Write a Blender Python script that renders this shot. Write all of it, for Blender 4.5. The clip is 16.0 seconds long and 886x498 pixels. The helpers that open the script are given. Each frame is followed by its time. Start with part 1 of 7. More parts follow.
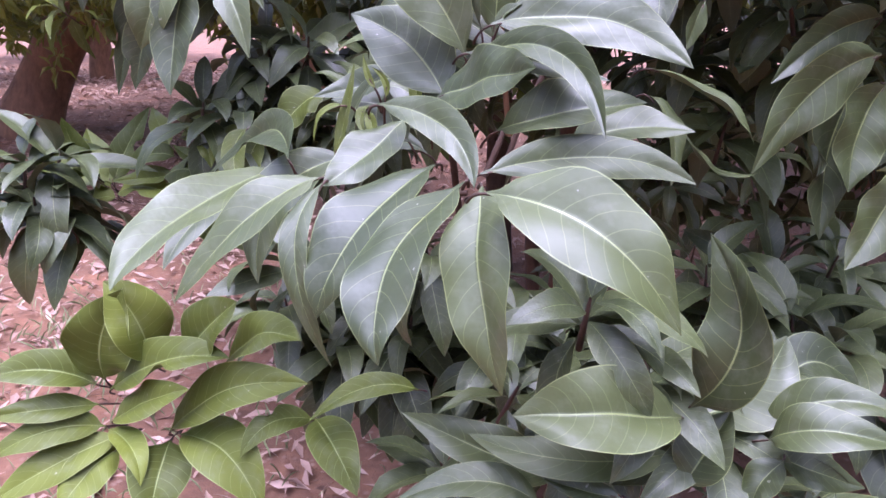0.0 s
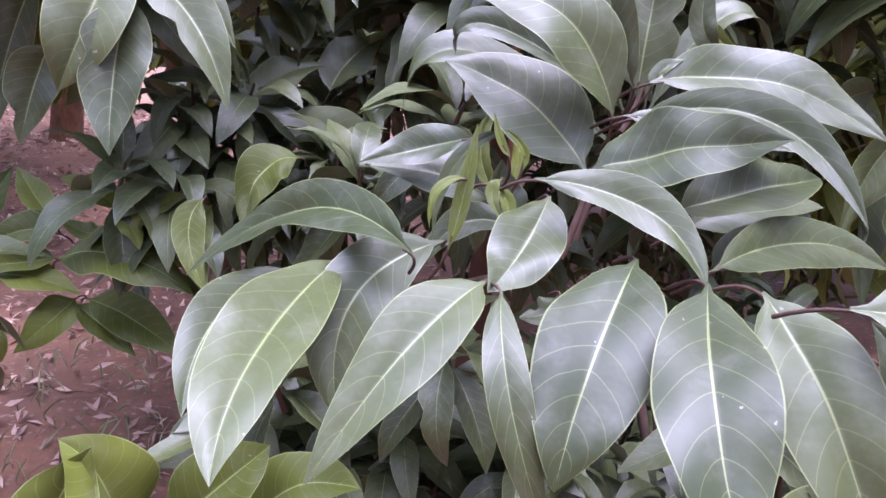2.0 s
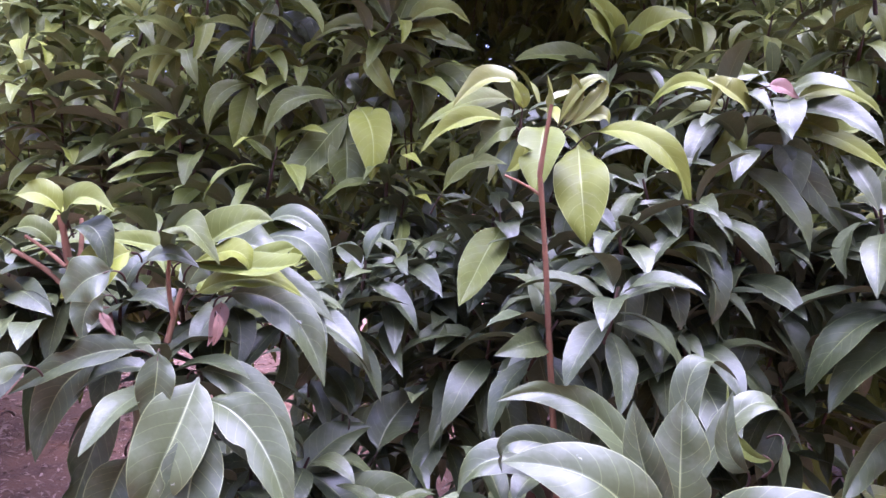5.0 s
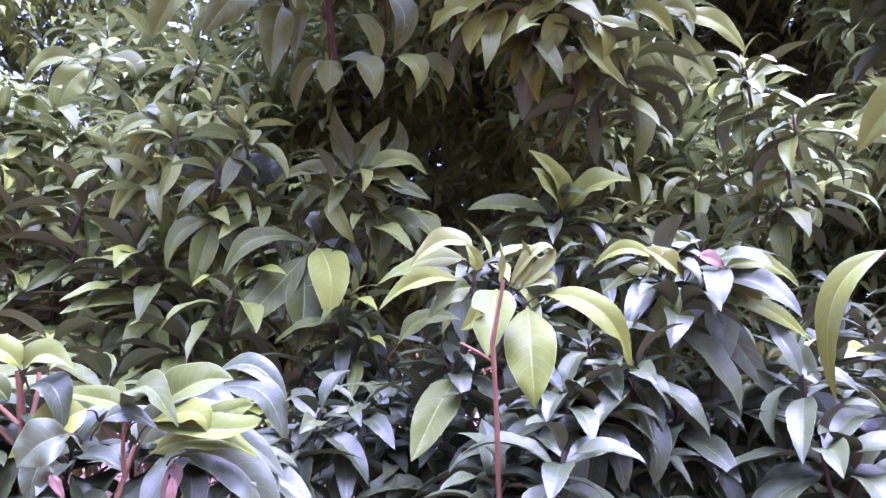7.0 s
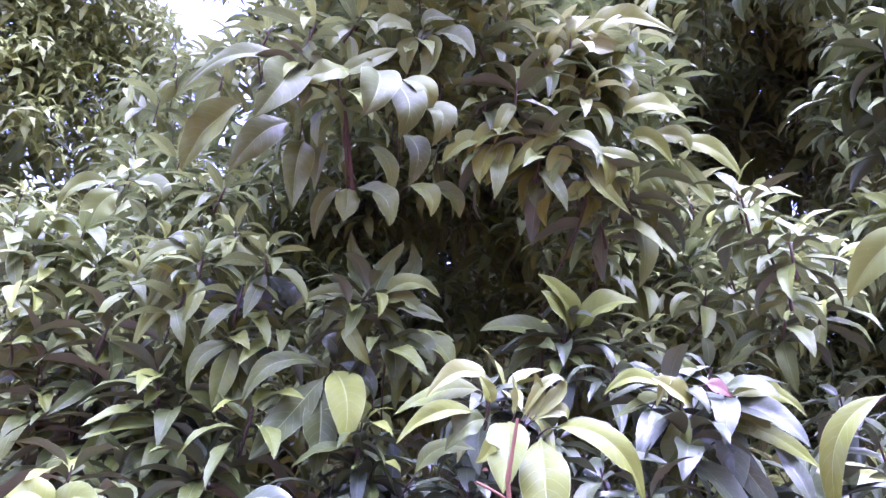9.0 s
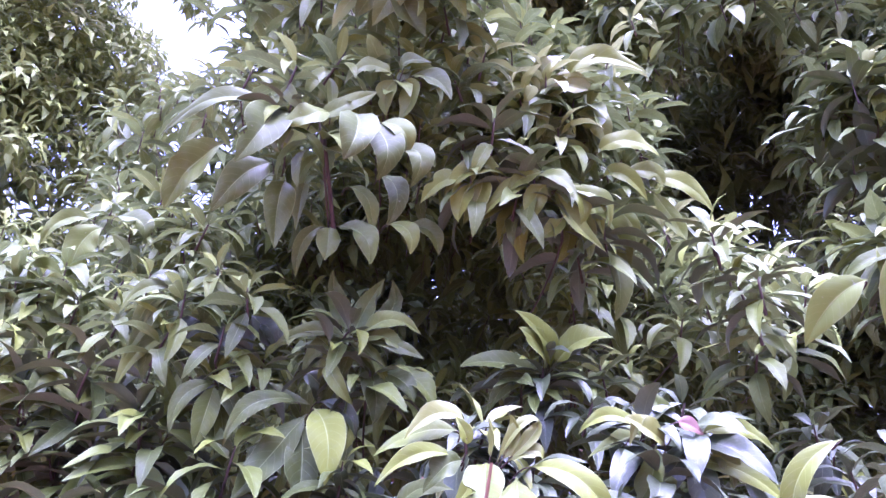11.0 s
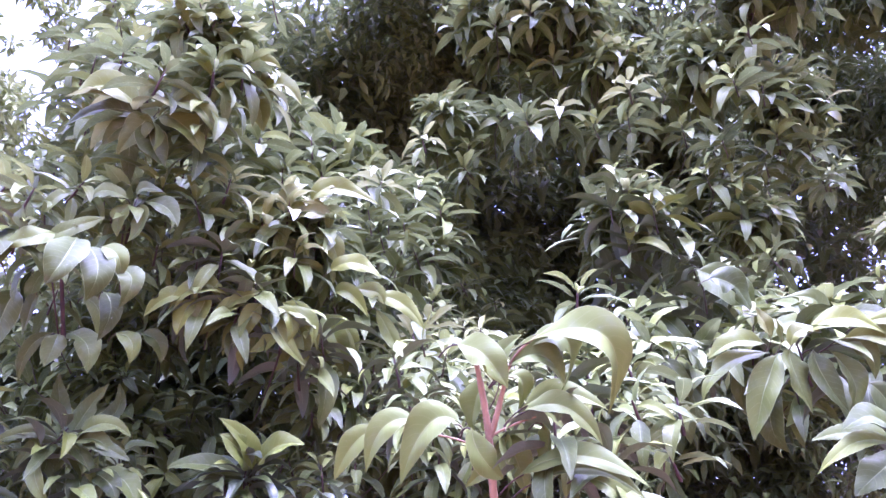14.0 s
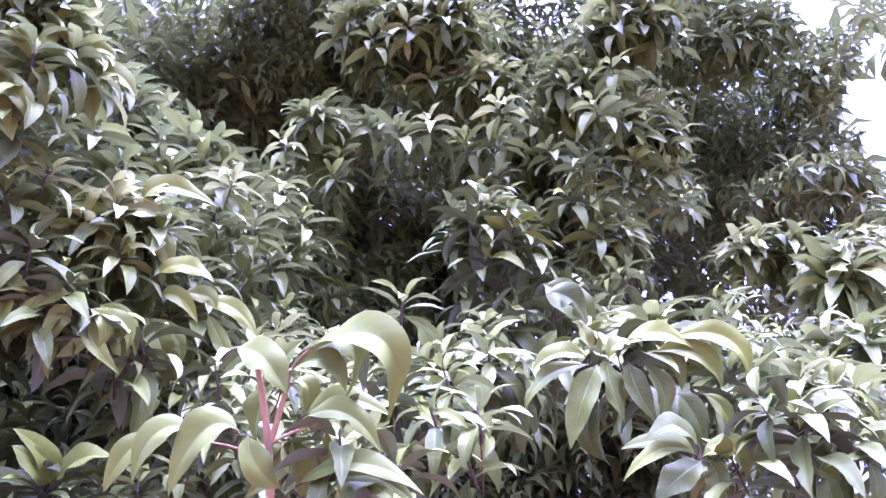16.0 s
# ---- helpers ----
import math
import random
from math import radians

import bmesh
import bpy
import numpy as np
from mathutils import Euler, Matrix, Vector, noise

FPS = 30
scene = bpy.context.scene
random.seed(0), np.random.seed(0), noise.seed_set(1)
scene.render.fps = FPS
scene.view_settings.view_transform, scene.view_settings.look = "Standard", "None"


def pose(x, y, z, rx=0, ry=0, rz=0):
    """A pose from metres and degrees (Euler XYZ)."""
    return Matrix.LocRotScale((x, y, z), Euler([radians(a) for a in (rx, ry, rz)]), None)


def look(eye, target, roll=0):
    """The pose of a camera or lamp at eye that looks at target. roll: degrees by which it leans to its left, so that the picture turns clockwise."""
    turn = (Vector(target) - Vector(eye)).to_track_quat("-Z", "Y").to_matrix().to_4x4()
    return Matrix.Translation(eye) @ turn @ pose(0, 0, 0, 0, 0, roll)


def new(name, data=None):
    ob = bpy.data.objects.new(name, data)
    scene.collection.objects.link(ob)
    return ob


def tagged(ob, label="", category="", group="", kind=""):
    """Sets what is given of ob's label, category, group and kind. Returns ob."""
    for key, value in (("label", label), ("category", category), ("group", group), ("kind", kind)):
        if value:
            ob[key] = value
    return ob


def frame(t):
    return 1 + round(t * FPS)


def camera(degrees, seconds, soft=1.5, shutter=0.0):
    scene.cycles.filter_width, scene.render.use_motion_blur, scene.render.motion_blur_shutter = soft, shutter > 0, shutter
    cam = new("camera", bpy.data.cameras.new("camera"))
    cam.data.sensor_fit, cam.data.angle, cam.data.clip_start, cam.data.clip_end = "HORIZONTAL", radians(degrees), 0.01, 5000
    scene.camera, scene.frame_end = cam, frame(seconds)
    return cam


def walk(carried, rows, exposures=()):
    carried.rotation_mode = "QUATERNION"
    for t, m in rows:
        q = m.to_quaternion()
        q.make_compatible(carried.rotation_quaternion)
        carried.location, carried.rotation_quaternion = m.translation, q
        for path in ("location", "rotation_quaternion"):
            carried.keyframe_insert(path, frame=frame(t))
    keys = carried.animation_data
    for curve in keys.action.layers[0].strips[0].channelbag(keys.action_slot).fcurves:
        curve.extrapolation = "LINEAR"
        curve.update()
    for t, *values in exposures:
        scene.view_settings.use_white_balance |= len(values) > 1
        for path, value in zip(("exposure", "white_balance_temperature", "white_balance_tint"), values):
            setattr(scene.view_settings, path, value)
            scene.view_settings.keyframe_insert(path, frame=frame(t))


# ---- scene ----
cam = camera(65.3, 16.0)
PATH = [
    (0, (0.039, 0.073, 1.198), (0.162, 1.967, 0.568), 0.4),
    (0.5, (0.019, 0.145, 1.187), (0.225, 2.049, 0.61), 0.9),
    (1, (-0.063, 0.179, 1.187), (0.48, 2.035, 0.676), 0.8),
    (1.5, (-0.104, 0.194, 1.185), (0.677, 1.962, 0.672), 1.7),
    (2, (-0.105, 0.198, 1.192), (0.636, 1.994, 0.719), 3.2),
    (2.5, (-0.105, 0.2, 1.193), (0.597, 2.015, 0.734), 3.3),
    (3, (-0.118, 0.199, 1.201), (0.547, 2.037, 0.777), 2.5),
    (3.5, (-0.126, 0.19, 1.232), (0.471, 2.088, 1.032), 0.1),
    (4, (-0.126, 0.188, 1.261), (0.503, 2.085, 1.185), -0.6),
    (4.2, (-0.122, 0.185, 1.273), (0.487, 2.09, 1.253), -0.8),
    (6.3, (-0.137, 0.169, 1.33), (0.673, 1.969, 1.649), 0.6),
    (6.5, (-0.139, 0.164, 1.335), (0.673, 1.957, 1.689), 0.5),
    (7, (-0.144, 0.151, 1.344), (0.652, 1.933, 1.78), 0.3),
    (7.5, (-0.155, 0.137, 1.357), (0.617, 1.91, 1.868), 0.1),
    (8, (-0.157, 0.129, 1.368), (0.621, 1.879, 1.944), -0.5),
    (8.5, (-0.158, 0.127, 1.373), (0.611, 1.856, 2.022), -0.2),
    (9, (-0.164, 0.117, 1.372), (0.578, 1.842, 2.06), -0.0),
    (9.2, (-0.163, 0.116, 1.373), (0.574, 1.836, 2.078), -0.0),
    (11.3, (-0.164, 0.078, 1.395), (0.605, 1.76, 2.155), -1.1),
    (11.5, (-0.145, 0.054, 1.403), (0.615, 1.722, 2.203), -1.2),
    (12, (-0.098, -0.002, 1.405), (0.739, 1.605, 2.251), -0.8),
    (12.5, (-0.077, -0.058, 1.406), (0.829, 1.501, 2.271), -1.1),
    (13, (-0.066, -0.111, 1.405), (0.838, 1.432, 2.299), 0.0),
    (13.5, (-0.031, -0.144, 1.406), (0.891, 1.386, 2.305), -0.3),
    (14, (0.001, -0.169, 1.407), (0.978, 1.332, 2.298), -1.8),
    (14.5, (0.023, -0.184, 1.409), (1.075, 1.256, 2.315), -3.1),
    (15, (0.043, -0.197, 1.404), (1.172, 1.168, 2.332), -3.7),
    (15.5, (0.062, -0.207, 1.402), (1.244, 1.117, 2.326), -4.2),
    (16, (0.075, -0.21, 1.4), (1.292, 1.091, 2.31), -4.2),
]
walk(cam, [(t, look(eye, target, roll)) for t, eye, target, roll in PATH], [(0, 1.76, 5120, 44), (3, 1.83, 5190, 48), (6.5, 2.53, 4700, 62), (9, 2.8, 4580, 70), (13, 2.93, 4540, 74), (16, 3.1, 4510, 76)])

# ---- light ----
world = bpy.data.worlds.new("overcast_sky")
scene.world = world
world.use_nodes = True
wn = world.node_tree
sky = wn.nodes.new("ShaderNodeTexSky")
sky.sky_type = "NISHITA"
sky.sun_disc = False
sky.sun_elevation, sky.sun_rotation = radians(78), radians(170)
sky.air_density, sky.dust_density, sky.ozone_density = 1.4, 5.0, 1.0
pale = wn.nodes.new("ShaderNodeHueSaturation")
pale.inputs["Saturation"].default_value = 0.55
wn.links.new(sky.outputs[0], pale.inputs["Color"])
# an overcast sky: brightest overhead, dimmer at the horizon
heading = wn.nodes.new("ShaderNodeTexCoord")
parts = wn.nodes.new("ShaderNodeSeparateXYZ")
wn.links.new(heading.outputs["Generated"], parts.inputs[0])
height = wn.nodes.new("ShaderNodeMapRange")
height.inputs["To Min"].default_value, height.inputs["To Max"].default_value = 0.55, 1.6
wn.links.new(parts.outputs["Z"], height.inputs["Value"])
dome = wn.nodes.new("ShaderNodeVectorMath")
dome.operation = "SCALE"
wn.links.new(pale.outputs[0], dome.inputs[0])
wn.links.new(height.outputs[0], dome.inputs["Scale"])
wn.links.new(dome.outputs[0], wn.nodes["Background"].inputs[0])
wn.nodes["Background"].inputs[1].default_value = 0.12

sun_data = bpy.data.lights.new("sun", "SUN")
sun_data.energy, sun_data.angle, sun_data.color = 2.1, radians(60), (1.0, 0.97, 0.91)
sun = new("sun", sun_data)
sun.matrix_world = look((0.7, -1.4, 13.0), (0.3, 0.9, 1.4))


# ---- materials ----
def material(name):
    mat = bpy.data.materials.new(name)
    mat.use_nodes = True
    return mat, mat.node_tree.nodes, mat.node_tree.links, mat.node_tree.nodes["Principled BSDF"]


def node(nodes, kind, **values):
    n = nodes.new(kind)
    for key, value in values.items():
        n.inputs[key].default_value = value
    return n


def math_node(nodes, links, op, a, b=0.0):
    n = nodes.new("ShaderNodeMath")
    n.operation = op
    for i, v in enumerate((a, b)):
        if isinstance(v, (int, float)):
            n.inputs[i].default_value = v
        else:
            links.new(v, n.inputs[i])
    return n.outputs[0]


def mix_colour(nodes, links, fac, a, b):
    n = nodes.new("ShaderNodeMix")
    n.data_type = "RGBA"
    for socket, v in ((n.inputs[0], fac), (n.inputs[6], a), (n.inputs[7], b)):
        if isinstance(v, (int, float)):
            socket.default_value = v
        elif isinstance(v, tuple):
            socket.default_value = (*v, 1)
        else:
            links.new(v, socket)
    return n.outputs[2]


def ramp(nodes, links, fac, stops):
    n = nodes.new("ShaderNodeValToRGB")
    while len(n.color_ramp.elements) < len(stops):
        n.color_ramp.elements.new(0.5)
    for e, (p, c) in zip(n.color_ramp.elements, stops):
        e.position, e.color = p, (*c, 1)
    links.new(fac, n.inputs[0])
    return n.outputs[0]


def leaf_material(name, dark, light, rib, rough, through_light, bump=0.3, gloss=1.5):
    """A leathery leaf: pale midrib, faint side veins, pale rim, dust and blotches."""
    mat, nodes, links, shade = material(name)
    uv = nodes.new("ShaderNodeUVMap")
    sep = nodes.new("ShaderNodeSeparateXYZ")
    links.new(uv.outputs[0], sep.inputs[0])
    m = lambda op, a, b=0.0: math_node(nodes, links, op, a, b)
    across = m("ABSOLUTE", m("SUBTRACT", m("MULTIPLY", sep.outputs[0], 2.0), 1.0))
    along = sep.outputs[1]
    info, geo = nodes.new("ShaderNodeObjectInfo"), nodes.new("ShaderNodeNewGeometry")
    rand = m("FRACT", m("ADD", m("MULTIPLY", info.outputs["Random"], 7.31), m("MULTIPLY", geo.outputs["Random Per Island"], 3.77)))
    coord = nodes.new("ShaderNodeTexCoord")
    blotch = node(nodes, "ShaderNodeTexNoise", Scale=28.0, Detail=4.0, Roughness=0.6)
    links.new(coord.outputs["Object"], blotch.inputs["Vector"])
    speck = node(nodes, "ShaderNodeTexNoise", Scale=240.0, Detail=2.0)
    links.new(coord.outputs["Object"], speck.inputs["Vector"])
    tone = m("ADD", m("MULTIPLY", rand, 0.7), m("MULTIPLY", blotch.outputs["Fac"], 0.45))
    base = mix_colour(nodes, links, tone, dark, light)
    # side veins run slanted from the midrib to the rim
    wobble = m("MULTIPLY", blotch.outputs["Fac"], 0.5)
    slant = m("FRACT", m("ADD", wobble, m("SUBTRACT", m("MULTIPLY", along, 10.0), m("MULTIPLY", m("POWER", across, 1.4), 1.7))))
    vein = m("MAXIMUM", 0.0, m("SUBTRACT", 1.0, m("MULTIPLY", m("ABSOLUTE", m("SUBTRACT", slant, 0.5)), 26.0)))
    base = mix_colour(nodes, links, m("MULTIPLY", vein, 0.32), base, rib)
    edge = m("GREATER_THAN", across, 0.97)
    base = mix_colour(nodes, links, m("MULTIPLY", edge, 0.5), base, rib)
    mid_width = m("ADD", 0.010, m("MULTIPLY", m("SUBTRACT", 1.0, along), 0.024))
    middle = m("LESS_THAN", across, mid_width)
    base = mix_colour(nodes, links, m("MULTIPLY", middle, 0.6), base, rib)
    spots = m("GREATER_THAN", speck.outputs["Fac"], 0.765)
    base = mix_colour(nodes, links, m("MULTIPLY", spots, 0.35), base, (0.42, 0.42, 0.32))
    film = node(nodes, "ShaderNodeTexNoise", Scale=60.0, Detail=6.0, Roughness=0.65)
    links.new(coord.outputs["Object"], film.inputs["Vector"])
    veil = m("MINIMUM", 0.5, m("MULTIPLY", m("MAXIMUM", 0.0, m("SUBTRACT", film.outputs["Fac"], 0.5)), 0.75))
    base = mix_colour(nodes, links, veil, base, (0.25, 0.255, 0.20))
    links.new(base, shade.inputs["Base Color"])
    dust = node(nodes, "ShaderNodeTexNoise", Scale=11.0, Detail=3.0, Roughness=0.55)
    links.new(coord.outputs["Object"], dust.inputs["Vector"])
    links.new(m("ADD", rough - 0.25, m("ADD", m("MULTIPLY", blotch.outputs["Fac"], 0.34), m("MULTIPLY", dust.outputs["Fac"], 0.20))), shade.inputs["Roughness"])
    shade.inputs["IOR"].default_value = gloss
    height = m("SUBTRACT", m("MULTIPLY", m("ABSOLUTE", m("SUBTRACT", slant, 0.5)), 0.05), m("MULTIPLY", middle, 0.5))
    height = m("ADD", height, m("ADD", m("MULTIPLY", blotch.outputs["Fac"], 1.5), m("MULTIPLY", dust.outputs["Fac"], 1.4)))
    relief = node(nodes, "ShaderNodeBump", Strength=bump, Distance=0.002)
    links.new(height, relief.inputs["Height"])
    links.new(relief.outputs[0], shade.inputs["Normal"])
    glow = nodes.new("ShaderNodeBsdfTranslucent")
    links.new(mix_colour(nodes, links, 0.55, base, rib), glow.inputs["Color"])
    both = nodes.new("ShaderNodeMixShader")
    both.inputs[0].default_value = through_light
    links.new(shade.outputs[0], both.inputs[1])
    links.new(glow.outputs[0], both.inputs[2])
    links.new(both.outputs[0], nodes["Material Output"].inputs[0])
    return mat


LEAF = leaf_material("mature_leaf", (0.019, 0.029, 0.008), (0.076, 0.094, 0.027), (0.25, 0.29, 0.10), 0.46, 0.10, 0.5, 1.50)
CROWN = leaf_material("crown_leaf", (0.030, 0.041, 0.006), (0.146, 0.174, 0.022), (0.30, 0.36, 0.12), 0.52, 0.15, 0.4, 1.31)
FRESH = leaf_material("fresh_leaf", (0.096, 0.116, 0.009), (0.188, 0.214, 0.022), (0.35, 0.40, 0.13), 0.54, 0.18, 0.4, 1.29)
LEAF_UNDER = leaf_material("leaf_underside", (0.100, 0.120, 0.062), (0.150, 0.172, 0.090), (0.34, 0.36, 0.17), 0.58, 0.28)
YOUNG = leaf_material("young_leaf", (0.140, 0.158, 0.018), (0.245, 0.262, 0.040), (0.40, 0.42, 0.18), 0.42, 0.2)
PALE = leaf_material("pale_leaf", (0.124, 0.156, 0.020), (0.190, 0.228, 0.034), (0.38, 0.40, 0.15), 0.58, 0.36, 0.3, 1.32)
DEAD = leaf_material("dry_leaf", (0.100, 0.045, 0.025), (0.190, 0.095, 0.055), (0.30, 0.16, 0.09), 0.7, 0.08)


def bark_material(name, dark, light, scale, bump):
    mat, nodes, links, shade = material(name)
    coord = nodes.new("ShaderNodeTexCoord")
    stretch = node(nodes, "ShaderNodeMapping", Scale=(scale, scale, scale * 0.35))
    links.new(coord.outputs["Object"], stretch.inputs["Vector"])
    grain = node(nodes, "ShaderNodeTexNoise", Scale=1.0, Detail=8.0, Roughness=0.65)
    links.new(stretch.outputs[0], grain.inputs["Vector"])
    patch = node(nodes, "ShaderNodeTexNoise", Scale=scale * 0.12, Detail=3.0)
    links.new(coord.outputs["Object"], patch.inputs["Vector"])
    fac = math_node(nodes, links, "ADD", math_node(nodes, links, "MULTIPLY", grain.outputs["Fac"], 0.6), math_node(nodes, links, "MULTIPLY", patch.outputs["Fac"], 0.5))
    links.new(ramp(nodes, links, fac, [(0.35, dark), (0.75, light)]), shade.inputs["Base Color"])
    shade.inputs["Roughness"].default_value = 0.85
    relief = node(nodes, "ShaderNodeBump", Strength=0.8, Distance=bump)
    links.new(grain.outputs["Fac"], relief.inputs["Height"])
    links.new(relief.outputs[0], shade.inputs["Normal"])
    return mat


TWIG = bark_material("dark_twig", (0.035, 0.020, 0.011), (0.085, 0.046, 0.026), 160, 0.001)
RED_WOOD = bark_material("reddish_twig", (0.11, 0.050, 0.022), (0.24, 0.12, 0.052), 160, 0.001)
NEW_WOOD = bark_material("pinkish_new_wood", (0.21, 0.128, 0.055), (0.41, 0.27, 0.13), 160, 0.001)
BARK = bark_material("brown_bark", (0.10, 0.052, 0.028), (0.32, 0.165, 0.085), 22, 0.012)


def ground_material():
    mat, nodes, links, shade = material("soil")
    coord = nodes.new("ShaderNodeTexCoord")
    wide = node(nodes, "ShaderNodeTexNoise", Scale=1.1, Detail=9.0, Roughness=0.72)
    fine = node(nodes, "ShaderNodeTexNoise", Scale=26.0, Detail=8.0, Roughness=0.7)
    bits = node(nodes, "ShaderNodeTexVoronoi", Scale=24.0, Randomness=1.0)
    for n in (wide, fine, bits):
        links.new(coord.outputs["Object"], n.inputs["Vector"])
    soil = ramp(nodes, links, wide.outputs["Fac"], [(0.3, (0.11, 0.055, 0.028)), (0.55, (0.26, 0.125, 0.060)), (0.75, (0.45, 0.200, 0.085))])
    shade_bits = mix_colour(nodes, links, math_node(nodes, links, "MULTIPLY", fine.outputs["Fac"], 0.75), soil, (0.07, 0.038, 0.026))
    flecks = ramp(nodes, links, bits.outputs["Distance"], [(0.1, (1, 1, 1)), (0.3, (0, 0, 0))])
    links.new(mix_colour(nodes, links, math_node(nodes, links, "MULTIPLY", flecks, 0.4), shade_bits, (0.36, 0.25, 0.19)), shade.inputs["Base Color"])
    shade.inputs["Roughness"].default_value = 0.95
    relief = node(nodes, "ShaderNodeBump", Strength=0.7, Distance=0.03)
    links.new(fine.outputs["Fac"], relief.inputs["Height"])
    links.new(relief.outputs[0], shade.inputs["Normal"])
    return mat


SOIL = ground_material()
LITTER = leaf_material("fallen_leaf", (0.18, 0.095, 0.062), (0.50, 0.34, 0.25), (0.42, 0.29, 0.20), 0.75, 0.05)
GRASS = leaf_material("weed_blade", (0.10, 0.13, 0.045), (0.22, 0.24, 0.10), (0.28, 0.30, 0.13), 0.6, 0.15)

# ---- leaf shapes ----
rng = np.random.default_rng(7)
def half_width(v):
    """Half of a leaf's width along its length, 1 at the widest: a narrow stalk, a round shoulder, a long drawn-out tip."""
    blade = np.maximum(v - 0.04, 0) / 0.96
    shape = blade ** 0.72 * (1 - blade) ** 1.02
    return 0.03 * (1 - v) + 0.97 * shape / (0.4138 ** 0.72 * 0.5862 ** 1.02)



def unit(v):
    return v / (np.linalg.norm(v, axis=-1, keepdims=True) + 1e-12)


def leaf_surface(spine, lateral, width, fold, wave, seed, nu, two_sided=True, nick=0.0):
    """Verts, faces, uvs and slots of one leaf along a spine (nv+1 points); lateral is the way across it."""
    r = np.random.default_rng(seed)
    nv = len(spine) - 1
    v = np.linspace(0, 1, nv + 1)
    tangent = unit(np.gradient(spine, axis=0))
    lat = unit(lateral - (lateral * tangent).sum(-1, keepdims=True) * tangent)
    normal = np.cross(lat, tangent)
    half = half_width(v) * width / 2
    u = np.linspace(-1, 1, nu + 1)
    u = np.sign(u) * np.abs(u) ** 1.5  # columns crowd towards the creased midrib
    phase = r.uniform(0, 6.28, 4)
    freq = r.uniform(9, 17, 2)
    ripple = np.where(u[None, :] < 0, np.sin(freq[0] * v[:, None] + phase[0]), np.sin(freq[1] * v[:, None] + phase[1]))
    lift = fold * np.abs(u)[None, :] * half[:, None] - 0.12 * width * np.maximum(np.abs(u)[None, :] - 0.55, 0) * np.minimum(1, half[:, None] / width * 3)
    lift = lift + wave * width * ripple * np.abs(u)[None, :] ** 2 * np.minimum(1, half[:, None] / width * 3)
    q = r.uniform(-1, 1, (4, 4)) * (1, 1, 3.1, 1)
    swell = sum(np.sin(4.2 * k[0] * u[None, :] + (5 + 9 * abs(k[1])) * v[:, None] + k[2]) * k[3] for k in q)
    lift = lift + 0.018 * width * swell * np.minimum(1, half[:, None] / width * 3)
    reach = np.repeat(u[None, :], nv + 1, 0) * half[:, None]
    if nick:
        bite = np.exp(-((v - r.uniform(0.45, 0.8)) / 0.07) ** 2) * nick
        reach[:, -1] *= 1 - bite
        reach[:, -2] *= 1 - 0.5 * bite
    top = spine[:, None, :] + lat[:, None, :] * reach[..., None] + normal[:, None, :] * lift[..., None]
    rows, cols = nv + 1, nu + 1
    index = np.arange(rows * cols).reshape(rows, cols)
    quads = np.stack([index[:-1, :-1], index[:-1, 1:], index[1:, 1:], index[1:, :-1]], -1).reshape(-1, 4)
    uv = np.stack(np.broadcast_arrays((u[None, :] + 1) / 2, v[:, None]), -1).reshape(-1, 2)
    verts, faces, slots = top.reshape(-1, 3), quads[:, [0, 3, 2, 1]], np.zeros(len(quads), int)
    if two_sided:
        thick = normal[:, None, :] * (width * 0.012) * (1 - 0.9 * (np.abs(u) > 0.99))[None, :, None]
        under = (top - thick).reshape(-1, 3)
        verts = np.concatenate([verts, under])
        uv = np.concatenate([uv, uv])
        faces = np.concatenate([faces, quads + rows * cols])
        slots = np.concatenate([slots, np.ones(len(quads), int)])
    return verts, faces, uv, slots


def mesh_from(name, verts, faces, uv, slots, materials):
    me = bpy.data.meshes.new(name)
    me.vertices.add(len(verts))
    me.vertices.foreach_set("co", np.ascontiguousarray(verts, dtype=np.float32).ravel())
    me.loops.add(faces.size)
    me.polygons.add(len(faces))
    me.loops.foreach_set("vertex_index", np.ascontiguousarray(faces, dtype=np.int32).ravel())
    me.polygons.foreach_set("loop_start", np.arange(0, faces.size, faces.shape[1], dtype=np.int32))
    me.polygons.foreach_set("material_index", np.ascontiguousarray(slots, dtype=np.int32))
    me.polygons.foreach_set("use_smooth", np.ones(len(faces), bool))
    layer = me.uv_layers.new(name="UVMap")
    layer.data.foreach_set("uv", np.ascontiguousarray(uv[faces.ravel()], dtype=np.float32).ravel())
    for mat in materials:
        me.materials.append(mat)
    me.update(calc_edges=True)
    return me


def join(pieces):
    """Stacks (verts, faces, uv, slots) of many pieces into one set."""
    start, vs, fs, us, ss = 0, [], [], [], []
    for verts, faces, uv, slots in pieces:
        vs.append(verts), fs.append(faces + start), us.append(uv), ss.append(slots)
        start += len(verts)
    return np.concatenate(vs), np.concatenate(fs), np.concatenate(us), np.concatenate(ss)


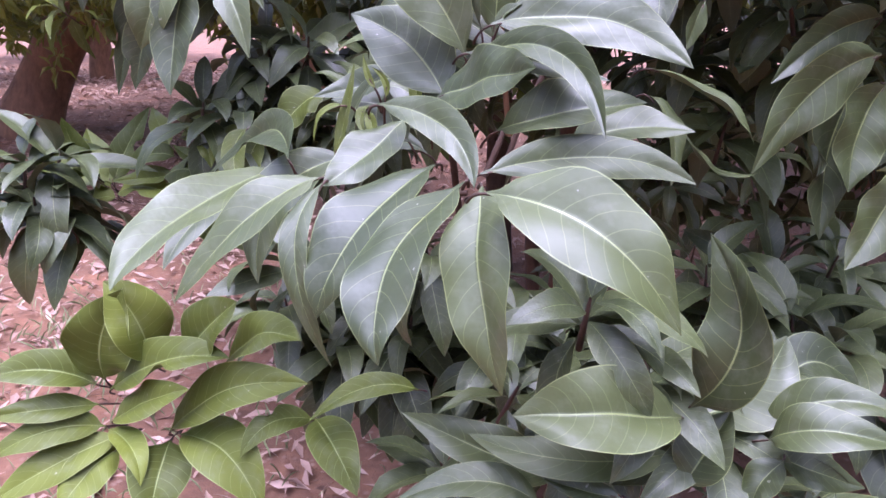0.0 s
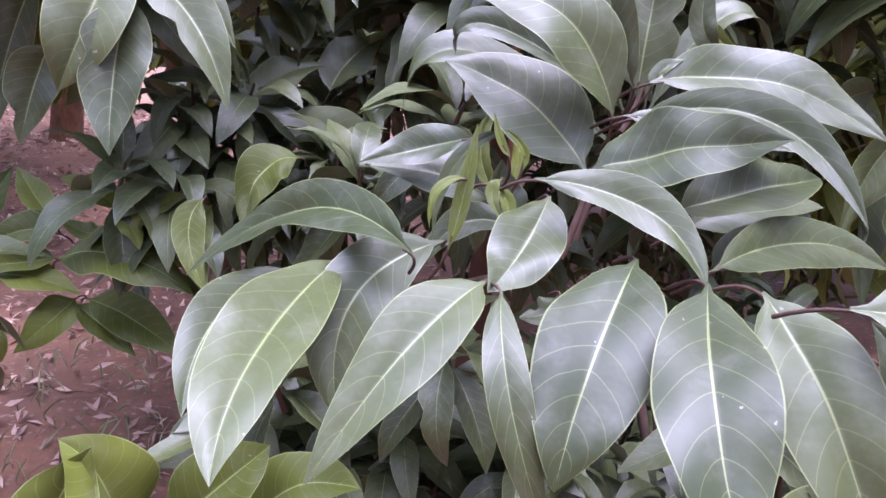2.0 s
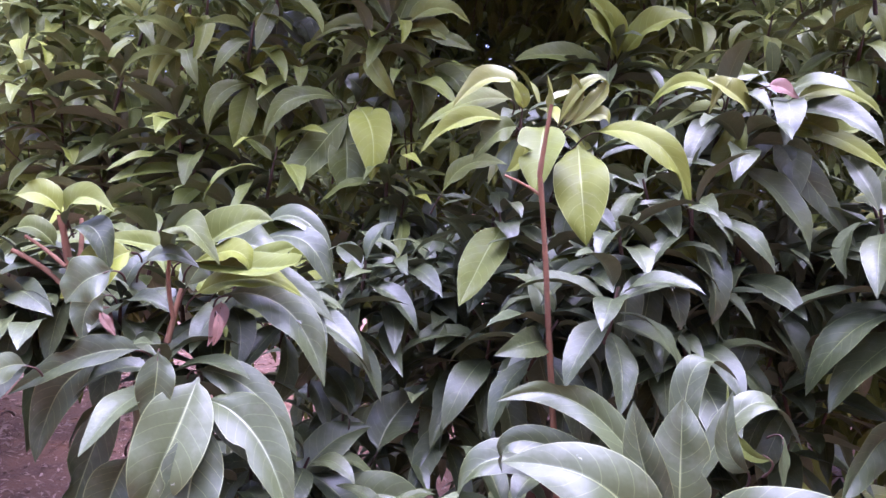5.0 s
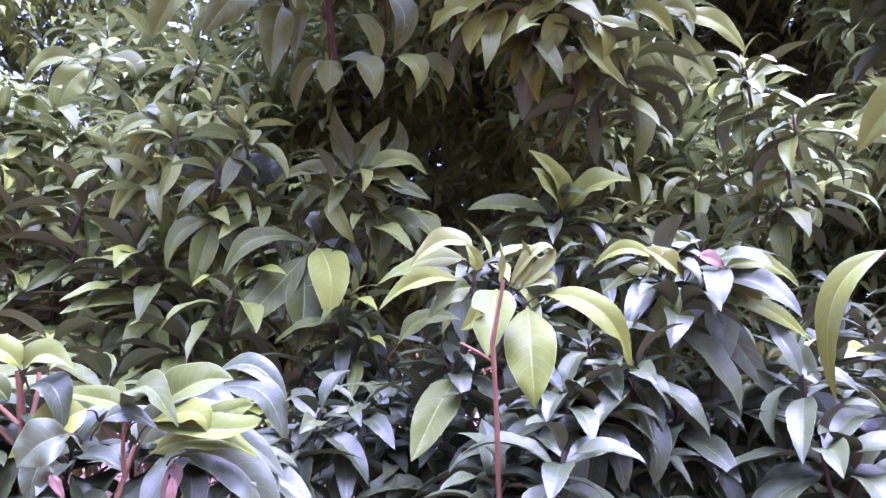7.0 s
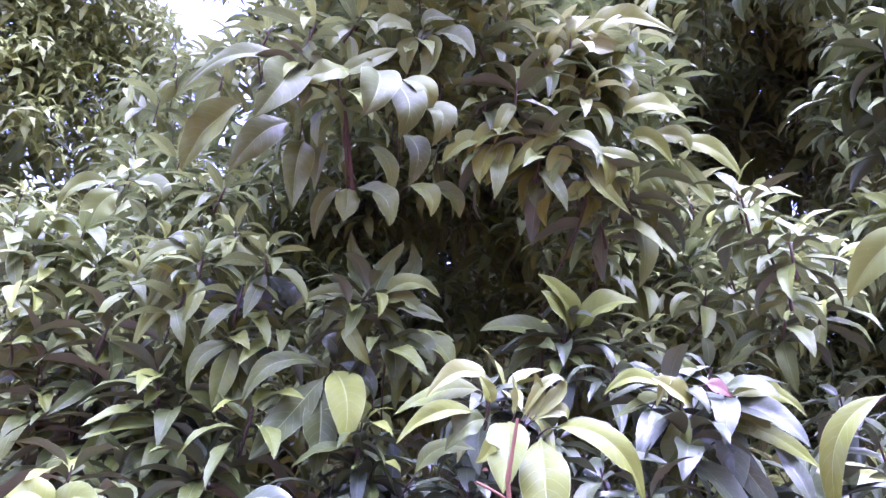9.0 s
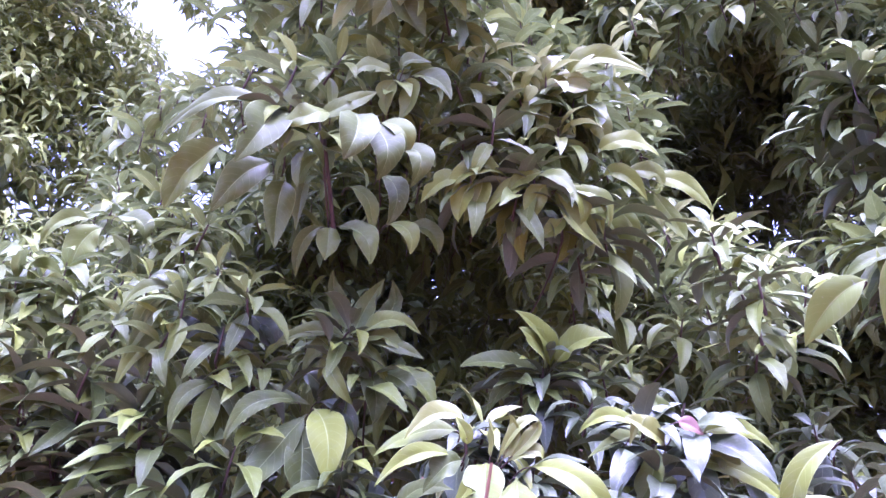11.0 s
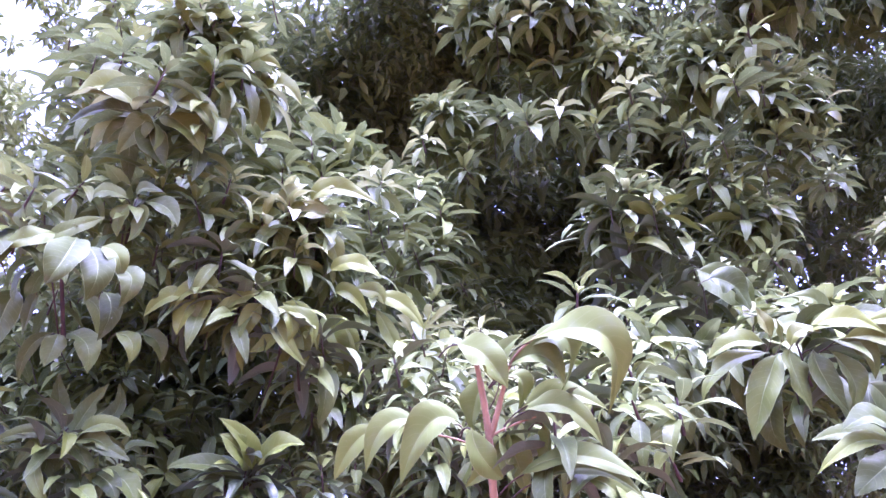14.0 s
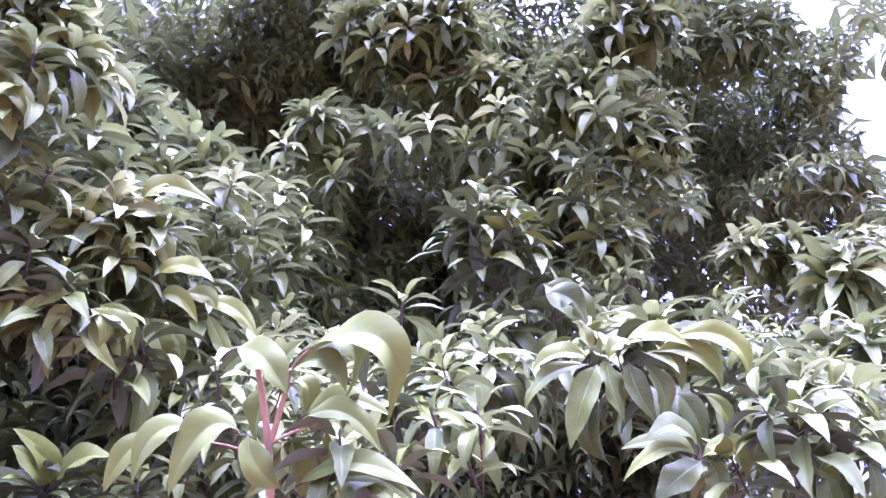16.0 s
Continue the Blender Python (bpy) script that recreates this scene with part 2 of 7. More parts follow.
def arc_leaf(droop, seed, nu, nv, two_sided):
    """A leaf of length 1 from the origin along +x that bends down by droop degrees."""
    r = np.random.default_rng(seed)
    s = np.linspace(0, 1, nv + 1)
    angle = np.radians(-droop * s ** r.uniform(0.9, 1.3))
    step = np.stack([np.cos(angle), r.uniform(-0.25, 0.25) * s, np.sin(angle)], -1) / nv
    spine = np.concatenate([[[0, 0, 0]], np.cumsum((step[1:] + step[:-1]) / 2, axis=0)])
    turn = np.radians(r.uniform(-35, 35)) * s
    lateral = np.stack([0 * s, -np.cos(turn), np.sin(turn)], -1)
    nick = r.uniform(0.2, 0.8) if r.random() < 0.2 else 0.0
    return leaf_surface(spine, lateral, r.uniform(0.225, 0.29), r.uniform(0.25, 0.6), r.uniform(0.03, 0.07), seed, nu, two_sided, nick)


DROOPS = (20, 40, 60, 82, 105, 130)
UNIT = 0.12


def true_size(shape):
    return (shape[0] * UNIT, *shape[1:])


NEAR_SHAPES = [[true_size(arc_leaf(d, 100 + 10 * i + k, 4, 10, True)) for k in range(4)] for i, d in enumerate(DROOPS)]
FAR_SHAPES = [[arc_leaf(d, 100 + 10 * i + k, 4, 6, False) for k in range(4)] for i, d in enumerate(DROOPS)]
COARSE_SHAPES = [[arc_leaf(d, 100 + 10 * i + k, 2, 4, False) for k in range(4)] for i, d in enumerate(DROOPS)]
DISTANT_SHAPES = [[arc_leaf(d, 100 + 10 * i + k, 2, 2, False) for k in range(4)] for i, d in enumerate(DROOPS)]
MATERIALS = {"mature": (LEAF, LEAF_UNDER), "crown": (CROWN, LEAF_UNDER), "fresh": (FRESH, LEAF_UNDER), "pale": (PALE, PALE), "young": (YOUNG, YOUNG), "dry": (DEAD, DEAD)}
NEAR_MESHES = {}


def near_mesh(kind, i, k):
    key = (kind, i, k)
    if key not in NEAR_MESHES:
        verts, faces, uv, slots = NEAR_SHAPES[i][k]
        NEAR_MESHES[key] = mesh_from("leaf", verts * (1, 1.25 if kind == "mature" else 1, 1), faces, uv, slots, MATERIALS[kind])
    return NEAR_MESHES[key]


def tube(points, radii, sides=6):
    """A round stem through points, as verts and quads."""
    p = np.asarray(points, float)
    t = unit(np.gradient(p, axis=0))
    side = unit(np.cross(t, (0.31, 0.17, 0.93)))
    other = np.cross(t, side)
    a = np.linspace(0, 2 * np.pi, sides, endpoint=False)
    ring = side[:, None] * np.cos(a)[None, :, None] + other[:, None] * np.sin(a)[None, :, None]
    verts = (p[:, None] + ring * np.asarray(radii, float)[:, None, None]).reshape(-1, 3)
    index = np.arange(len(p) * sides).reshape(len(p), sides)
    nxt = np.roll(index, -1, axis=1)
    faces = np.stack([index[:-1], nxt[:-1], nxt[1:], index[1:]], -1).reshape(-1, 4)
    return verts, faces, np.zeros((len(verts), 2)), np.zeros(len(faces), int)


def bend(a, b, c, n):
    s = np.linspace(0, 1, n)[:, None]
    a, b, c = (np.asarray(q, float) for q in (a, b, c))
    return a * (1 - s) ** 2 + 2 * b * s * (1 - s) + c * s ** 2


# ---- trees ----
TREES = []


def plant(name, label, foot, hub, stem=0.02, category="tree", group="lychee trees"):
    """A tree that stands at foot (x, y); its limbs part at hub. Leaves and shoots are added to it later."""
    root = tagged(new(name), label, category, group)
    root.empty_display_size = 0.1
    root.location = (foot[0], foot[1], 0)
    one = {"root": root, "foot": np.array((foot[0], foot[1], 0.0)), "hub": np.array(hub, float), "bright": False, "stem": stem, "leaves": [], "branches": [], "shoots": [], "inner": []}
    TREES.append(one)
    return one


def leaf(tree, base, mid, tip, width, tilt, kind="mature"):
    """One leaf whose midrib runs from base over mid to tip (metres); tilt turns its face about the midrib."""
    tree["leaves"].append((np.array(base), np.array(mid), np.array(tip), width, tilt, kind))


def branch(tree, thick, thin, *points):
    """A bare piece of twig through two or three points, with its radii at the ends."""
    tree["branches"].append(([np.array(p) for p in points], thick, thin))


def shoot(tree, place, length, leaves=12, young=False, upright=False):
    """A twig's end with a whorl of leaves of about that length round it."""
    tree["shoots"].append((np.array(place), length, leaves, young, upright, None))


def whorl(place, axis, length, count, young, upright, r, bright=False, grown="crown"):
    """Leaves of one shoot: matrices (3x3 turn, size), places, droop class, kind."""
    axis = unit(axis)
    a = unit(np.cross(axis, (0.2, 0.9, 0.1)))
    b = np.cross(axis, a)
    start = r.uniform(0, 6.28)
    for k in range(count):
        f = k / max(count - 1, 1)
        phi = start + 2.4 * k + r.normal(0, 0.2)
        lift = radians((75 if upright else 58) - (72 if upright else 70) * f + r.normal(0, 9))
        radial = a * np.cos(phi) + b * np.sin(phi)
        d = unit(radial * np.cos(lift) + axis * np.sin(lift))
        d = unit(d - np.array((0, 0, 0.12)))
        up = np.array((0, 0, 1.0)) + axis * 0.6
        n = unit(up - (up @ d) * d)
        s = np.cross(n, d)
        roll = r.normal(0, 0.28)
        n, s = n * np.cos(roll) + s * np.sin(roll), s * np.cos(roll) - n * np.sin(roll)
        droop = (38 if upright else 74) - (0 if upright else 8) * f + r.normal(0, 15)
        i = int(np.argmin([abs(q - droop) for q in DROOPS]))
        size = length * (0.62 + 0.38 * min(1, 1.6 * f + 0.25)) * r.uniform(0.85, 1.12)
        at = place - axis * (0.45 * length * f) + radial * 0.004
        kind = "young" if (young and f < 0.65) else "fresh" if (f < 0.3 and bright) else grown
        yield np.stack([d, s, n], 1), size, at, i, int(r.integers(4)), kind


FRONT = np.array((0.0, 0.1, 1.35))


def finish(tree, near_count, inner_copies, seed):
    """Builds the stem, limbs, twigs and leaves of a tree."""
    r = np.random.default_rng(seed)
    root, foot, hub = tree["root"], tree["foot"], tree["hub"]
    # stem
    lean = (foot + hub) / 2 + r.normal(0, 0.04, 3) * (1, 1, 0)
    line = bend(foot - (0, 0, 0.05), lean, hub, 9)
    radii = tree["stem"] * np.linspace(1.25, 0.7, 9) * r.uniform(0.93, 1.07, 9)
    trunk = new("trunk", mesh_from("trunk", *tube(line - foot, radii, 12), (BARK if tree["stem"] > 0.1 else TWIG,)))
    trunk.parent = root
    # side_tree takes the lighter fresh colour in place of light on its crown
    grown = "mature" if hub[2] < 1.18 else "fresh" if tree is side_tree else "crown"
    twigs, far = [], {"mature": [], "crown": [], "fresh": [], "pale": [], "young": [], "dry": []}
    for base, mid, tip, width, tilt, kind in tree["leaves"]:
        ctrl = 2 * mid - (base + tip) / 2
        spine = bend(base, ctrl, tip + unit(tip - ctrl) * 0.004, 23)
        chord = unit(tip - base)
        ref = unit(np.cross(chord, (0, 0, 1)))
        tilt = tilt + r.normal(0, 2)
        up = np.cross(ref, chord)
        lat = ref * np.cos(radians(tilt)) + up * np.sin(radians(tilt))
        sway = np.linspace(-0.4, 1, 23)[:, None] * r.uniform(-0.35, 0.35)
        lateral = lat[None, :] + np.cross(chord, lat)[None, :] * sway
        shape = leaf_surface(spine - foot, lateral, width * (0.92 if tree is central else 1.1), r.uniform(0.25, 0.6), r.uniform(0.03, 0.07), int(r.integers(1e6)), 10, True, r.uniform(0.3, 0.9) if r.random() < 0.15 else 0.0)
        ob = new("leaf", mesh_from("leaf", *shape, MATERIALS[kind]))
        ob.parent = root
    for base, mid, tip, width, tilt, kind in tree["leaves"]:
        back = unit(base - mid)
        twigs.append(tube(bend(base + unit(mid - base) * 0.006, base + back * 0.006, base + back * 0.007 + (0, 0.016, -0.010), 7) - foot, np.linspace(0.0005, 0.0008, 7)))
    for points, thick, thin in tree["branches"]:
        line = bend(*points, 12) if len(points) == 3 else np.linspace(points[0], points[1], 6)
        branch = new("branch", mesh_from("branch", *tube(line - foot, np.linspace(thick, thin, len(line)) * r.uniform(0.9, 1.12, len(line)), 9), (NEW_WOOD if tree is near_shoot else RED_WOOD if tree is front_row or tree is hanging else TWIG,)))
        branch.parent = root
    order = sorted(tree["shoots"], key=lambda s: np.linalg.norm(s[0] - FRONT))
    shoots = [(s, n < near_count) for n, s in enumerate(order)]
    for s, near in list(shoots):
        for _ in range(inner_copies):
            if r.random() < 0.35:
                continue
            deep = np.linalg.norm(s[0] - FRONT)
            away = unit(s[0] - FRONT) * (r.uniform(0.02, 0.16) if deep < 0.75 else r.uniform(0.2, 0.75) * min(deep, 1.6)) + r.normal(0, 0.38 * s[1], 3)
            shoots.append(((s[0] + away, s[1] * r.uniform(0.8, 1.0), 10, s[3] and r.random() < 0.4, False, None), False))
    for s in tree["inner"]:
        shoots.append((s, False))
    for (place, length, count, young, upright, axis), near in shoots:
        if place[1] > 0 and abs(place[0]) < 12 and in_hollow(place, 0.3 * length):
            continue
        if axis is None:
            out = FRONT - place
            out[2] = 0
            axis = np.array((0, 0, 1.0)) + unit(out) * 0.38 + r.normal(0, 0.2, 3)
        axis = unit(np.asarray(axis, float))
        low = place - axis * length * 0.6
        if np.linalg.norm(place - FRONT) < 3.2:
            twigs.append(tube(np.stack([place, place - axis * length * 0.3, low]) - foot, (0.0010, 0.0017, 0.0021)))
        reach = hub - low
        if r.random() < 0.15 and np.linalg.norm(place - FRONT) > 0.8:
            far_end = low + unit(reach) * min(np.linalg.norm(reach), 0.12) - (0, 0, 0.02)
            twigs.append(tube(bend(low, (low + far_end) / 2 - axis * 0.02, far_end, 7) - foot, np.linspace(0.0014, 0.0010, 7), 5))
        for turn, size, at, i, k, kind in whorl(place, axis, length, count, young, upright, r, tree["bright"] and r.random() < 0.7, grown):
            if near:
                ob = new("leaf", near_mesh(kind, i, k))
                m = Matrix.Identity(4)
                for c in range(3):
                    for q in range(3):
                        m[q][c] = turn[q, c] * size / UNIT
                    m[c][3] = at[c] - foot[c]
                ob.parent = root
                ob.matrix_basis = m
            else:
                verts, faces, uv, slots = (FAR_SHAPES if length < 0.145 and np.linalg.norm(place - FRONT) < 1.5 else COARSE_SHAPES if np.linalg.norm(place - FRONT) < 3.2 else DISTANT_SHAPES)[i][k]
                far[kind].append((verts @ (turn * size).T + at - foot, faces, uv, slots))
    if twigs:
        part = new("branchwork", mesh_from("branchwork", *join(twigs), (TWIG,)))
        part.parent = root
        tagged(part, kind="stuff")
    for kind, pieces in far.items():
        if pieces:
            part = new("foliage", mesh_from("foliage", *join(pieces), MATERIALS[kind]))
            part.parent = root
            tagged(part, kind="stuff")


# deep shaded hollows between the masses of foliage: from, to, and the radius at both ends
HOLLOWS = [
    ((0.22, 0.87, 1.69), (0.51, 1.74, 1.96), 0.06, 0.17),
    ((0.29, 0.88, 1.65), (0.58, 1.61, 1.84), 0.04, 0.09),
    ((0.17, 0.95, 1.70), (0.36, 1.70, 1.91), 0.05, 0.11),
    ((0.27, 0.97, 1.71), (0.71, 1.85, 2.05), 0.06, 0.15),
    ((0.03, 1.06, 1.70), (0.10, 1.72, 1.87), 0.04, 0.09),
    ((1.08, 1.10, 2.16), (2.31, 2.32, 2.95), 0.09, 0.2),
    ((1.16, 1.12, 2.20), (2.14, 2.32, 2.92), 0.12, 0.25),
    ((0.69, 1.31, 2.76), (1.31, 2.83, 4.11), 0.12, 0.3),
    ((2.47, 0.64, 2.96), (3.81, 1.10, 3.83), 0.15, 0.3),
    ((0.52, 1.09, 2.68), (1.18, 3.00, 4.57), 0.16, 0.39),
    ((0.71, 1.23, 2.67), (1.48, 2.97, 4.22), 0.12, 0.26),
    ((0.73, 1.16, 2.53), (1.54, 2.82, 3.90), 0.07, 0.15),
    ((0.80, 0.71, 1.97), (1.97, 2.20, 2.89), 0.08, 0.22),
    ((0.90, 0.94, 2.16), (1.72, 2.10, 2.93), 0.06, 0.12),
    ((0.80, 0.64, 1.85), (2.02, 2.07, 2.59), 0.05, 0.13),
    ((1.38, 0.43, 2.04), (3.38, 1.41, 3.02), 0.07, 0.19),
    ((1.30, 0.43, 1.93), (3.13, 1.39, 2.72), 0.05, 0.13),
    ((2.02, 0.49, 2.63), (3.88, 1.16, 3.80), 0.09, 0.18),
    ((2.02, 0.62, 2.44), (3.61, 1.30, 3.30), 0.06, 0.11),
    ((1.47, 0.74, 3.02), (2.73, 1.60, 4.49), 0.09, 0.17),
    ((0.25, 0.68, 1.65), (0.55, 2.25, 2.09), 0.06, 0.17),
    ((0.30, 0.66, 1.61), (0.64, 1.96, 1.93), 0.04, 0.09),
    ((1.12, 0.90, 2.36), (2.06, 1.89, 3.22), 0.05, 0.10),
    ((1.55, 0.95, 2.61), (2.48, 1.69, 3.38), 0.06, 0.10),
    ((1.39, 0.73, 2.25), (2.42, 1.46, 2.91), 0.05, 0.09),
    ((1.09, 1.21, 2.85), (1.93, 2.36, 4.04), 0.05, 0.10),
    ((0.99, 1.25, 2.92), (1.75, 2.44, 4.17), 0.07, 0.13),
    ((0.39, 0.82, 2.33), (1.36, 2.65, 4.26), 0.11, 0.33),
    ((0.30, 0.86, 2.37), (0.97, 2.47, 4.07), 0.05, 0.13),
    ((0.61, 1.01, 2.46), (1.63, 2.61, 4.05), 0.05, 0.13),
    ((0.76, 0.79, 2.00), (2.24, 2.30, 3.06), 0.10, 0.26),
    ((0.73, 0.75, 1.88), (2.08, 2.10, 2.66), 0.07, 0.18),
    ((0.15, 0.65, 1.62), (0.66, 2.22, 2.08), 0.06, 0.20),
    ((0.21, 0.66, 1.65), (0.71, 1.93, 2.09), 0.04, 0.10),
    ((0.12, 0.73, 1.64), (0.45, 2.10, 2.05), 0.04, 0.11),
    ((0.13, 0.75, 1.59), (0.45, 1.95, 1.85), 0.03, 0.08),
    ((-0.04, 0.90, 1.72), (-0.00, 2.07, 2.11), 0.03, 0.07),
    ((0.14, 0.73, 1.72), (0.44, 1.80, 2.13), 0.03, 0.07),
    ((0.15, 0.74, 1.64), (0.76, 1.96, 2.16), 0.04, 0.10),
    ((0.12, 0.77, 1.60), (0.60, 1.86, 1.98), 0.03, 0.08),
    ((0.18, 0.77, 1.70), (0.77, 1.90, 2.28), 0.03, 0.08),
    ((0.62, 0.76, 1.97), (1.63, 1.58, 2.73), 0.08, 0.19),
    ((0.57, 0.75, 2.03), (1.52, 1.57, 2.88), 0.06, 0.14),
    ((0.03, 0.88, 1.72), (0.28, 1.92, 2.18), 0.03, 0.07),
    ((0.57, 0.76, 1.88), (1.60, 1.66, 2.59), 0.04, 0.10),
    ((0.17, 0.77, 1.59), (0.79, 2.01, 2.05), 0.04, 0.12),
    ((0.02, 0.92, 1.69), (0.25, 1.99, 2.15), 0.04, 0.10),
    ((0.14, 0.82, 1.67), (0.66, 2.02, 2.22), 0.04, 0.10),
    ((0.58, 0.79, 1.90), (1.61, 1.70, 2.66), 0.07, 0.18),
    ((-0.02, 0.96, 1.42), (0.12, 1.79, 1.49), 0.03, 0.05),
    ((2.52, 0.17, 2.87), (9.24, 1.21, 6.90), 0.11, 0.40),
    ((2.80, 0.24, 2.82), (9.52, 1.36, 6.30), 0.08, 0.29),
    ((2.84, 0.28, 3.60), (8.36, 1.26, 8.00), 0.09, 0.26),
    ((-0.14, 1.05, 2.24), (-0.52, 8.29, 7.64), 0.04, 0.26),
    ((-0.09, 1.07, 2.17), (-0.15, 8.37, 7.10), 0.03, 0.21),
    ((-0.18, 1.04, 2.31), (-0.84, 8.16, 8.21), 0.04, 0.26),
    ((-0.15, 1.18, 2.17), (-0.08, 8.12, 7.38), 0.04, 0.26),
    ((-0.14, 0.61, 1.00), (-0.25, 1.74, 0.47), 0.03, 0.13),
    ((-0.13, 0.61, 1.02), (-0.21, 1.75, 0.56), 0.02, 0.07),
    ((-0.13, 0.55, 1.02), (-0.51, 1.61, 0.63), 0.02, 0.07),
    ((0.70, 0.24, 1.52), (1.60, 0.76, 1.68), 0.03, 0.07),
    ((0.70, 0.35, 1.56), (1.56, 1.00, 1.76), 0.03, 0.07),
    ((0.71, 0.20, 1.50), (1.44, 0.67, 1.61), 0.03, 0.07),
    ((0.73, 0.32, 1.53), (1.38, 0.85, 1.66), 0.03, 0.06),
    ((0.58, 0.44, 1.56), (1.08, 1.09, 1.72), 0.03, 0.05),
    ((0.93, 0.23, 1.61), (1.59, 0.58, 1.76), 0.02, 0.04),
    ((0.67, 0.36, 1.55), (1.26, 0.93, 1.70), 0.03, 0.05),
    ((0.80, 0.34, 1.63), (1.52, 0.89, 1.86), 0.02, 0.04),
]


def in_hollow(place, margin):
    ends = np.array([h[0] for h in HOLLOWS]), np.array([h[1] for h in HOLLOWS])
    radii = np.array([h[2] for h in HOLLOWS]), np.array([h[3] for h in HOLLOWS])
    way = ends[1] - ends[0]
    s = (((place - ends[0]) * way).sum(1) / (way * way).sum(1)).clip(0, 1)
    gap = np.linalg.norm(ends[0] + way * s[:, None] - place, axis=1)
    return bool((gap < radii[0] + (radii[1] - radii[0]) * s + margin).any())


def crown(tree, centre, radii, count, length, seed, inward=0.55, young=0.1):
    """Shoots through the outer part of an egg-shaped crown, facing outward and up."""
    r = np.random.default_rng(seed)
    for _ in range(count):
        d = unit(r.normal(0, 1, 3))
        d[2] = abs(d[2]) if r.random() < 0.35 else d[2]
        depth = r.uniform(inward, 1.0) * (1 + 0.10 * np.sin(5 * d[0] + 3 * d[2] + seed) + 0.08 * np.sin(9 * d[1] + 7 * d[2]))
        place = np.array(centre) + d * np.array(radii) * depth
        axis = np.array((0, 0, 0.75)) + d * 0.8 + r.normal(0, 0.2, 3)
        tree["inner"].append((place, length * r.uniform(0.8, 1.15), 9, r.random() < young, False, axis))


def lobe(tree, centre, radii, length, seed, sunlit):
    """One bulging mass of foliage: shoots over its top and sides, paler shoots on top, open underneath."""
    r = np.random.default_rng(seed)
    toward = FRONT - np.array(centre)
    toward[2] = 0
    toward = unit(toward)
    sideways = np.array((-toward[1], toward[0], 0))
    a, b, c = radii
    count = int(8.8 * (a * b + a * c + b * c) / 3 * 1.5 / (0.74 * length) ** 2) + 4
    for k in range(count):
        h = 1 - 1.45 * (k + 0.5) / count
        phi = 2.39996 * k + r.normal(0, 0.25)
        w = np.sqrt(1 - h * h)
        d = sideways * w * np.cos(phi) + toward * w * np.sin(phi) + np.array((0, 0, h))
        depth = r.uniform(0.78, 1.06) * (1 + 0.12 * np.sin(4 * phi + seed) * w)
        flat = sideways * w * np.cos(phi) * a + toward * w * np.sin(phi) * b
        place = np.array(centre) + (flat + np.array((0, 0, h * c))) * depth
        axis = np.array((0, 0, 0.55)) + d * 0.75 + r.normal(0, 0.16, 3)
        tree["inner"].append((place, length * r.uniform(0.8, 1.15), 10, sunlit and h > 0.3 and r.random() < 0.42, False, axis))


central = plant("young_tree", "young lychee tree with large drooping glossy dark green leaves", (0.20, 0.86), (0.14, 0.62, 0.92), 0.007)
left_spray = plant("young_tree", "low lychee branch shoot with starry whorls of green leaves", (0.22, 1.25), (0.10, 0.95, 0.85), 0.006)
right_spray = plant("young_tree", "lychee sapling with broad leathery leaves over leaf litter", (0.34, 0.72), (0.26, 0.56, 0.82), 0.011)
right_dark = plant("young_tree", "shaded lychee sapling with long dark green leaves", (0.55, 0.80), (0.46, 0.66, 0.85), 0.013)
hanging = plant("young_tree", "lychee sapling with hanging chewed leaves and reddish twigs", (0.32, 1.50), (0.10, 1.05, 1.15), 0.007)
low_back = plant("lychee_tree", "bushy lychee tree with dense dark glossy leaves", (0.25, 1.35), (0.15, 1.05, 0.95), 0.025)
low_under = plant("young_tree", "shaded undergrowth lychee sapling with dull dark leaves", (0.10, 0.95), (0.10, 0.72, 0.70), 0.012)
front_row = plant("lychee_tree", "lychee tree with pale new shoots above older leaves", (0.30, 1.20), (0.25, 0.90, 1.15), 0.022)
left_bush = plant("lychee_tree", "small lychee tree densely covered in green leaf whorls", (0.20, 2.10), (-0.10, 1.75, 1.30), 0.02)
mid_crown = plant("lychee_tree", "lychee tree crown with glossy drooping whorls and yellow tips", (0.45, 1.85), (0.38, 1.75, 1.25), 0.02)
near_shoot = plant("young_tree", "lychee sapling with thick pinkish-brown stem and pale leaves", (0.47, 0.42), (0.37, 0.31, 1.36), 0.005)
right_shrub = plant("lychee_tree", "lychee tree with bright whorls of long arching leaves", (1.35, 1.15), (1.25, 1.00, 1.35), 0.02)
back_tree = plant("lychee_tree", "tall lychee tree with heavy tiers of drooping foliage", (1.95, 2.45), (1.85, 2.30, 1.35), 0.05)
far_right_tree = plant("lychee_tree", "tall shaded lychee tree against the pale sky", (4.00, 1.40), (3.90, 1.30, 2.10), 0.09)
rear_tree = plant("lychee_tree", "shaded lychee tree standing behind the others", (0.55, 3.45), (0.55, 3.40, 1.60), 0.06)
rear_right_tree = plant("lychee_tree", "shaded lychee tree deep behind the tiers of foliage", (3.30, 3.90), (3.20, 3.80, 1.50), 0.06)
side_tree = plant("lychee_tree", "large lychee tree with dense small-looking leaf clusters", (-3.40, 5.20), (-2.60, 5.10, 2.20), 0.14)

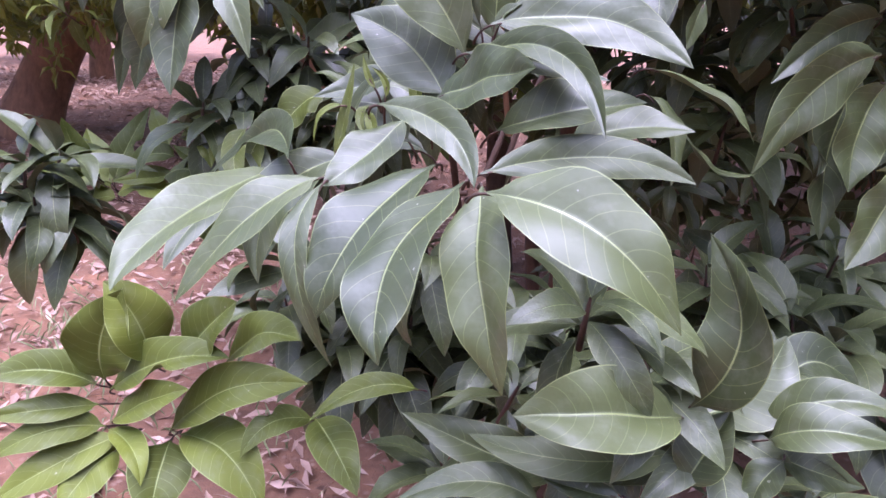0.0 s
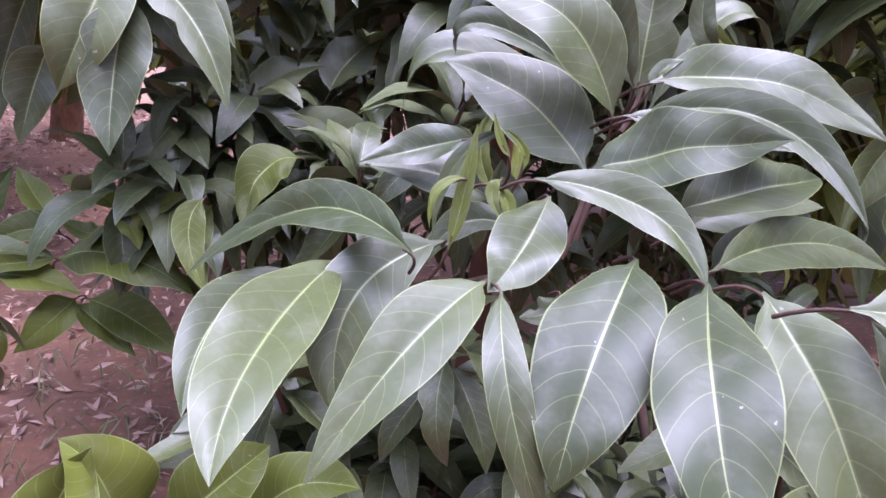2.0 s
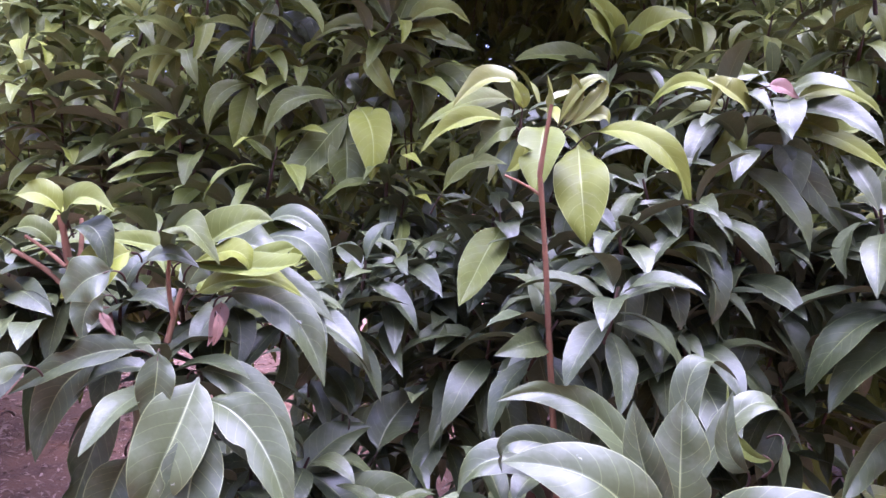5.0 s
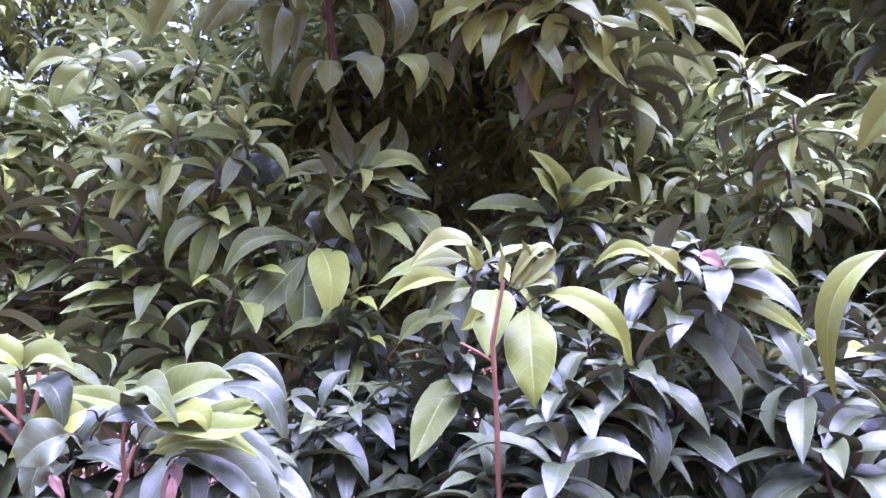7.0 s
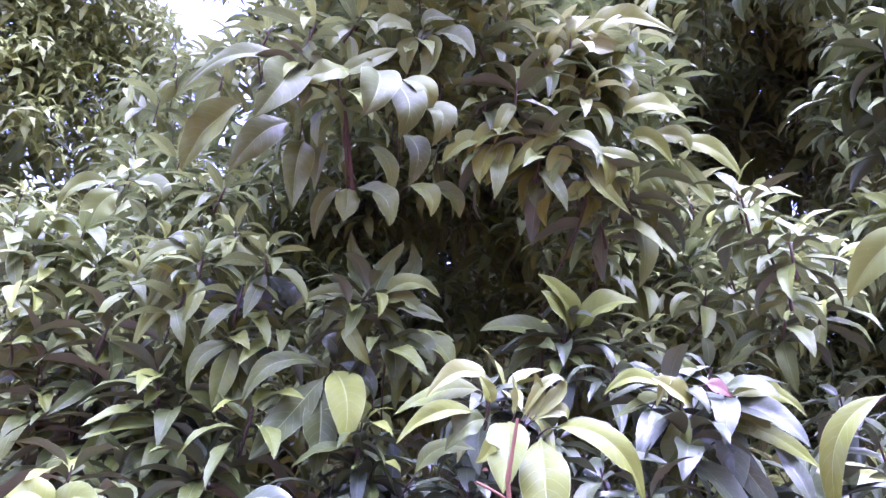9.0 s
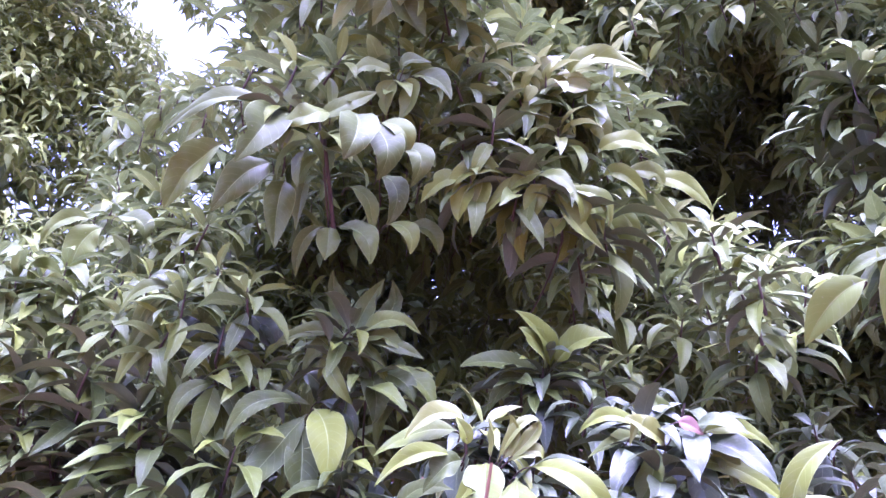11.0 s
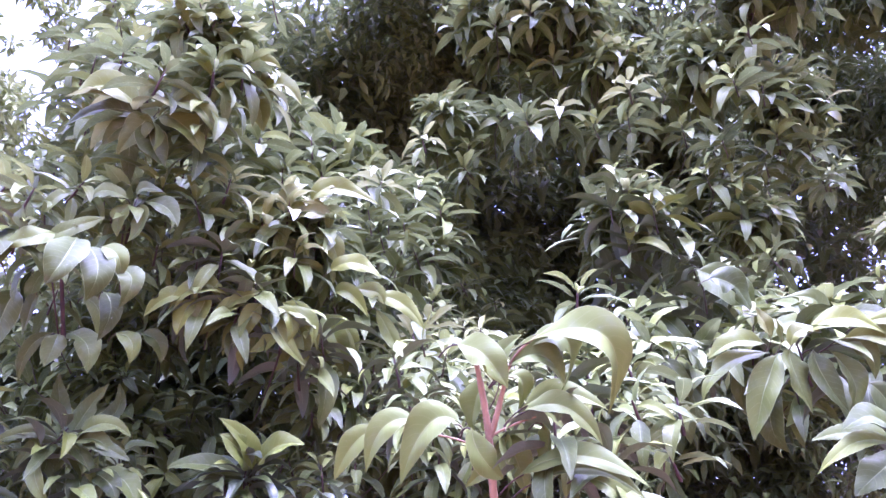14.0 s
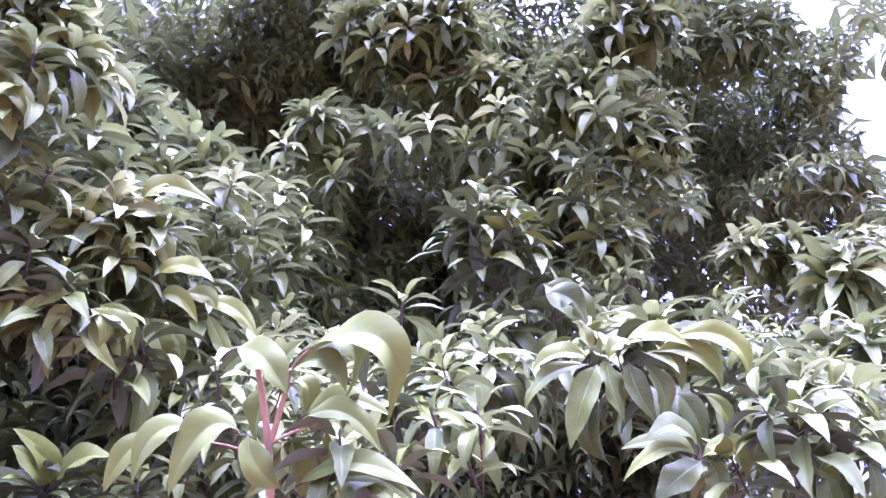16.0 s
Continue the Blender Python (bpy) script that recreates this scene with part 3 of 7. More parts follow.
# -- placed leaves and shoots --
leaf(central, (0.068, 0.376, 1.129), (0.034, 0.331, 1.106), (0.029, 0.308, 1.078), 0.038, -9)
leaf(central, (0.074, 0.358, 1.131), (0.069, 0.322, 1.105), (0.076, 0.305, 1.065), 0.034, -36)
leaf(central, (0.072, 0.326, 1.136), (0.108, 0.300, 1.128), (0.135, 0.288, 1.097), 0.041, -42)
leaf(central, (0.076, 0.383, 1.131), (0.136, 0.398, 1.136), (0.179, 0.392, 1.125), 0.026, -49)
leaf(central, (0.056, 0.400, 1.132), (0.019, 0.369, 1.108), (0.002, 0.357, 1.076), 0.043, 10)
leaf(central, (0.002, 0.402, 1.123), (-0.009, 0.370, 1.097), (0.005, 0.361, 1.049), 0.016, -21)
leaf(central, (-0.001, 0.409, 1.124), (-0.033, 0.396, 1.108), (-0.067, 0.387, 1.072), 0.030, 31)
leaf(central, (0.011, 0.479, 1.122), (-0.034, 0.470, 1.099), (-0.043, 0.450, 1.057), 0.038, 31)
leaf(central, (-0.032, 0.492, 1.113), (-0.077, 0.429, 1.099), (-0.096, 0.385, 1.079), 0.038, 17)
leaf(central, (-0.019, 0.436, 1.128), (-0.045, 0.515, 1.131), (-0.094, 0.556, 1.092), 0.029, 43)
leaf(central, (-0.046, 0.546, 1.094), (-0.085, 0.516, 1.080), (-0.102, 0.473, 1.057), 0.029, 23)
leaf(central, (0.064, 0.452, 1.158), (0.045, 0.472, 1.185), (0.016, 0.491, 1.200), 0.047, 53)
leaf(central, (0.059, 0.441, 1.159), (0.081, 0.416, 1.170), (0.097, 0.381, 1.178), 0.039, -54)
leaf(central, (0.087, 0.445, 1.196), (0.140, 0.432, 1.199), (0.176, 0.403, 1.179), 0.036, -56)
leaf(central, (0.079, 0.443, 1.181), (0.115, 0.405, 1.184), (0.128, 0.368, 1.152), 0.020, -52)
leaf(central, (0.028, 0.432, 1.157), (0.061, 0.404, 1.150), (0.073, 0.383, 1.128), 0.021, -48)
leaf(central, (0.089, 0.422, 1.145), (0.120, 0.411, 1.155), (0.160, 0.417, 1.159), 0.035, -37)
leaf(central, (0.043, 0.444, 1.148), (0.022, 0.424, 1.132), (0.004, 0.412, 1.121), 0.031, 16)
leaf(central, (0.090, 0.457, 1.190), (0.094, 0.459, 1.224), (0.098, 0.461, 1.251), 0.033, -23)
leaf(central, (0.083, 0.450, 1.193), (0.072, 0.457, 1.224), (0.070, 0.461, 1.251), 0.021, 77)
leaf(central, (0.075, 0.451, 1.179), (0.049, 0.453, 1.219), (0.012, 0.476, 1.229), 0.039, 62)
leaf(central, (0.074, 0.443, 1.182), (0.103, 0.423, 1.179), (0.135, 0.401, 1.172), 0.017, -48)
leaf(central, (0.128, 0.517, 1.181), (0.089, 0.536, 1.241), (0.043, 0.551, 1.246), 0.023, 64)
leaf(central, (0.151, 0.528, 1.178), (0.194, 0.521, 1.238), (0.222, 0.510, 1.214), 0.020, -45)
leaf(central, (0.145, 0.521, 1.183), (0.156, 0.526, 1.258), (0.181, 0.518, 1.256), 0.021, -45)
leaf(central, (0.130, 0.517, 1.181), (0.061, 0.543, 1.222), (0.040, 0.548, 1.209), 0.021, 55)
leaf(central, (0.137, 0.530, 1.158), (0.053, 0.562, 1.210), (0.019, 0.569, 1.176), 0.028, 52)
leaf(central, (0.145, 0.469, 1.213), (0.135, 0.474, 1.226), (0.140, 0.475, 1.251), 0.014, 78)
leaf(central, (0.091, 0.448, 1.194), (0.094, 0.448, 1.201), (0.100, 0.446, 1.205), 0.008, -43)
leaf(central, (0.045, 0.465, 1.132), (0.035, 0.469, 1.143), (0.033, 0.471, 1.156), 0.020, 64)
leaf(central, (0.038, 0.480, 1.171), (0.017, 0.485, 1.156), (0.008, 0.485, 1.125), 0.009, 50)
leaf(central, (0.039, 0.516, 1.165), (0.019, 0.532, 1.158), (-0.012, 0.531, 1.151), 0.025, 46)
leaf(central, (0.056, 0.488, 1.121), (0.029, 0.497, 1.127), (0.008, 0.501, 1.103), 0.019, 42)
leaf(central, (0.057, 0.525, 1.132), (0.030, 0.535, 1.144), (-0.002, 0.545, 1.147), 0.033, 46)
leaf(central, (0.056, 0.449, 1.102), (0.051, 0.450, 1.094), (0.042, 0.452, 1.092), 0.017, 37)
leaf(central, (0.109, 0.416, 1.119), (0.125, 0.412, 1.131), (0.149, 0.405, 1.133), 0.023, -35)
leaf(central, (0.135, 0.464, 1.127), (0.165, 0.456, 1.141), (0.198, 0.445, 1.141), 0.033, -38)
# left_spray's placed leaves use the lighter crown colour to stand in for sky light
leaf(left_spray, (-0.163, 0.505, 0.964), (-0.157, 0.495, 0.999), (-0.140, 0.494, 1.031), 0.041, -113, "crown")
leaf(left_spray, (-0.169, 0.504, 0.961), (-0.193, 0.491, 0.980), (-0.227, 0.482, 0.979), 0.025, 38, "crown")
leaf(left_spray, (-0.167, 0.500, 0.948), (-0.193, 0.483, 0.955), (-0.224, 0.474, 0.956), 0.018, 36, "crown")
leaf(left_spray, (-0.163, 0.495, 0.934), (-0.190, 0.478, 0.943), (-0.224, 0.466, 0.931), 0.023, 36, "crown")
leaf(left_spray, (-0.159, 0.502, 0.958), (-0.116, 0.488, 0.986), (-0.074, 0.477, 0.993), 0.030, -39, "crown")
leaf(left_spray, (-0.158, 0.495, 0.938), (-0.127, 0.480, 0.961), (-0.100, 0.472, 0.973), 0.024, -40, "crown")
leaf(left_spray, (-0.152, 0.492, 0.929), (-0.186, 0.471, 0.922), (-0.221, 0.457, 0.906), 0.025, 35, "crown")
leaf(left_spray, (-0.152, 0.490, 0.921), (-0.168, 0.468, 0.915), (-0.178, 0.453, 0.901), 0.028, 30, "crown")
leaf(left_spray, (-0.161, 0.494, 0.932), (-0.137, 0.471, 0.933), (-0.128, 0.455, 0.919), 0.017, -10, "crown")
leaf(left_spray, (-0.119, 0.491, 0.931), (-0.076, 0.479, 0.968), (-0.024, 0.468, 0.978), 0.032, -40, "crown")
leaf(left_spray, (-0.112, 0.490, 0.929), (-0.076, 0.466, 0.930), (-0.052, 0.445, 0.902), 0.036, -19, "crown")
leaf(left_spray, (-0.119, 0.489, 0.925), (-0.120, 0.465, 0.916), (-0.123, 0.447, 0.895), 0.037, 14, "crown")
leaf(left_spray, (-0.130, 0.506, 0.976), (-0.134, 0.498, 1.013), (-0.147, 0.496, 1.036), 0.037, 77, "crown")
leaf(left_spray, (-0.111, 0.506, 0.980), (-0.086, 0.493, 1.007), (-0.068, 0.487, 1.025), 0.035, -59, "crown")
leaf(left_spray, (-0.080, 0.503, 0.976), (-0.053, 0.489, 1.003), (-0.028, 0.478, 1.005), 0.030, -41, "crown")
leaf(left_spray, (-0.020, 0.487, 0.940), (-0.006, 0.463, 0.934), (0.008, 0.445, 0.913), 0.028, -14, "crown")
leaf(left_spray, (0.050, 0.489, 0.959), (0.016, 0.474, 0.971), (-0.018, 0.461, 0.957), 0.017, 33, "crown")
leaf(left_spray, (-0.020, 0.487, 0.939), (-0.046, 0.471, 0.949), (-0.063, 0.457, 0.936), 0.019, 32, "crown")
leaf(right_spray, (0.187, 0.385, 0.998), (0.138, 0.371, 1.010), (0.098, 0.374, 1.009), 0.042, 33)
leaf(right_spray, (0.196, 0.395, 0.998), (0.209, 0.378, 1.047), (0.201, 0.404, 1.091), 0.036, 20)
leaf(right_spray, (0.194, 0.403, 0.964), (0.130, 0.388, 0.971), (0.079, 0.413, 0.972), 0.024, 32)
leaf(right_spray, (0.214, 0.424, 0.973), (0.248, 0.427, 0.989), (0.268, 0.435, 1.016), 0.047, -27)
leaf(right_spray, (0.249, 0.408, 0.962), (0.271, 0.398, 0.998), (0.310, 0.383, 0.995), 0.024, -37)
leaf(right_spray, (0.243, 0.394, 0.976), (0.259, 0.377, 0.993), (0.294, 0.364, 0.991), 0.026, -36)
leaf(right_spray, (0.251, 0.399, 0.964), (0.270, 0.395, 0.955), (0.299, 0.390, 0.946), 0.023, -36)
leaf(right_spray, (0.195, 0.389, 0.952), (0.208, 0.394, 0.970), (0.221, 0.400, 0.989), 0.029, -23)
leaf(right_spray, (0.290, 0.464, 0.962), (0.312, 0.470, 0.984), (0.342, 0.462, 0.966), 0.035, -33)
leaf(right_spray, (0.134, 0.425, 0.931), (0.090, 0.433, 0.947), (0.042, 0.443, 0.968), 0.030, 33)
leaf(right_spray, (0.160, 0.389, 0.945), (0.142, 0.391, 0.948), (0.120, 0.395, 0.954), 0.014, 31)
leaf(right_spray, (0.116, 0.390, 0.939), (0.082, 0.397, 0.954), (0.034, 0.396, 0.942), 0.021, 31)
leaf(right_spray, (0.252, 0.390, 0.965), (0.239, 0.387, 0.955), (0.233, 0.384, 0.943), 0.019, 22)
leaf(right_dark, (0.332, 0.491, 1.180), (0.291, 0.487, 1.159), (0.254, 0.474, 1.113), 0.034, 84)
leaf(right_dark, (0.349, 0.528, 1.166), (0.326, 0.515, 1.123), (0.317, 0.496, 1.064), 0.043, 60)
leaf(right_dark, (0.349, 0.505, 1.161), (0.331, 0.497, 1.133), (0.324, 0.486, 1.099), 0.042, 64)
leaf(right_dark, (0.345, 0.468, 1.113), (0.331, 0.461, 1.087), (0.310, 0.452, 1.058), 0.033, 70)
leaf(right_dark, (0.375, 0.559, 1.202), (0.339, 0.558, 1.190), (0.300, 0.550, 1.160), 0.028, 89)
leaf(right_dark, (0.233, 0.546, 1.134), (0.254, 0.533, 1.101), (0.283, 0.530, 1.097), 0.018, -5)
leaf(right_dark, (0.203, 0.528, 1.169), (0.246, 0.518, 1.149), (0.268, 0.509, 1.126), 0.019, -7)
leaf(right_dark, (0.202, 0.522, 1.152), (0.217, 0.514, 1.131), (0.216, 0.504, 1.099), 0.017, 4)
leaf(right_dark, (0.240, 0.540, 1.211), (0.232, 0.535, 1.197), (0.227, 0.531, 1.183), 0.014, 78)
leaf(hanging, (-0.123, 0.655, 1.256), (-0.139, 0.635, 1.217), (-0.156, 0.636, 1.178), 0.040, 49)
leaf(hanging, (-0.117, 0.641, 1.228), (-0.128, 0.630, 1.190), (-0.132, 0.616, 1.146), 0.035, 26)
leaf(hanging, (-0.120, 0.653, 1.242), (-0.089, 0.630, 1.221), (-0.071, 0.609, 1.173), 0.029, -40)
leaf(hanging, (-0.124, 0.665, 1.260), (-0.090, 0.653, 1.246), (-0.064, 0.641, 1.207), 0.024, -52)
leaf(hanging, (-0.147, 0.646, 1.274), (-0.148, 0.644, 1.252), (-0.152, 0.643, 1.230), 0.021, 59)
leaf(hanging, (-0.167, 0.700, 1.200), (-0.177, 0.701, 1.177), (-0.187, 0.700, 1.142), 0.030, 80)
leaf(hanging, (-0.175, 0.726, 1.243), (-0.193, 0.727, 1.199), (-0.212, 0.726, 1.135), 0.025, 82)
leaf(hanging, (-0.185, 0.694, 1.266), (-0.210, 0.700, 1.246), (-0.222, 0.700, 1.205), 0.025, 83)
leaf(hanging, (-0.158, 0.668, 1.274), (-0.193, 0.679, 1.270), (-0.234, 0.689, 1.249), 0.021, 60)
leaf(hanging, (-0.223, 0.669, 1.267), (-0.243, 0.675, 1.262), (-0.263, 0.679, 1.241), 0.020, 69)
leaf(hanging, (-0.107, 0.674, 1.309), (-0.066, 0.660, 1.298), (-0.044, 0.648, 1.250), 0.029, -57)
leaf(hanging, (-0.100, 0.700, 1.310), (-0.070, 0.691, 1.320), (-0.033, 0.677, 1.290), 0.023, -57)
leaf(hanging, (-0.132, 0.692, 1.314), (-0.119, 0.690, 1.333), (-0.108, 0.686, 1.333), 0.025, -72)
leaf(hanging, (-0.174, 0.651, 1.325), (-0.190, 0.655, 1.318), (-0.199, 0.657, 1.308), 0.030, 73)
leaf(hanging, (-0.157, 0.674, 1.331), (-0.143, 0.670, 1.337), (-0.126, 0.664, 1.329), 0.013, -59)
leaf(hanging, (-0.181, 0.679, 1.310), (-0.192, 0.682, 1.302), (-0.194, 0.680, 1.283), 0.019, 86)
leaf(hanging, (-0.107, 0.714, 1.335), (-0.091, 0.710, 1.347), (-0.068, 0.702, 1.335), 0.036, -61)
leaf(right_shrub, (1.073, 0.566, 1.923), (1.109, 0.542, 1.911), (1.149, 0.539, 1.859), 0.058, -92, "crown")
shoot(mid_crown, (0.008, 0.845, 1.868), 0.092)
shoot(mid_crown, (0.038, 0.898, 1.781), 0.087)
shoot(mid_crown, (0.332, 0.805, 2.006), 0.090, young=True)
shoot(mid_crown, (0.292, 0.821, 1.966), 0.072, young=True)
shoot(mid_crown, (0.396, 0.827, 2.000), 0.102)
shoot(mid_crown, (0.104, 0.843, 1.936), 0.083)
shoot(mid_crown, (0.072, 0.844, 1.954), 0.070)
shoot(mid_crown, (0.202, 0.824, 1.871), 0.075)
shoot(mid_crown, (0.209, 0.823, 1.821), 0.081)
shoot(mid_crown, (0.307, 0.830, 1.821), 0.085, leaves=11)
shoot(mid_crown, (0.482, 0.961, 1.911), 0.104, leaves=11)
shoot(mid_crown, (0.682, 1.073, 2.056), 0.123)
shoot(mid_crown, (0.761, 1.061, 2.081), 0.115)
shoot(mid_crown, (0.540, 0.949, 1.994), 0.097)
shoot(mid_crown, (0.748, 1.053, 1.949), 0.088, young=True)
shoot(mid_crown, (0.940, 1.149, 2.125), 0.127)
shoot(mid_crown, (-0.028, 0.831, 1.932), 0.070)
shoot(mid_crown, (-0.067, 0.956, 2.000), 0.070)
shoot(mid_crown, (0.135, 0.820, 1.984), 0.070)
shoot(mid_crown, (0.184, 0.817, 1.969), 0.070)
shoot(mid_crown, (0.232, 0.806, 2.014), 0.071, young=True)
shoot(mid_crown, (0.590, 0.964, 2.221), 0.096, young=True)
shoot(mid_crown, (0.890, 1.205, 2.341), 0.122)
shoot(mid_crown, (0.030, 0.835, 1.962), 0.070)
shoot(mid_crown, (-0.102, 1.089, 2.063), 0.070)
shoot(mid_crown, (-0.109, 1.180, 2.066), 0.077)
shoot(mid_crown, (-0.032, 0.828, 1.871), 0.070)
shoot(mid_crown, (0.146, 0.844, 1.895), 0.070)
shoot(mid_crown, (0.277, 0.819, 1.869), 0.070)
shoot(mid_crown, (0.348, 0.810, 1.918), 0.080, young=True)
shoot(mid_crown, (-0.158, 1.420, 1.999), 0.099)
shoot(mid_crown, (-0.249, 1.614, 2.088), 0.098)
shoot(mid_crown, (-0.113, 1.334, 1.910), 0.092)
shoot(mid_crown, (-0.164, 1.118, 1.710), 0.080)
shoot(mid_crown, (-0.116, 1.013, 1.673), 0.073)
shoot(mid_crown, (-0.078, 1.017, 1.720), 0.070)
shoot(mid_crown, (-0.047, 0.950, 1.670), 0.078)
shoot(mid_crown, (-0.129, 1.035, 1.625), 0.080)
shoot(mid_crown, (-0.067, 0.974, 1.623), 0.077)
shoot(mid_crown, (-0.188, 1.108, 1.670), 0.070)
shoot(mid_crown, (-0.093, 1.080, 1.803), 0.074)
shoot(mid_crown, (-0.206, 1.385, 1.904), 0.082)
shoot(mid_crown, (0.083, 0.913, 1.624), 0.085)
shoot(mid_crown, (0.058, 0.924, 1.602), 0.077)
shoot(mid_crown, (0.103, 0.886, 1.640), 0.070, upright=True)
shoot(mid_crown, (-0.070, 1.013, 1.573), 0.086)
shoot(mid_crown, (0.108, 0.916, 1.569), 0.084)
shoot(mid_crown, (0.069, 0.891, 1.456), 0.070)
shoot(mid_crown, (0.090, 0.911, 1.414), 0.071)
shoot(mid_crown, (0.154, 0.937, 1.570), 0.070)
shoot(mid_crown, (-0.015, 0.972, 1.584), 0.070)
shoot(mid_crown, (0.036, 1.023, 1.657), 0.070)
shoot(mid_crown, (0.310, 0.834, 1.570), 0.078, upright=True)
shoot(mid_crown, (0.453, 0.906, 1.599), 0.081)
shoot(mid_crown, (0.353, 0.837, 1.553), 0.079)
shoot(mid_crown, (0.290, 0.856, 1.559), 0.070)
shoot(mid_crown, (0.524, 0.929, 1.619), 0.077)
shoot(mid_crown, (0.685, 0.914, 1.725), 0.101)
shoot(mid_crown, (0.634, 0.958, 1.751), 0.104)
shoot(mid_crown, (0.563, 0.733, 1.662), 0.081)
shoot(mid_crown, (0.766, 0.854, 1.775), 0.101, young=True)
shoot(mid_crown, (0.686, 0.726, 1.692), 0.085)
shoot(mid_crown, (0.610, 0.706, 1.614), 0.079)
shoot(mid_crown, (0.562, 0.720, 1.591), 0.085)
shoot(mid_crown, (0.428, 0.907, 1.743), 0.070)
shoot(mid_crown, (0.551, 0.977, 1.806), 0.076)
shoot(mid_crown, (0.452, 0.960, 1.709), 0.070)
shoot(mid_crown, (0.543, 0.964, 1.722), 0.082)
shoot(mid_crown, (0.671, 1.031, 1.823), 0.082)
shoot(mid_crown, (0.407, 0.983, 1.738), 0.071)
shoot(mid_crown, (1.005, 1.166, 1.936), 0.100)
shoot(mid_crown, (0.587, 0.869, 1.672), 0.084)
shoot(left_bush, (-0.305, 1.240, 1.584), 0.105, upright=True)
shoot(left_bush, (-0.305, 1.248, 1.521), 0.103)
shoot(left_bush, (-0.361, 1.354, 1.771), 0.106)
shoot(left_bush, (-0.283, 1.240, 1.645), 0.101)
shoot(left_bush, (-0.352, 1.276, 1.682), 0.101)
shoot(left_bush, (-0.260, 1.300, 1.728), 0.101)
shoot(left_bush, (-0.321, 1.342, 1.782), 0.101)
shoot(left_bush, (-0.193, 1.172, 1.510), 0.110)
shoot(left_bush, (-0.126, 1.100, 1.461), 0.115)
shoot(left_bush, (-0.159, 1.172, 1.414), 0.120)
shoot(left_bush, (-0.244, 1.245, 1.408), 0.113)
shoot(left_bush, (-0.259, 1.247, 1.500), 0.115)
shoot(left_bush, (-0.081, 1.009, 1.415), 0.105)
shoot(left_bush, (-0.296, 1.277, 1.454), 0.115)
shoot(left_bush, (-0.112, 1.065, 1.500), 0.101)
shoot(left_bush, (-0.041, 0.967, 1.478), 0.101)
shoot(left_bush, (-0.223, 1.201, 1.559), 0.101)
shoot(left_bush, (-0.150, 1.063, 1.533), 0.101)
shoot(left_bush, (-0.216, 1.152, 1.614), 0.101)
shoot(left_bush, (-0.349, 1.241, 1.613), 0.101)
shoot(left_bush, (-0.290, 1.330, 1.803), 0.101)
shoot(left_bush, (-0.393, 1.356, 1.816), 0.101)
shoot(left_bush, (-0.336, 1.343, 1.731), 0.105)
shoot(front_row, (0.183, 0.753, 1.481), 0.076, young=True)
shoot(front_row, (0.151, 0.740, 1.478), 0.073)
shoot(front_row, (0.300, 0.642, 1.473), 0.076)
shoot(front_row, (0.329, 0.614, 1.471), 0.079)
shoot(front_row, (0.295, 0.619, 1.439), 0.082)
shoot(front_row, (0.335, 0.770, 1.519), 0.072)
shoot(front_row, (0.211, 0.746, 1.442), 0.075)
shoot(back_tree, (1.359, 1.024, 2.487), 0.135)
shoot(back_tree, (1.287, 1.035, 2.325), 0.135)
shoot(back_tree, (1.170, 0.945, 2.086), 0.119)
shoot(back_tree, (1.007, 0.862, 1.914), 0.103, young=True)
shoot(back_tree, (1.294, 1.096, 2.284), 0.135)
shoot(back_tree, (1.263, 1.253, 2.602), 0.111)
shoot(back_tree, (1.213, 1.316, 2.554), 0.112)
shoot(back_tree, (1.323, 1.229, 2.510), 0.109)
shoot(back_tree, (1.084, 1.240, 2.574), 0.106)
shoot(back_tree, (1.304, 1.119, 2.520), 0.103)
shoot(back_tree, (1.208, 1.253, 2.642), 0.110)
shoot(mid_crown, (0.166, 0.727, 2.154), 0.099)
shoot(mid_crown, (0.217, 0.751, 2.213), 0.088)
shoot(mid_crown, (0.173, 0.738, 2.092), 0.089)
shoot(mid_crown, (0.264, 0.796, 2.213), 0.084, young=True)
shoot(mid_crown, (0.384, 1.030, 2.426), 0.096)
shoot(mid_crown, (0.505, 1.199, 2.590), 0.112)
shoot(mid_crown, (0.559, 1.184, 2.571), 0.113)
shoot(mid_crown, (0.640, 1.200, 2.584), 0.103)
shoot(mid_crown, (0.311, 0.953, 2.227), 0.094)
shoot(mid_crown, (0.463, 1.229, 2.467), 0.122)
shoot(mid_crown, (0.574, 1.195, 2.462), 0.125)
shoot(mid_crown, (0.737, 1.380, 2.644), 0.131)
shoot(mid_crown, (0.888, 1.425, 2.631), 0.135, young=True)
shoot(mid_crown, (0.298, 0.887, 2.009), 0.120, young=True)
shoot(mid_crown, (0.333, 0.837, 2.018), 0.091, young=True)
shoot(mid_crown, (0.228, 0.783, 1.889), 0.086)
shoot(mid_crown, (0.398, 0.878, 1.983), 0.096)
shoot(mid_crown, (0.593, 1.187, 2.381), 0.135)
shoot(mid_crown, (0.536, 1.060, 2.146), 0.106)
shoot(mid_crown, (0.607, 1.020, 2.123), 0.095)
shoot(mid_crown, (0.667, 1.016, 2.168), 0.099)
shoot(mid_crown, (0.471, 0.938, 1.974), 0.123)
shoot(mid_crown, (0.336, 0.797, 1.799), 0.106, leaves=11)
shoot(mid_crown, (0.267, 0.792, 1.808), 0.094)
shoot(mid_crown, (0.393, 0.789, 1.773), 0.108)
shoot(mid_crown, (0.280, 0.776, 1.830), 0.086)
shoot(mid_crown, (0.541, 0.967, 1.934), 0.116)
shoot(mid_crown, (0.705, 1.159, 2.070), 0.129)
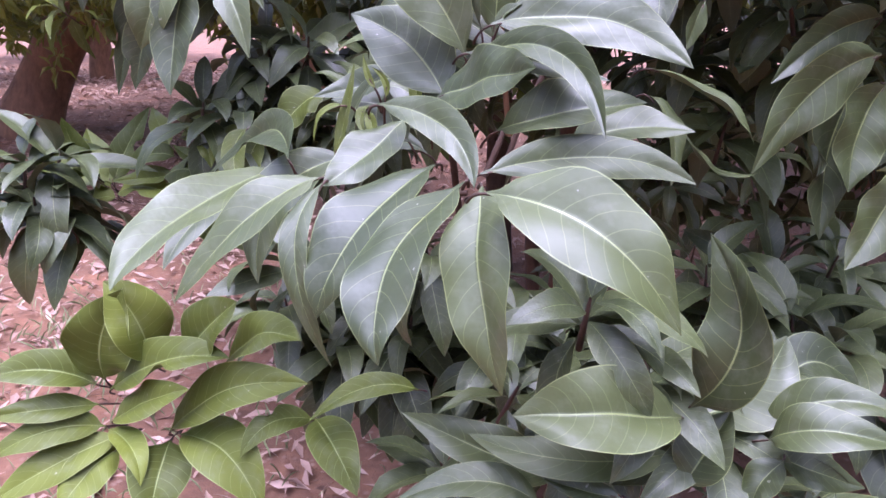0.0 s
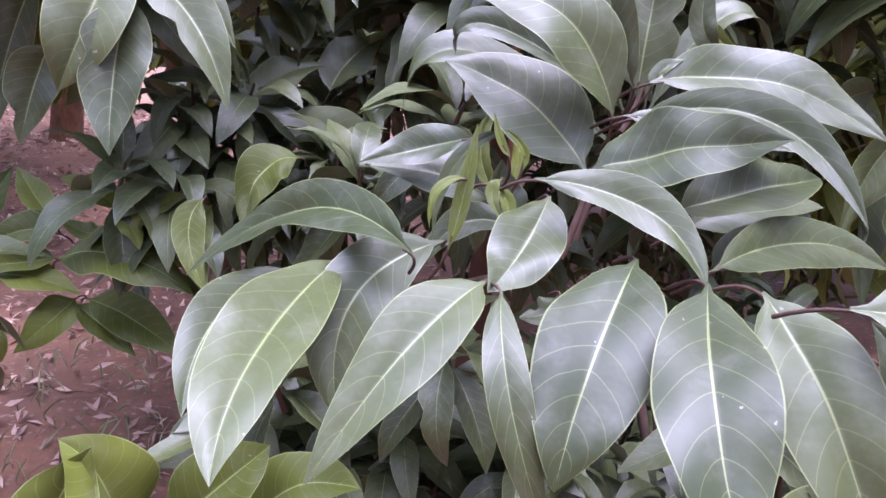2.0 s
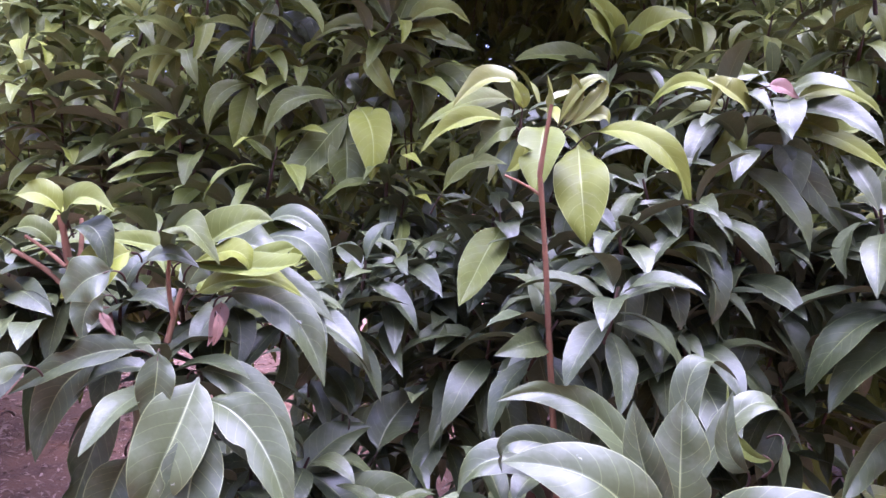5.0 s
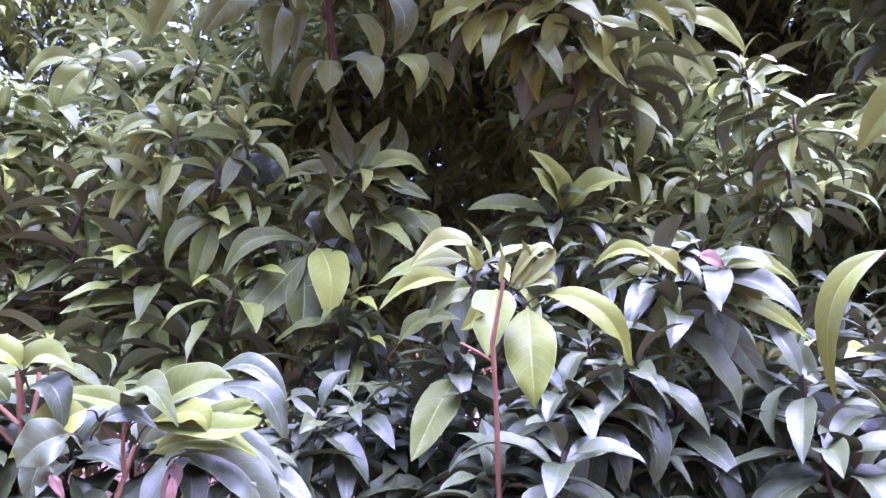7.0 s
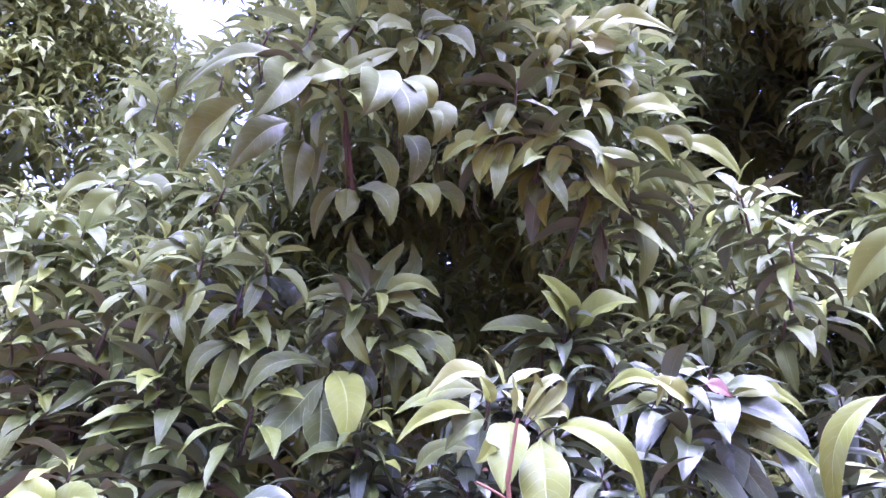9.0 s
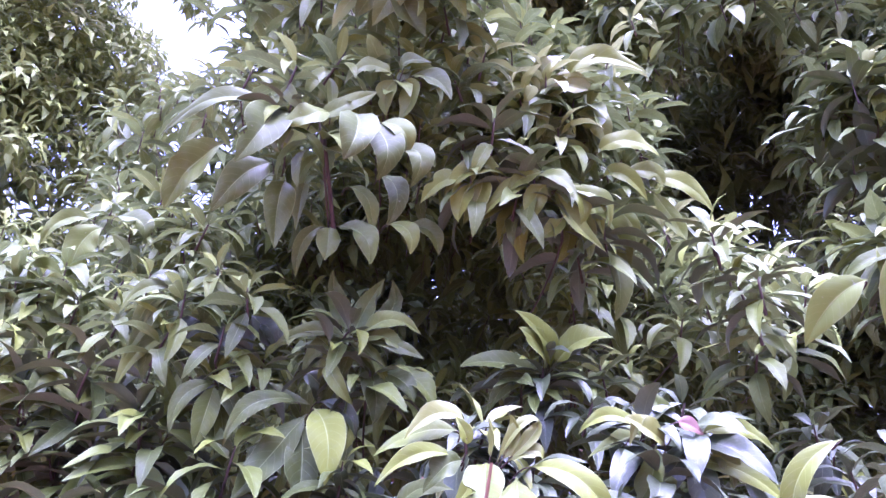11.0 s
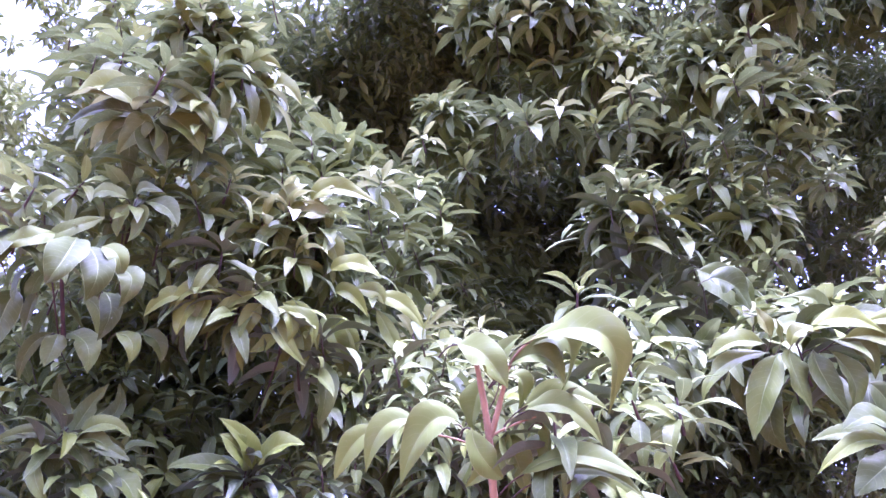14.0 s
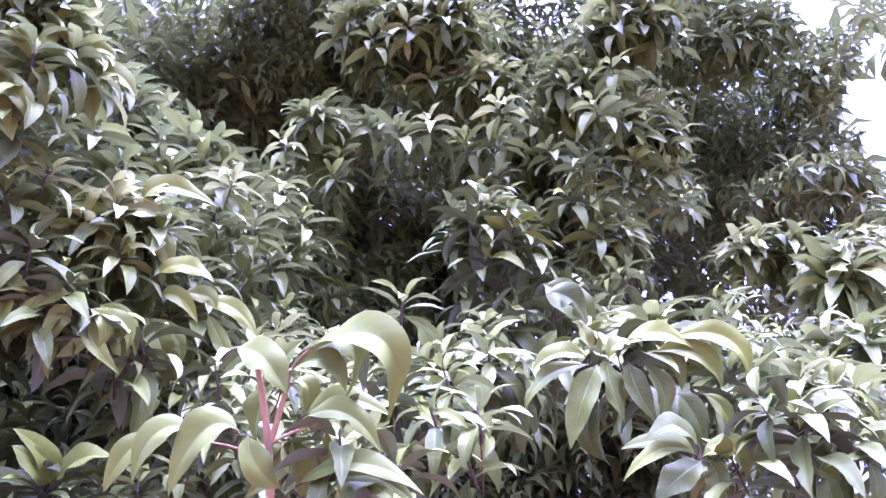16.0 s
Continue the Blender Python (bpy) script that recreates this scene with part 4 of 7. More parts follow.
shoot(mid_crown, (0.842, 1.202, 2.150), 0.127, young=True)
shoot(mid_crown, (0.928, 1.183, 2.149), 0.130)
shoot(mid_crown, (1.038, 1.218, 2.156), 0.135)
shoot(mid_crown, (0.730, 1.080, 2.130), 0.103)
shoot(mid_crown, (0.922, 1.147, 2.164), 0.128)
shoot(mid_crown, (0.576, 0.801, 1.831), 0.085, young=True)
shoot(mid_crown, (0.821, 1.103, 2.020), 0.104)
shoot(mid_crown, (0.451, 0.660, 1.711), 0.084)
shoot(mid_crown, (0.533, 0.977, 1.753), 0.109)
shoot(mid_crown, (0.470, 0.980, 1.717), 0.104)
shoot(mid_crown, (0.369, 0.823, 1.744), 0.091)
shoot(mid_crown, (0.458, 0.613, 1.639), 0.072)
shoot(mid_crown, (0.620, 0.781, 1.773), 0.094)
shoot(mid_crown, (0.493, 1.072, 2.249), 0.108)
shoot(mid_crown, (0.240, 0.868, 2.075), 0.082)
shoot(mid_crown, (0.192, 0.849, 2.087), 0.079)
shoot(mid_crown, (0.358, 0.940, 2.151), 0.093)
shoot(mid_crown, (0.404, 0.865, 2.046), 0.088)
shoot(mid_crown, (0.733, 1.197, 2.357), 0.114)
shoot(mid_crown, (0.846, 1.232, 2.433), 0.123)
shoot(back_tree, (1.034, 1.450, 2.911), 0.135)
shoot(back_tree, (1.101, 1.380, 2.922), 0.135, young=True)
shoot(back_tree, (1.167, 1.309, 2.836), 0.135)
shoot(back_tree, (1.235, 1.214, 2.808), 0.135)
shoot(back_tree, (1.374, 1.199, 2.887), 0.135, young=True)
shoot(back_tree, (0.857, 1.075, 2.323), 0.113)
shoot(back_tree, (1.160, 1.367, 2.619), 0.135)
shoot(back_tree, (1.268, 1.267, 2.607), 0.135)
shoot(back_tree, (1.350, 1.226, 2.572), 0.135)
shoot(back_tree, (1.255, 1.350, 3.325), 0.135)
shoot(back_tree, (1.345, 1.255, 3.361), 0.135, young=True)
shoot(back_tree, (1.442, 1.169, 3.382), 0.135)
shoot(back_tree, (1.242, 1.561, 3.513), 0.135)
shoot(back_tree, (1.179, 1.908, 3.550), 0.135)
shoot(back_tree, (1.374, 1.437, 3.344), 0.135)
shoot(back_tree, (1.507, 1.324, 3.248), 0.135, young=True)
shoot(back_tree, (1.625, 1.191, 3.245), 0.135)
shoot(back_tree, (1.750, 1.165, 3.207), 0.135)
shoot(back_tree, (1.692, 1.305, 3.455), 0.135)
shoot(back_tree, (2.101, 1.264, 3.623), 0.135)
shoot(back_tree, (1.548, 1.034, 2.937), 0.135, young=True)
shoot(back_tree, (1.824, 1.078, 3.046), 0.135)
shoot(back_tree, (1.891, 0.853, 3.345), 0.135)
shoot(back_tree, (1.976, 0.754, 3.348), 0.135)
shoot(back_tree, (2.270, 0.747, 3.556), 0.135)
shoot(back_tree, (2.543, 0.785, 3.652), 0.135)
shoot(back_tree, (1.906, 0.940, 3.245), 0.135)
shoot(back_tree, (1.857, 0.750, 3.080), 0.135)
shoot(back_tree, (1.777, 0.802, 2.896), 0.135)
shoot(back_tree, (1.947, 0.800, 2.926), 0.135)
shoot(back_tree, (2.183, 0.804, 3.068), 0.135, young=True)
shoot(back_tree, (2.280, 0.784, 2.990), 0.135, young=True)
shoot(back_tree, (2.061, 0.857, 2.808), 0.135)
shoot(back_tree, (2.198, 0.829, 2.797), 0.135)
shoot(back_tree, (2.304, 0.869, 2.705), 0.135)
shoot(back_tree, (1.839, 0.928, 2.758), 0.135)
shoot(back_tree, (1.815, 1.046, 2.865), 0.135)
shoot(back_tree, (1.786, 0.985, 2.628), 0.135)
shoot(back_tree, (1.902, 0.953, 2.630), 0.135)
shoot(back_tree, (2.089, 0.938, 2.763), 0.135)
shoot(back_tree, (1.635, 1.128, 2.886), 0.135)
shoot(back_tree, (1.666, 1.065, 2.765), 0.135)
shoot(back_tree, (1.529, 1.197, 2.856), 0.135)
shoot(back_tree, (1.212, 1.310, 2.719), 0.135)
shoot(back_tree, (1.148, 1.415, 2.775), 0.135)
shoot(back_tree, (0.982, 1.425, 2.734), 0.127)
shoot(back_tree, (1.294, 1.206, 2.693), 0.135)
shoot(back_tree, (1.465, 1.230, 2.729), 0.135)
shoot(back_tree, (1.407, 1.417, 3.175), 0.135)
shoot(back_tree, (1.182, 1.394, 3.124), 0.135)
shoot(back_tree, (1.720, 1.186, 3.537), 0.135)
shoot(back_tree, (1.897, 1.088, 3.568), 0.135)
shoot(back_tree, (1.991, 1.099, 3.255), 0.135)
shoot(back_tree, (1.266, 0.899, 2.379), 0.135)
shoot(back_tree, (1.219, 0.902, 2.311), 0.135)
shoot(back_tree, (1.296, 0.834, 2.286), 0.135, young=True)
shoot(back_tree, (1.387, 0.862, 2.258), 0.135)
shoot(back_tree, (1.260, 0.894, 2.201), 0.135)
shoot(back_tree, (1.472, 0.882, 2.221), 0.135)
shoot(back_tree, (1.268, 0.974, 2.153), 0.135)
shoot(back_tree, (1.302, 0.874, 2.060), 0.135)
shoot(back_tree, (1.422, 0.822, 2.085), 0.135)
shoot(back_tree, (1.234, 0.873, 2.015), 0.124)
shoot(back_tree, (1.897, 0.949, 2.513), 0.135)
shoot(back_tree, (2.070, 0.958, 2.503), 0.135)
shoot(back_tree, (2.165, 0.933, 2.474), 0.135)
shoot(back_tree, (1.840, 0.883, 2.300), 0.135)
shoot(back_tree, (2.196, 0.926, 2.389), 0.135)
shoot(back_tree, (1.598, 0.852, 2.279), 0.135)
shoot(back_tree, (1.502, 0.821, 2.136), 0.135)
shoot(right_shrub, (1.131, 0.533, 1.831), 0.130, young=True)
shoot(right_shrub, (1.396, 0.590, 1.939), 0.135)
shoot(right_shrub, (1.388, 0.507, 1.896), 0.134)
shoot(right_shrub, (0.984, 0.381, 1.737), 0.134)
shoot(right_shrub, (1.079, 0.332, 1.720), 0.135, leaves=11)
shoot(right_shrub, (1.275, 0.351, 1.757), 0.134)
shoot(right_shrub, (1.382, 0.362, 1.801), 0.132)
shoot(right_shrub, (1.081, 0.553, 1.805), 0.116)
shoot(right_shrub, (1.246, 1.036, 1.979), 0.135)
shoot(right_shrub, (1.259, 0.909, 1.943), 0.135)
shoot(right_shrub, (0.861, 0.673, 1.771), 0.110)
shoot(right_shrub, (1.276, 1.013, 1.902), 0.135)
shoot(right_shrub, (1.110, 0.765, 1.775), 0.129)
shoot(right_shrub, (0.908, 0.687, 1.710), 0.131)
shoot(right_shrub, (0.524, 0.360, 1.605), 0.070)
shoot(right_shrub, (0.577, 0.389, 1.575), 0.076)
shoot(right_shrub, (0.950, 0.650, 1.666), 0.119)
shoot(right_shrub, (0.483, 0.364, 1.607), 0.070)
shoot(right_shrub, (2.511, 0.705, 2.523), 0.135, young=True)
shoot(right_shrub, (2.613, 0.631, 2.496), 0.135)
shoot(right_shrub, (2.444, 0.772, 2.484), 0.135)
shoot(right_shrub, (2.691, 0.599, 2.433), 0.135)
shoot(right_shrub, (2.752, 0.491, 2.524), 0.135)
shoot(right_shrub, (2.848, 0.408, 2.516), 0.135)
shoot(right_shrub, (2.820, 0.526, 2.368), 0.135)
shoot(right_shrub, (2.665, 0.685, 2.321), 0.135)
shoot(right_shrub, (2.125, 0.316, 2.013), 0.135)
shoot(right_shrub, (2.033, 0.401, 2.006), 0.135)
shoot(right_shrub, (2.366, 0.831, 2.441), 0.135)
shoot(right_shrub, (1.505, 0.206, 1.710), 0.135, young=True)
shoot(right_shrub, (1.504, 0.259, 1.768), 0.121)
shoot(right_shrub, (1.048, 0.176, 1.606), 0.100)
shoot(right_shrub, (1.078, 0.179, 1.564), 0.115)
shoot(right_shrub, (1.007, 0.250, 1.557), 0.130, leaves=11, young=True)
shoot(right_shrub, (0.952, 0.308, 1.571), 0.116)
shoot(right_shrub, (1.120, 0.132, 1.574), 0.092)
shoot(right_shrub, (1.016, 0.195, 1.622), 0.084)
shoot(right_shrub, (0.828, 0.456, 1.582), 0.103)
shoot(right_shrub, (0.874, 0.440, 1.543), 0.103)
shoot(right_shrub, (0.399, 0.278, 1.534), 0.070)
shoot(right_shrub, (1.078, 0.630, 1.749), 0.118)
shoot(right_shrub, (0.444, 0.262, 1.507), 0.070)
shoot(right_shrub, (0.806, 0.562, 1.575), 0.109)
shoot(right_shrub, (0.910, 0.342, 1.621), 0.103)
shoot(right_shrub, (0.874, 0.395, 1.613), 0.104)
shoot(far_right_tree, (3.345, 0.850, 3.850), 0.135)
shoot(far_right_tree, (3.374, 0.760, 3.648), 0.135)
shoot(far_right_tree, (3.448, 0.488, 3.960), 0.135)
shoot(far_right_tree, (3.580, 0.409, 3.819), 0.135)
shoot(far_right_tree, (3.286, 0.918, 4.114), 0.135)
shoot(far_right_tree, (3.461, 0.627, 3.717), 0.135)
shoot(far_right_tree, (3.604, 0.541, 3.616), 0.135)
shoot(far_right_tree, (3.309, 0.709, 4.051), 0.135)
shoot(far_right_tree, (3.515, 0.675, 3.438), 0.135)
shoot(far_right_tree, (3.248, 0.761, 3.041), 0.135, young=True)
shoot(far_right_tree, (3.367, 0.654, 3.028), 0.135, young=True)
shoot(far_right_tree, (3.513, 0.539, 2.991), 0.135, young=True)
shoot(far_right_tree, (3.851, 0.473, 3.319), 0.135)
shoot(far_right_tree, (3.138, 0.879, 3.029), 0.135)
shoot(far_right_tree, (3.139, 0.956, 3.406), 0.135)
shoot(far_right_tree, (2.980, 0.968, 3.146), 0.135)
shoot(far_right_tree, (3.589, 0.314, 3.948), 0.135)
shoot(far_right_tree, (3.626, 0.199, 3.999), 0.135)
shoot(far_right_tree, (3.327, 0.835, 3.416), 0.135)
shoot(far_right_tree, (3.427, 0.622, 3.890), 0.135)
shoot(far_right_tree, (3.245, 0.898, 3.601), 0.135)
shoot(far_right_tree, (3.209, 1.029, 3.784), 0.135)
shoot(far_right_tree, (3.135, 0.814, 3.155), 0.135)
shoot(front_row, (0.318, 0.892, 1.624), 0.119, upright=True)
shoot(front_row, (0.308, 0.846, 1.578), 0.089)
shoot(front_row, (0.383, 0.874, 1.602), 0.097)
shoot(left_bush, (-0.213, 1.211, 1.457), 0.113)
shoot(left_bush, (-0.123, 1.097, 1.450), 0.103)
shoot(left_bush, (-0.142, 1.078, 1.510), 0.102)
shoot(left_bush, (-0.240, 1.246, 1.492), 0.115)
shoot(left_bush, (-0.177, 1.073, 1.417), 0.101)
shoot(left_bush, (-0.061, 0.931, 1.375), 0.125)
shoot(left_bush, (-0.086, 1.015, 1.416), 0.116)
shoot(left_bush, (-0.039, 0.901, 1.340), 0.102)
shoot(left_bush, (-0.157, 0.849, 1.369), 0.101)
shoot(left_bush, (-0.224, 1.008, 1.410), 0.101)
shoot(front_row, (0.050, 0.935, 1.390), 0.079)
shoot(front_row, (0.080, 0.908, 1.421), 0.079)
shoot(front_row, (0.077, 0.956, 1.346), 0.081)
shoot(front_row, (0.113, 0.941, 1.366), 0.074)
shoot(front_row, (0.140, 0.850, 1.358), 0.088)
shoot(front_row, (0.132, 0.746, 1.382), 0.071)
shoot(front_row, (0.099, 0.955, 1.295), 0.088)
shoot(front_row, (0.158, 0.706, 1.341), 0.079)
shoot(front_row, (0.146, 0.584, 1.311), 0.070)
shoot(front_row, (0.253, 0.656, 1.323), 0.083)
shoot(front_row, (0.426, 0.618, 1.395), 0.090)
shoot(front_row, (0.379, 0.647, 1.342), 0.101)
shoot(front_row, (0.304, 0.640, 1.342), 0.084)
shoot(front_row, (0.474, 0.608, 1.385), 0.091)
shoot(front_row, (0.354, 0.542, 1.317), 0.089)
shoot(front_row, (0.383, 0.534, 1.292), 0.094)
shoot(front_row, (0.122, 0.625, 1.288), 0.076)
shoot(front_row, (0.228, 0.627, 1.280), 0.087)
shoot(front_row, (0.131, 0.889, 1.269), 0.103)
shoot(front_row, (0.120, 0.745, 1.272), 0.085)
shoot(front_row, (0.035, 0.971, 1.320), 0.088)
shoot(front_row, (0.028, 0.986, 1.270), 0.087)
shoot(front_row, (0.218, 0.652, 1.400), 0.070)
shoot(front_row, (0.173, 0.622, 1.355), 0.070)
shoot(front_row, (0.234, 0.613, 1.379), 0.070)
shoot(hanging, (-0.137, 0.747, 1.319), 0.070, leaves=11)
shoot(hanging, (-0.206, 0.740, 1.334), 0.070)
shoot(hanging, (-0.235, 0.741, 1.332), 0.070)
shoot(hanging, (-0.248, 0.733, 1.304), 0.070)
shoot(hanging, (-0.095, 0.724, 1.326), 0.070)
shoot(hanging, (-0.146, 0.685, 1.270), 0.070)
shoot(hanging, (-0.113, 0.708, 1.255), 0.076)
shoot(hanging, (-0.060, 0.711, 1.305), 0.070)
shoot(hanging, (-0.229, 0.724, 1.296), 0.070)
shoot(hanging, (-0.176, 0.727, 1.306), 0.070)
shoot(hanging, (-0.249, 0.743, 1.332), 0.070)
shoot(low_back, (-0.030, 0.798, 1.260), 0.070)
shoot(low_back, (0.005, 0.823, 1.205), 0.085)
shoot(low_back, (0.056, 0.811, 1.215), 0.086)
shoot(low_back, (-0.041, 0.732, 1.182), 0.070)
shoot(low_back, (0.016, 0.804, 1.164), 0.078)
shoot(low_back, (0.049, 0.807, 1.147), 0.079)
shoot(low_back, (-0.058, 0.743, 1.145), 0.070)
shoot(low_back, (0.089, 0.810, 1.278), 0.099)
shoot(low_back, (0.111, 0.780, 1.277), 0.096)
shoot(low_back, (0.135, 0.770, 1.251), 0.083)
shoot(low_back, (0.147, 0.719, 1.278), 0.077)
shoot(low_back, (0.145, 0.674, 1.301), 0.076)
shoot(low_back, (0.187, 0.650, 1.312), 0.075)
shoot(low_back, (0.197, 0.699, 1.351), 0.070)
shoot(low_back, (0.204, 0.615, 1.335), 0.070)
shoot(low_back, (0.038, 0.785, 1.315), 0.074)
shoot(low_back, (0.052, 0.781, 1.344), 0.070)
shoot(low_back, (0.012, 0.761, 1.338), 0.070)
shoot(low_back, (0.097, 0.819, 1.348), 0.070)
shoot(low_back, (0.120, 0.776, 1.342), 0.088)
shoot(low_back, (0.190, 0.640, 1.290), 0.070)
shoot(low_back, (0.304, 0.683, 1.313), 0.072)
shoot(low_back, (0.341, 0.648, 1.310), 0.075)
shoot(low_back, (0.373, 0.653, 1.344), 0.077)
shoot(low_back, (0.330, 0.670, 1.354), 0.071)
shoot(low_back, (0.228, 0.643, 1.270), 0.076)
shoot(low_back, (0.357, 0.658, 1.232), 0.078)
shoot(low_back, (-0.031, 0.747, 1.106), 0.070)
shoot(low_back, (-0.062, 0.757, 1.092), 0.070)
shoot(low_back, (-0.097, 0.689, 1.119), 0.070)
shoot(low_back, (-0.128, 0.687, 1.129), 0.070)
shoot(low_back, (0.014, 0.699, 1.135), 0.071)
shoot(low_back, (-0.007, 0.724, 1.105), 0.074)
shoot(low_back, (0.010, 0.626, 1.137), 0.070)
shoot(low_back, (-0.083, 0.753, 1.181), 0.073)
shoot(low_back, (-0.093, 0.741, 1.161), 0.072)
shoot(low_back, (0.415, 0.658, 1.290), 0.074)
shoot(low_back, (0.312, 0.676, 1.270), 0.072)
shoot(low_back, (0.100, 0.778, 1.211), 0.083)
shoot(low_back, (0.055, 0.565, 1.181), 0.070)
shoot(low_back, (0.180, 0.701, 1.264), 0.070)
shoot(low_back, (-0.013, 0.756, 1.304), 0.070)
shoot(low_back, (0.175, 0.824, 1.374), 0.083)
shoot(left_spray, (-0.252, 0.678, 1.046), 0.070)
shoot(low_under, (-0.097, 0.605, 0.973), 0.070)
shoot(low_under, (-0.027, 0.694, 0.889), 0.084)
shoot(low_under, (0.022, 0.637, 0.911), 0.073)
shoot(low_under, (0.072, 0.607, 0.913), 0.077)
shoot(low_under, (0.048, 0.615, 0.958), 0.070)
shoot(low_under, (0.002, 0.660, 0.945), 0.074)
shoot(low_under, (0.157, 0.538, 0.959), 0.070)
shoot(low_under, (0.177, 0.421, 1.022), 0.070)
shoot(low_under, (0.138, 0.532, 0.932), 0.070)
shoot(low_under, (0.174, 0.478, 0.956), 0.070)
shoot(low_under, (0.164, 0.505, 0.926), 0.070)
shoot(low_under, (-0.063, 0.646, 0.963), 0.070)
shoot(low_under, (0.103, 0.562, 0.949), 0.070)
shoot(low_under, (0.140, 0.410, 1.057), 0.070)
shoot(low_under, (-0.053, 0.592, 1.024), 0.070)
shoot(low_under, (0.053, 0.566, 1.034), 0.070)
shoot(low_under, (0.228, 0.420, 0.972), 0.070)
shoot(low_under, (0.129, 0.552, 0.990), 0.070)
shoot(right_dark, (0.415, 0.595, 0.937), 0.104)
shoot(right_dark, (0.377, 0.604, 0.956), 0.098)
shoot(right_dark, (0.444, 0.581, 0.900), 0.104)
shoot(right_dark, (0.337, 0.625, 0.947), 0.095)
shoot(right_dark, (0.313, 0.641, 0.990), 0.095)
shoot(right_dark, (0.422, 0.711, 0.969), 0.100)
shoot(right_dark, (0.491, 0.703, 0.959), 0.107)
shoot(right_dark, (0.229, 0.604, 0.927), 0.086)
shoot(right_dark, (0.165, 0.626, 0.917), 0.095)
shoot(right_dark, (0.193, 0.665, 0.944), 0.093)
shoot(right_dark, (0.339, 0.473, 0.872), 0.092)
shoot(right_dark, (0.329, 0.737, 1.187), 0.093)
shoot(right_dark, (0.371, 0.724, 1.157), 0.093)
shoot(right_dark, (0.390, 0.681, 1.188), 0.092)
shoot(right_dark, (0.349, 0.712, 1.117), 0.093)
shoot(right_dark, (0.479, 0.644, 0.936), 0.100)
shoot(right_dark, (0.034, 0.619, 0.935), 0.086)
shoot(right_dark, (0.009, 0.649, 0.955), 0.082)
shoot(right_dark, (0.045, 0.681, 0.963), 0.086)
shoot(right_dark, (-0.015, 0.622, 0.934), 0.086)
shoot(right_dark, (0.069, 0.540, 0.863), 0.084)
shoot(right_dark, (0.128, 0.580, 0.899), 0.089)
shoot(right_dark, (0.195, 0.547, 0.907), 0.084)
branch(hanging, 0.0023, 0.0016, (-0.144, 0.703, 1.276), (-0.140, 0.703, 1.293), (-0.135, 0.704, 1.314))
branch(hanging, 0.0019, 0.0015, (-0.203, 0.717, 1.330), (-0.200, 0.718, 1.345), (-0.202, 0.721, 1.364))
branch(hanging, 0.0015, 0.0011, (-0.208, 0.700, 1.329), (-0.220, 0.705, 1.341), (-0.234, 0.710, 1.350))
branch(low_back, 0.0030, 0.0020, (0.187, 0.751, 1.297), (0.191, 0.755, 1.342), (0.187, 0.764, 1.413))
branch(central, 0.0040, 0.0031, (0.213, 0.553, 0.928), (0.208, 0.569, 0.975), (0.206, 0.581, 1.013))
branch(central, 0.0022, 0.0016, (0.094, 0.512, 1.101), (0.104, 0.514, 1.123), (0.110, 0.516, 1.141))
branch(central, 0.0031, 0.0034, (0.160, 0.511, 1.041), (0.164, 0.503, 1.021), (0.164, 0.496, 0.995))
branch(central, 0.0020, 0.0016, (0.110, 0.524, 1.108), (0.122, 0.525, 1.147), (0.133, 0.523, 1.167))
branch(central, 0.0018, 0.0012, (0.117, 0.502, 1.171), (0.123, 0.501, 1.180), (0.127, 0.502, 1.195))
branch(central, 0.0017, 0.0021, (0.047, 0.561, 1.071), (0.060, 0.558, 1.079), (0.087, 0.550, 1.081))
branch(low_back, 0.0031, 0.0025, (0.090, 0.905, 1.161), (0.107, 0.899, 1.162), (0.125, 0.894, 1.164))
leaf(hanging, (-0.112, 0.656, 1.297), (-0.111, 0.654, 1.287), (-0.113, 0.654, 1.279), 0.006, 14, "dry")
leaf(hanging, (-0.184, 0.679, 1.299), (-0.180, 0.677, 1.292), (-0.176, 0.675, 1.286), 0.006, -47, "dry")
leaf(hanging, (-0.240, 0.690, 1.236), (-0.247, 0.691, 1.225), (-0.256, 0.693, 1.219), 0.006, 76, "dry")
# crown colour again on left_spray, making up for light blocked from above
leaf(left_spray, (-0.240, 0.708, 1.067), (-0.248, 0.702, 1.087), (-0.251, 0.695, 1.112), 0.021, 102, "crown")
leaf(left_spray, (-0.233, 0.688, 1.065), (-0.252, 0.684, 1.076), (-0.276, 0.682, 1.076), 0.022, 43, "crown")
leaf(left_spray, (-0.135, 0.696, 1.095), (-0.127, 0.682, 1.090), (-0.122, 0.669, 1.079), 0.014, -18, "crown")
leaf(left_spray, (-0.129, 0.692, 1.079), (-0.114, 0.678, 1.100), (-0.094, 0.663, 1.111), 0.017, -56, "crown")
leaf(left_spray, (-0.083, 0.639, 1.114), (-0.093, 0.630, 1.095), (-0.086, 0.614, 1.065), 0.018, 1, "crown")
leaf(left_spray, (-0.016, 0.749, 1.126), (-0.038, 0.744, 1.109), (-0.047, 0.732, 1.070), 0.029, 37, "crown")
leaf(left_spray, (-0.247, 0.670, 1.035), (-0.254, 0.663, 1.050), (-0.267, 0.658, 1.061), 0.021, 59, "crown")
shoot(mid_crown, (-0.034, 1.292, 2.431), 0.111)
shoot(mid_crown, (-0.008, 1.205, 2.469), 0.109)
shoot(mid_crown, (-0.093, 1.377, 2.300), 0.110)
shoot(mid_crown, (-0.022, 1.330, 2.250), 0.108)
shoot(mid_crown, (-0.109, 1.375, 2.207), 0.107)
shoot(mid_crown, (0.007, 1.019, 2.350), 0.105)
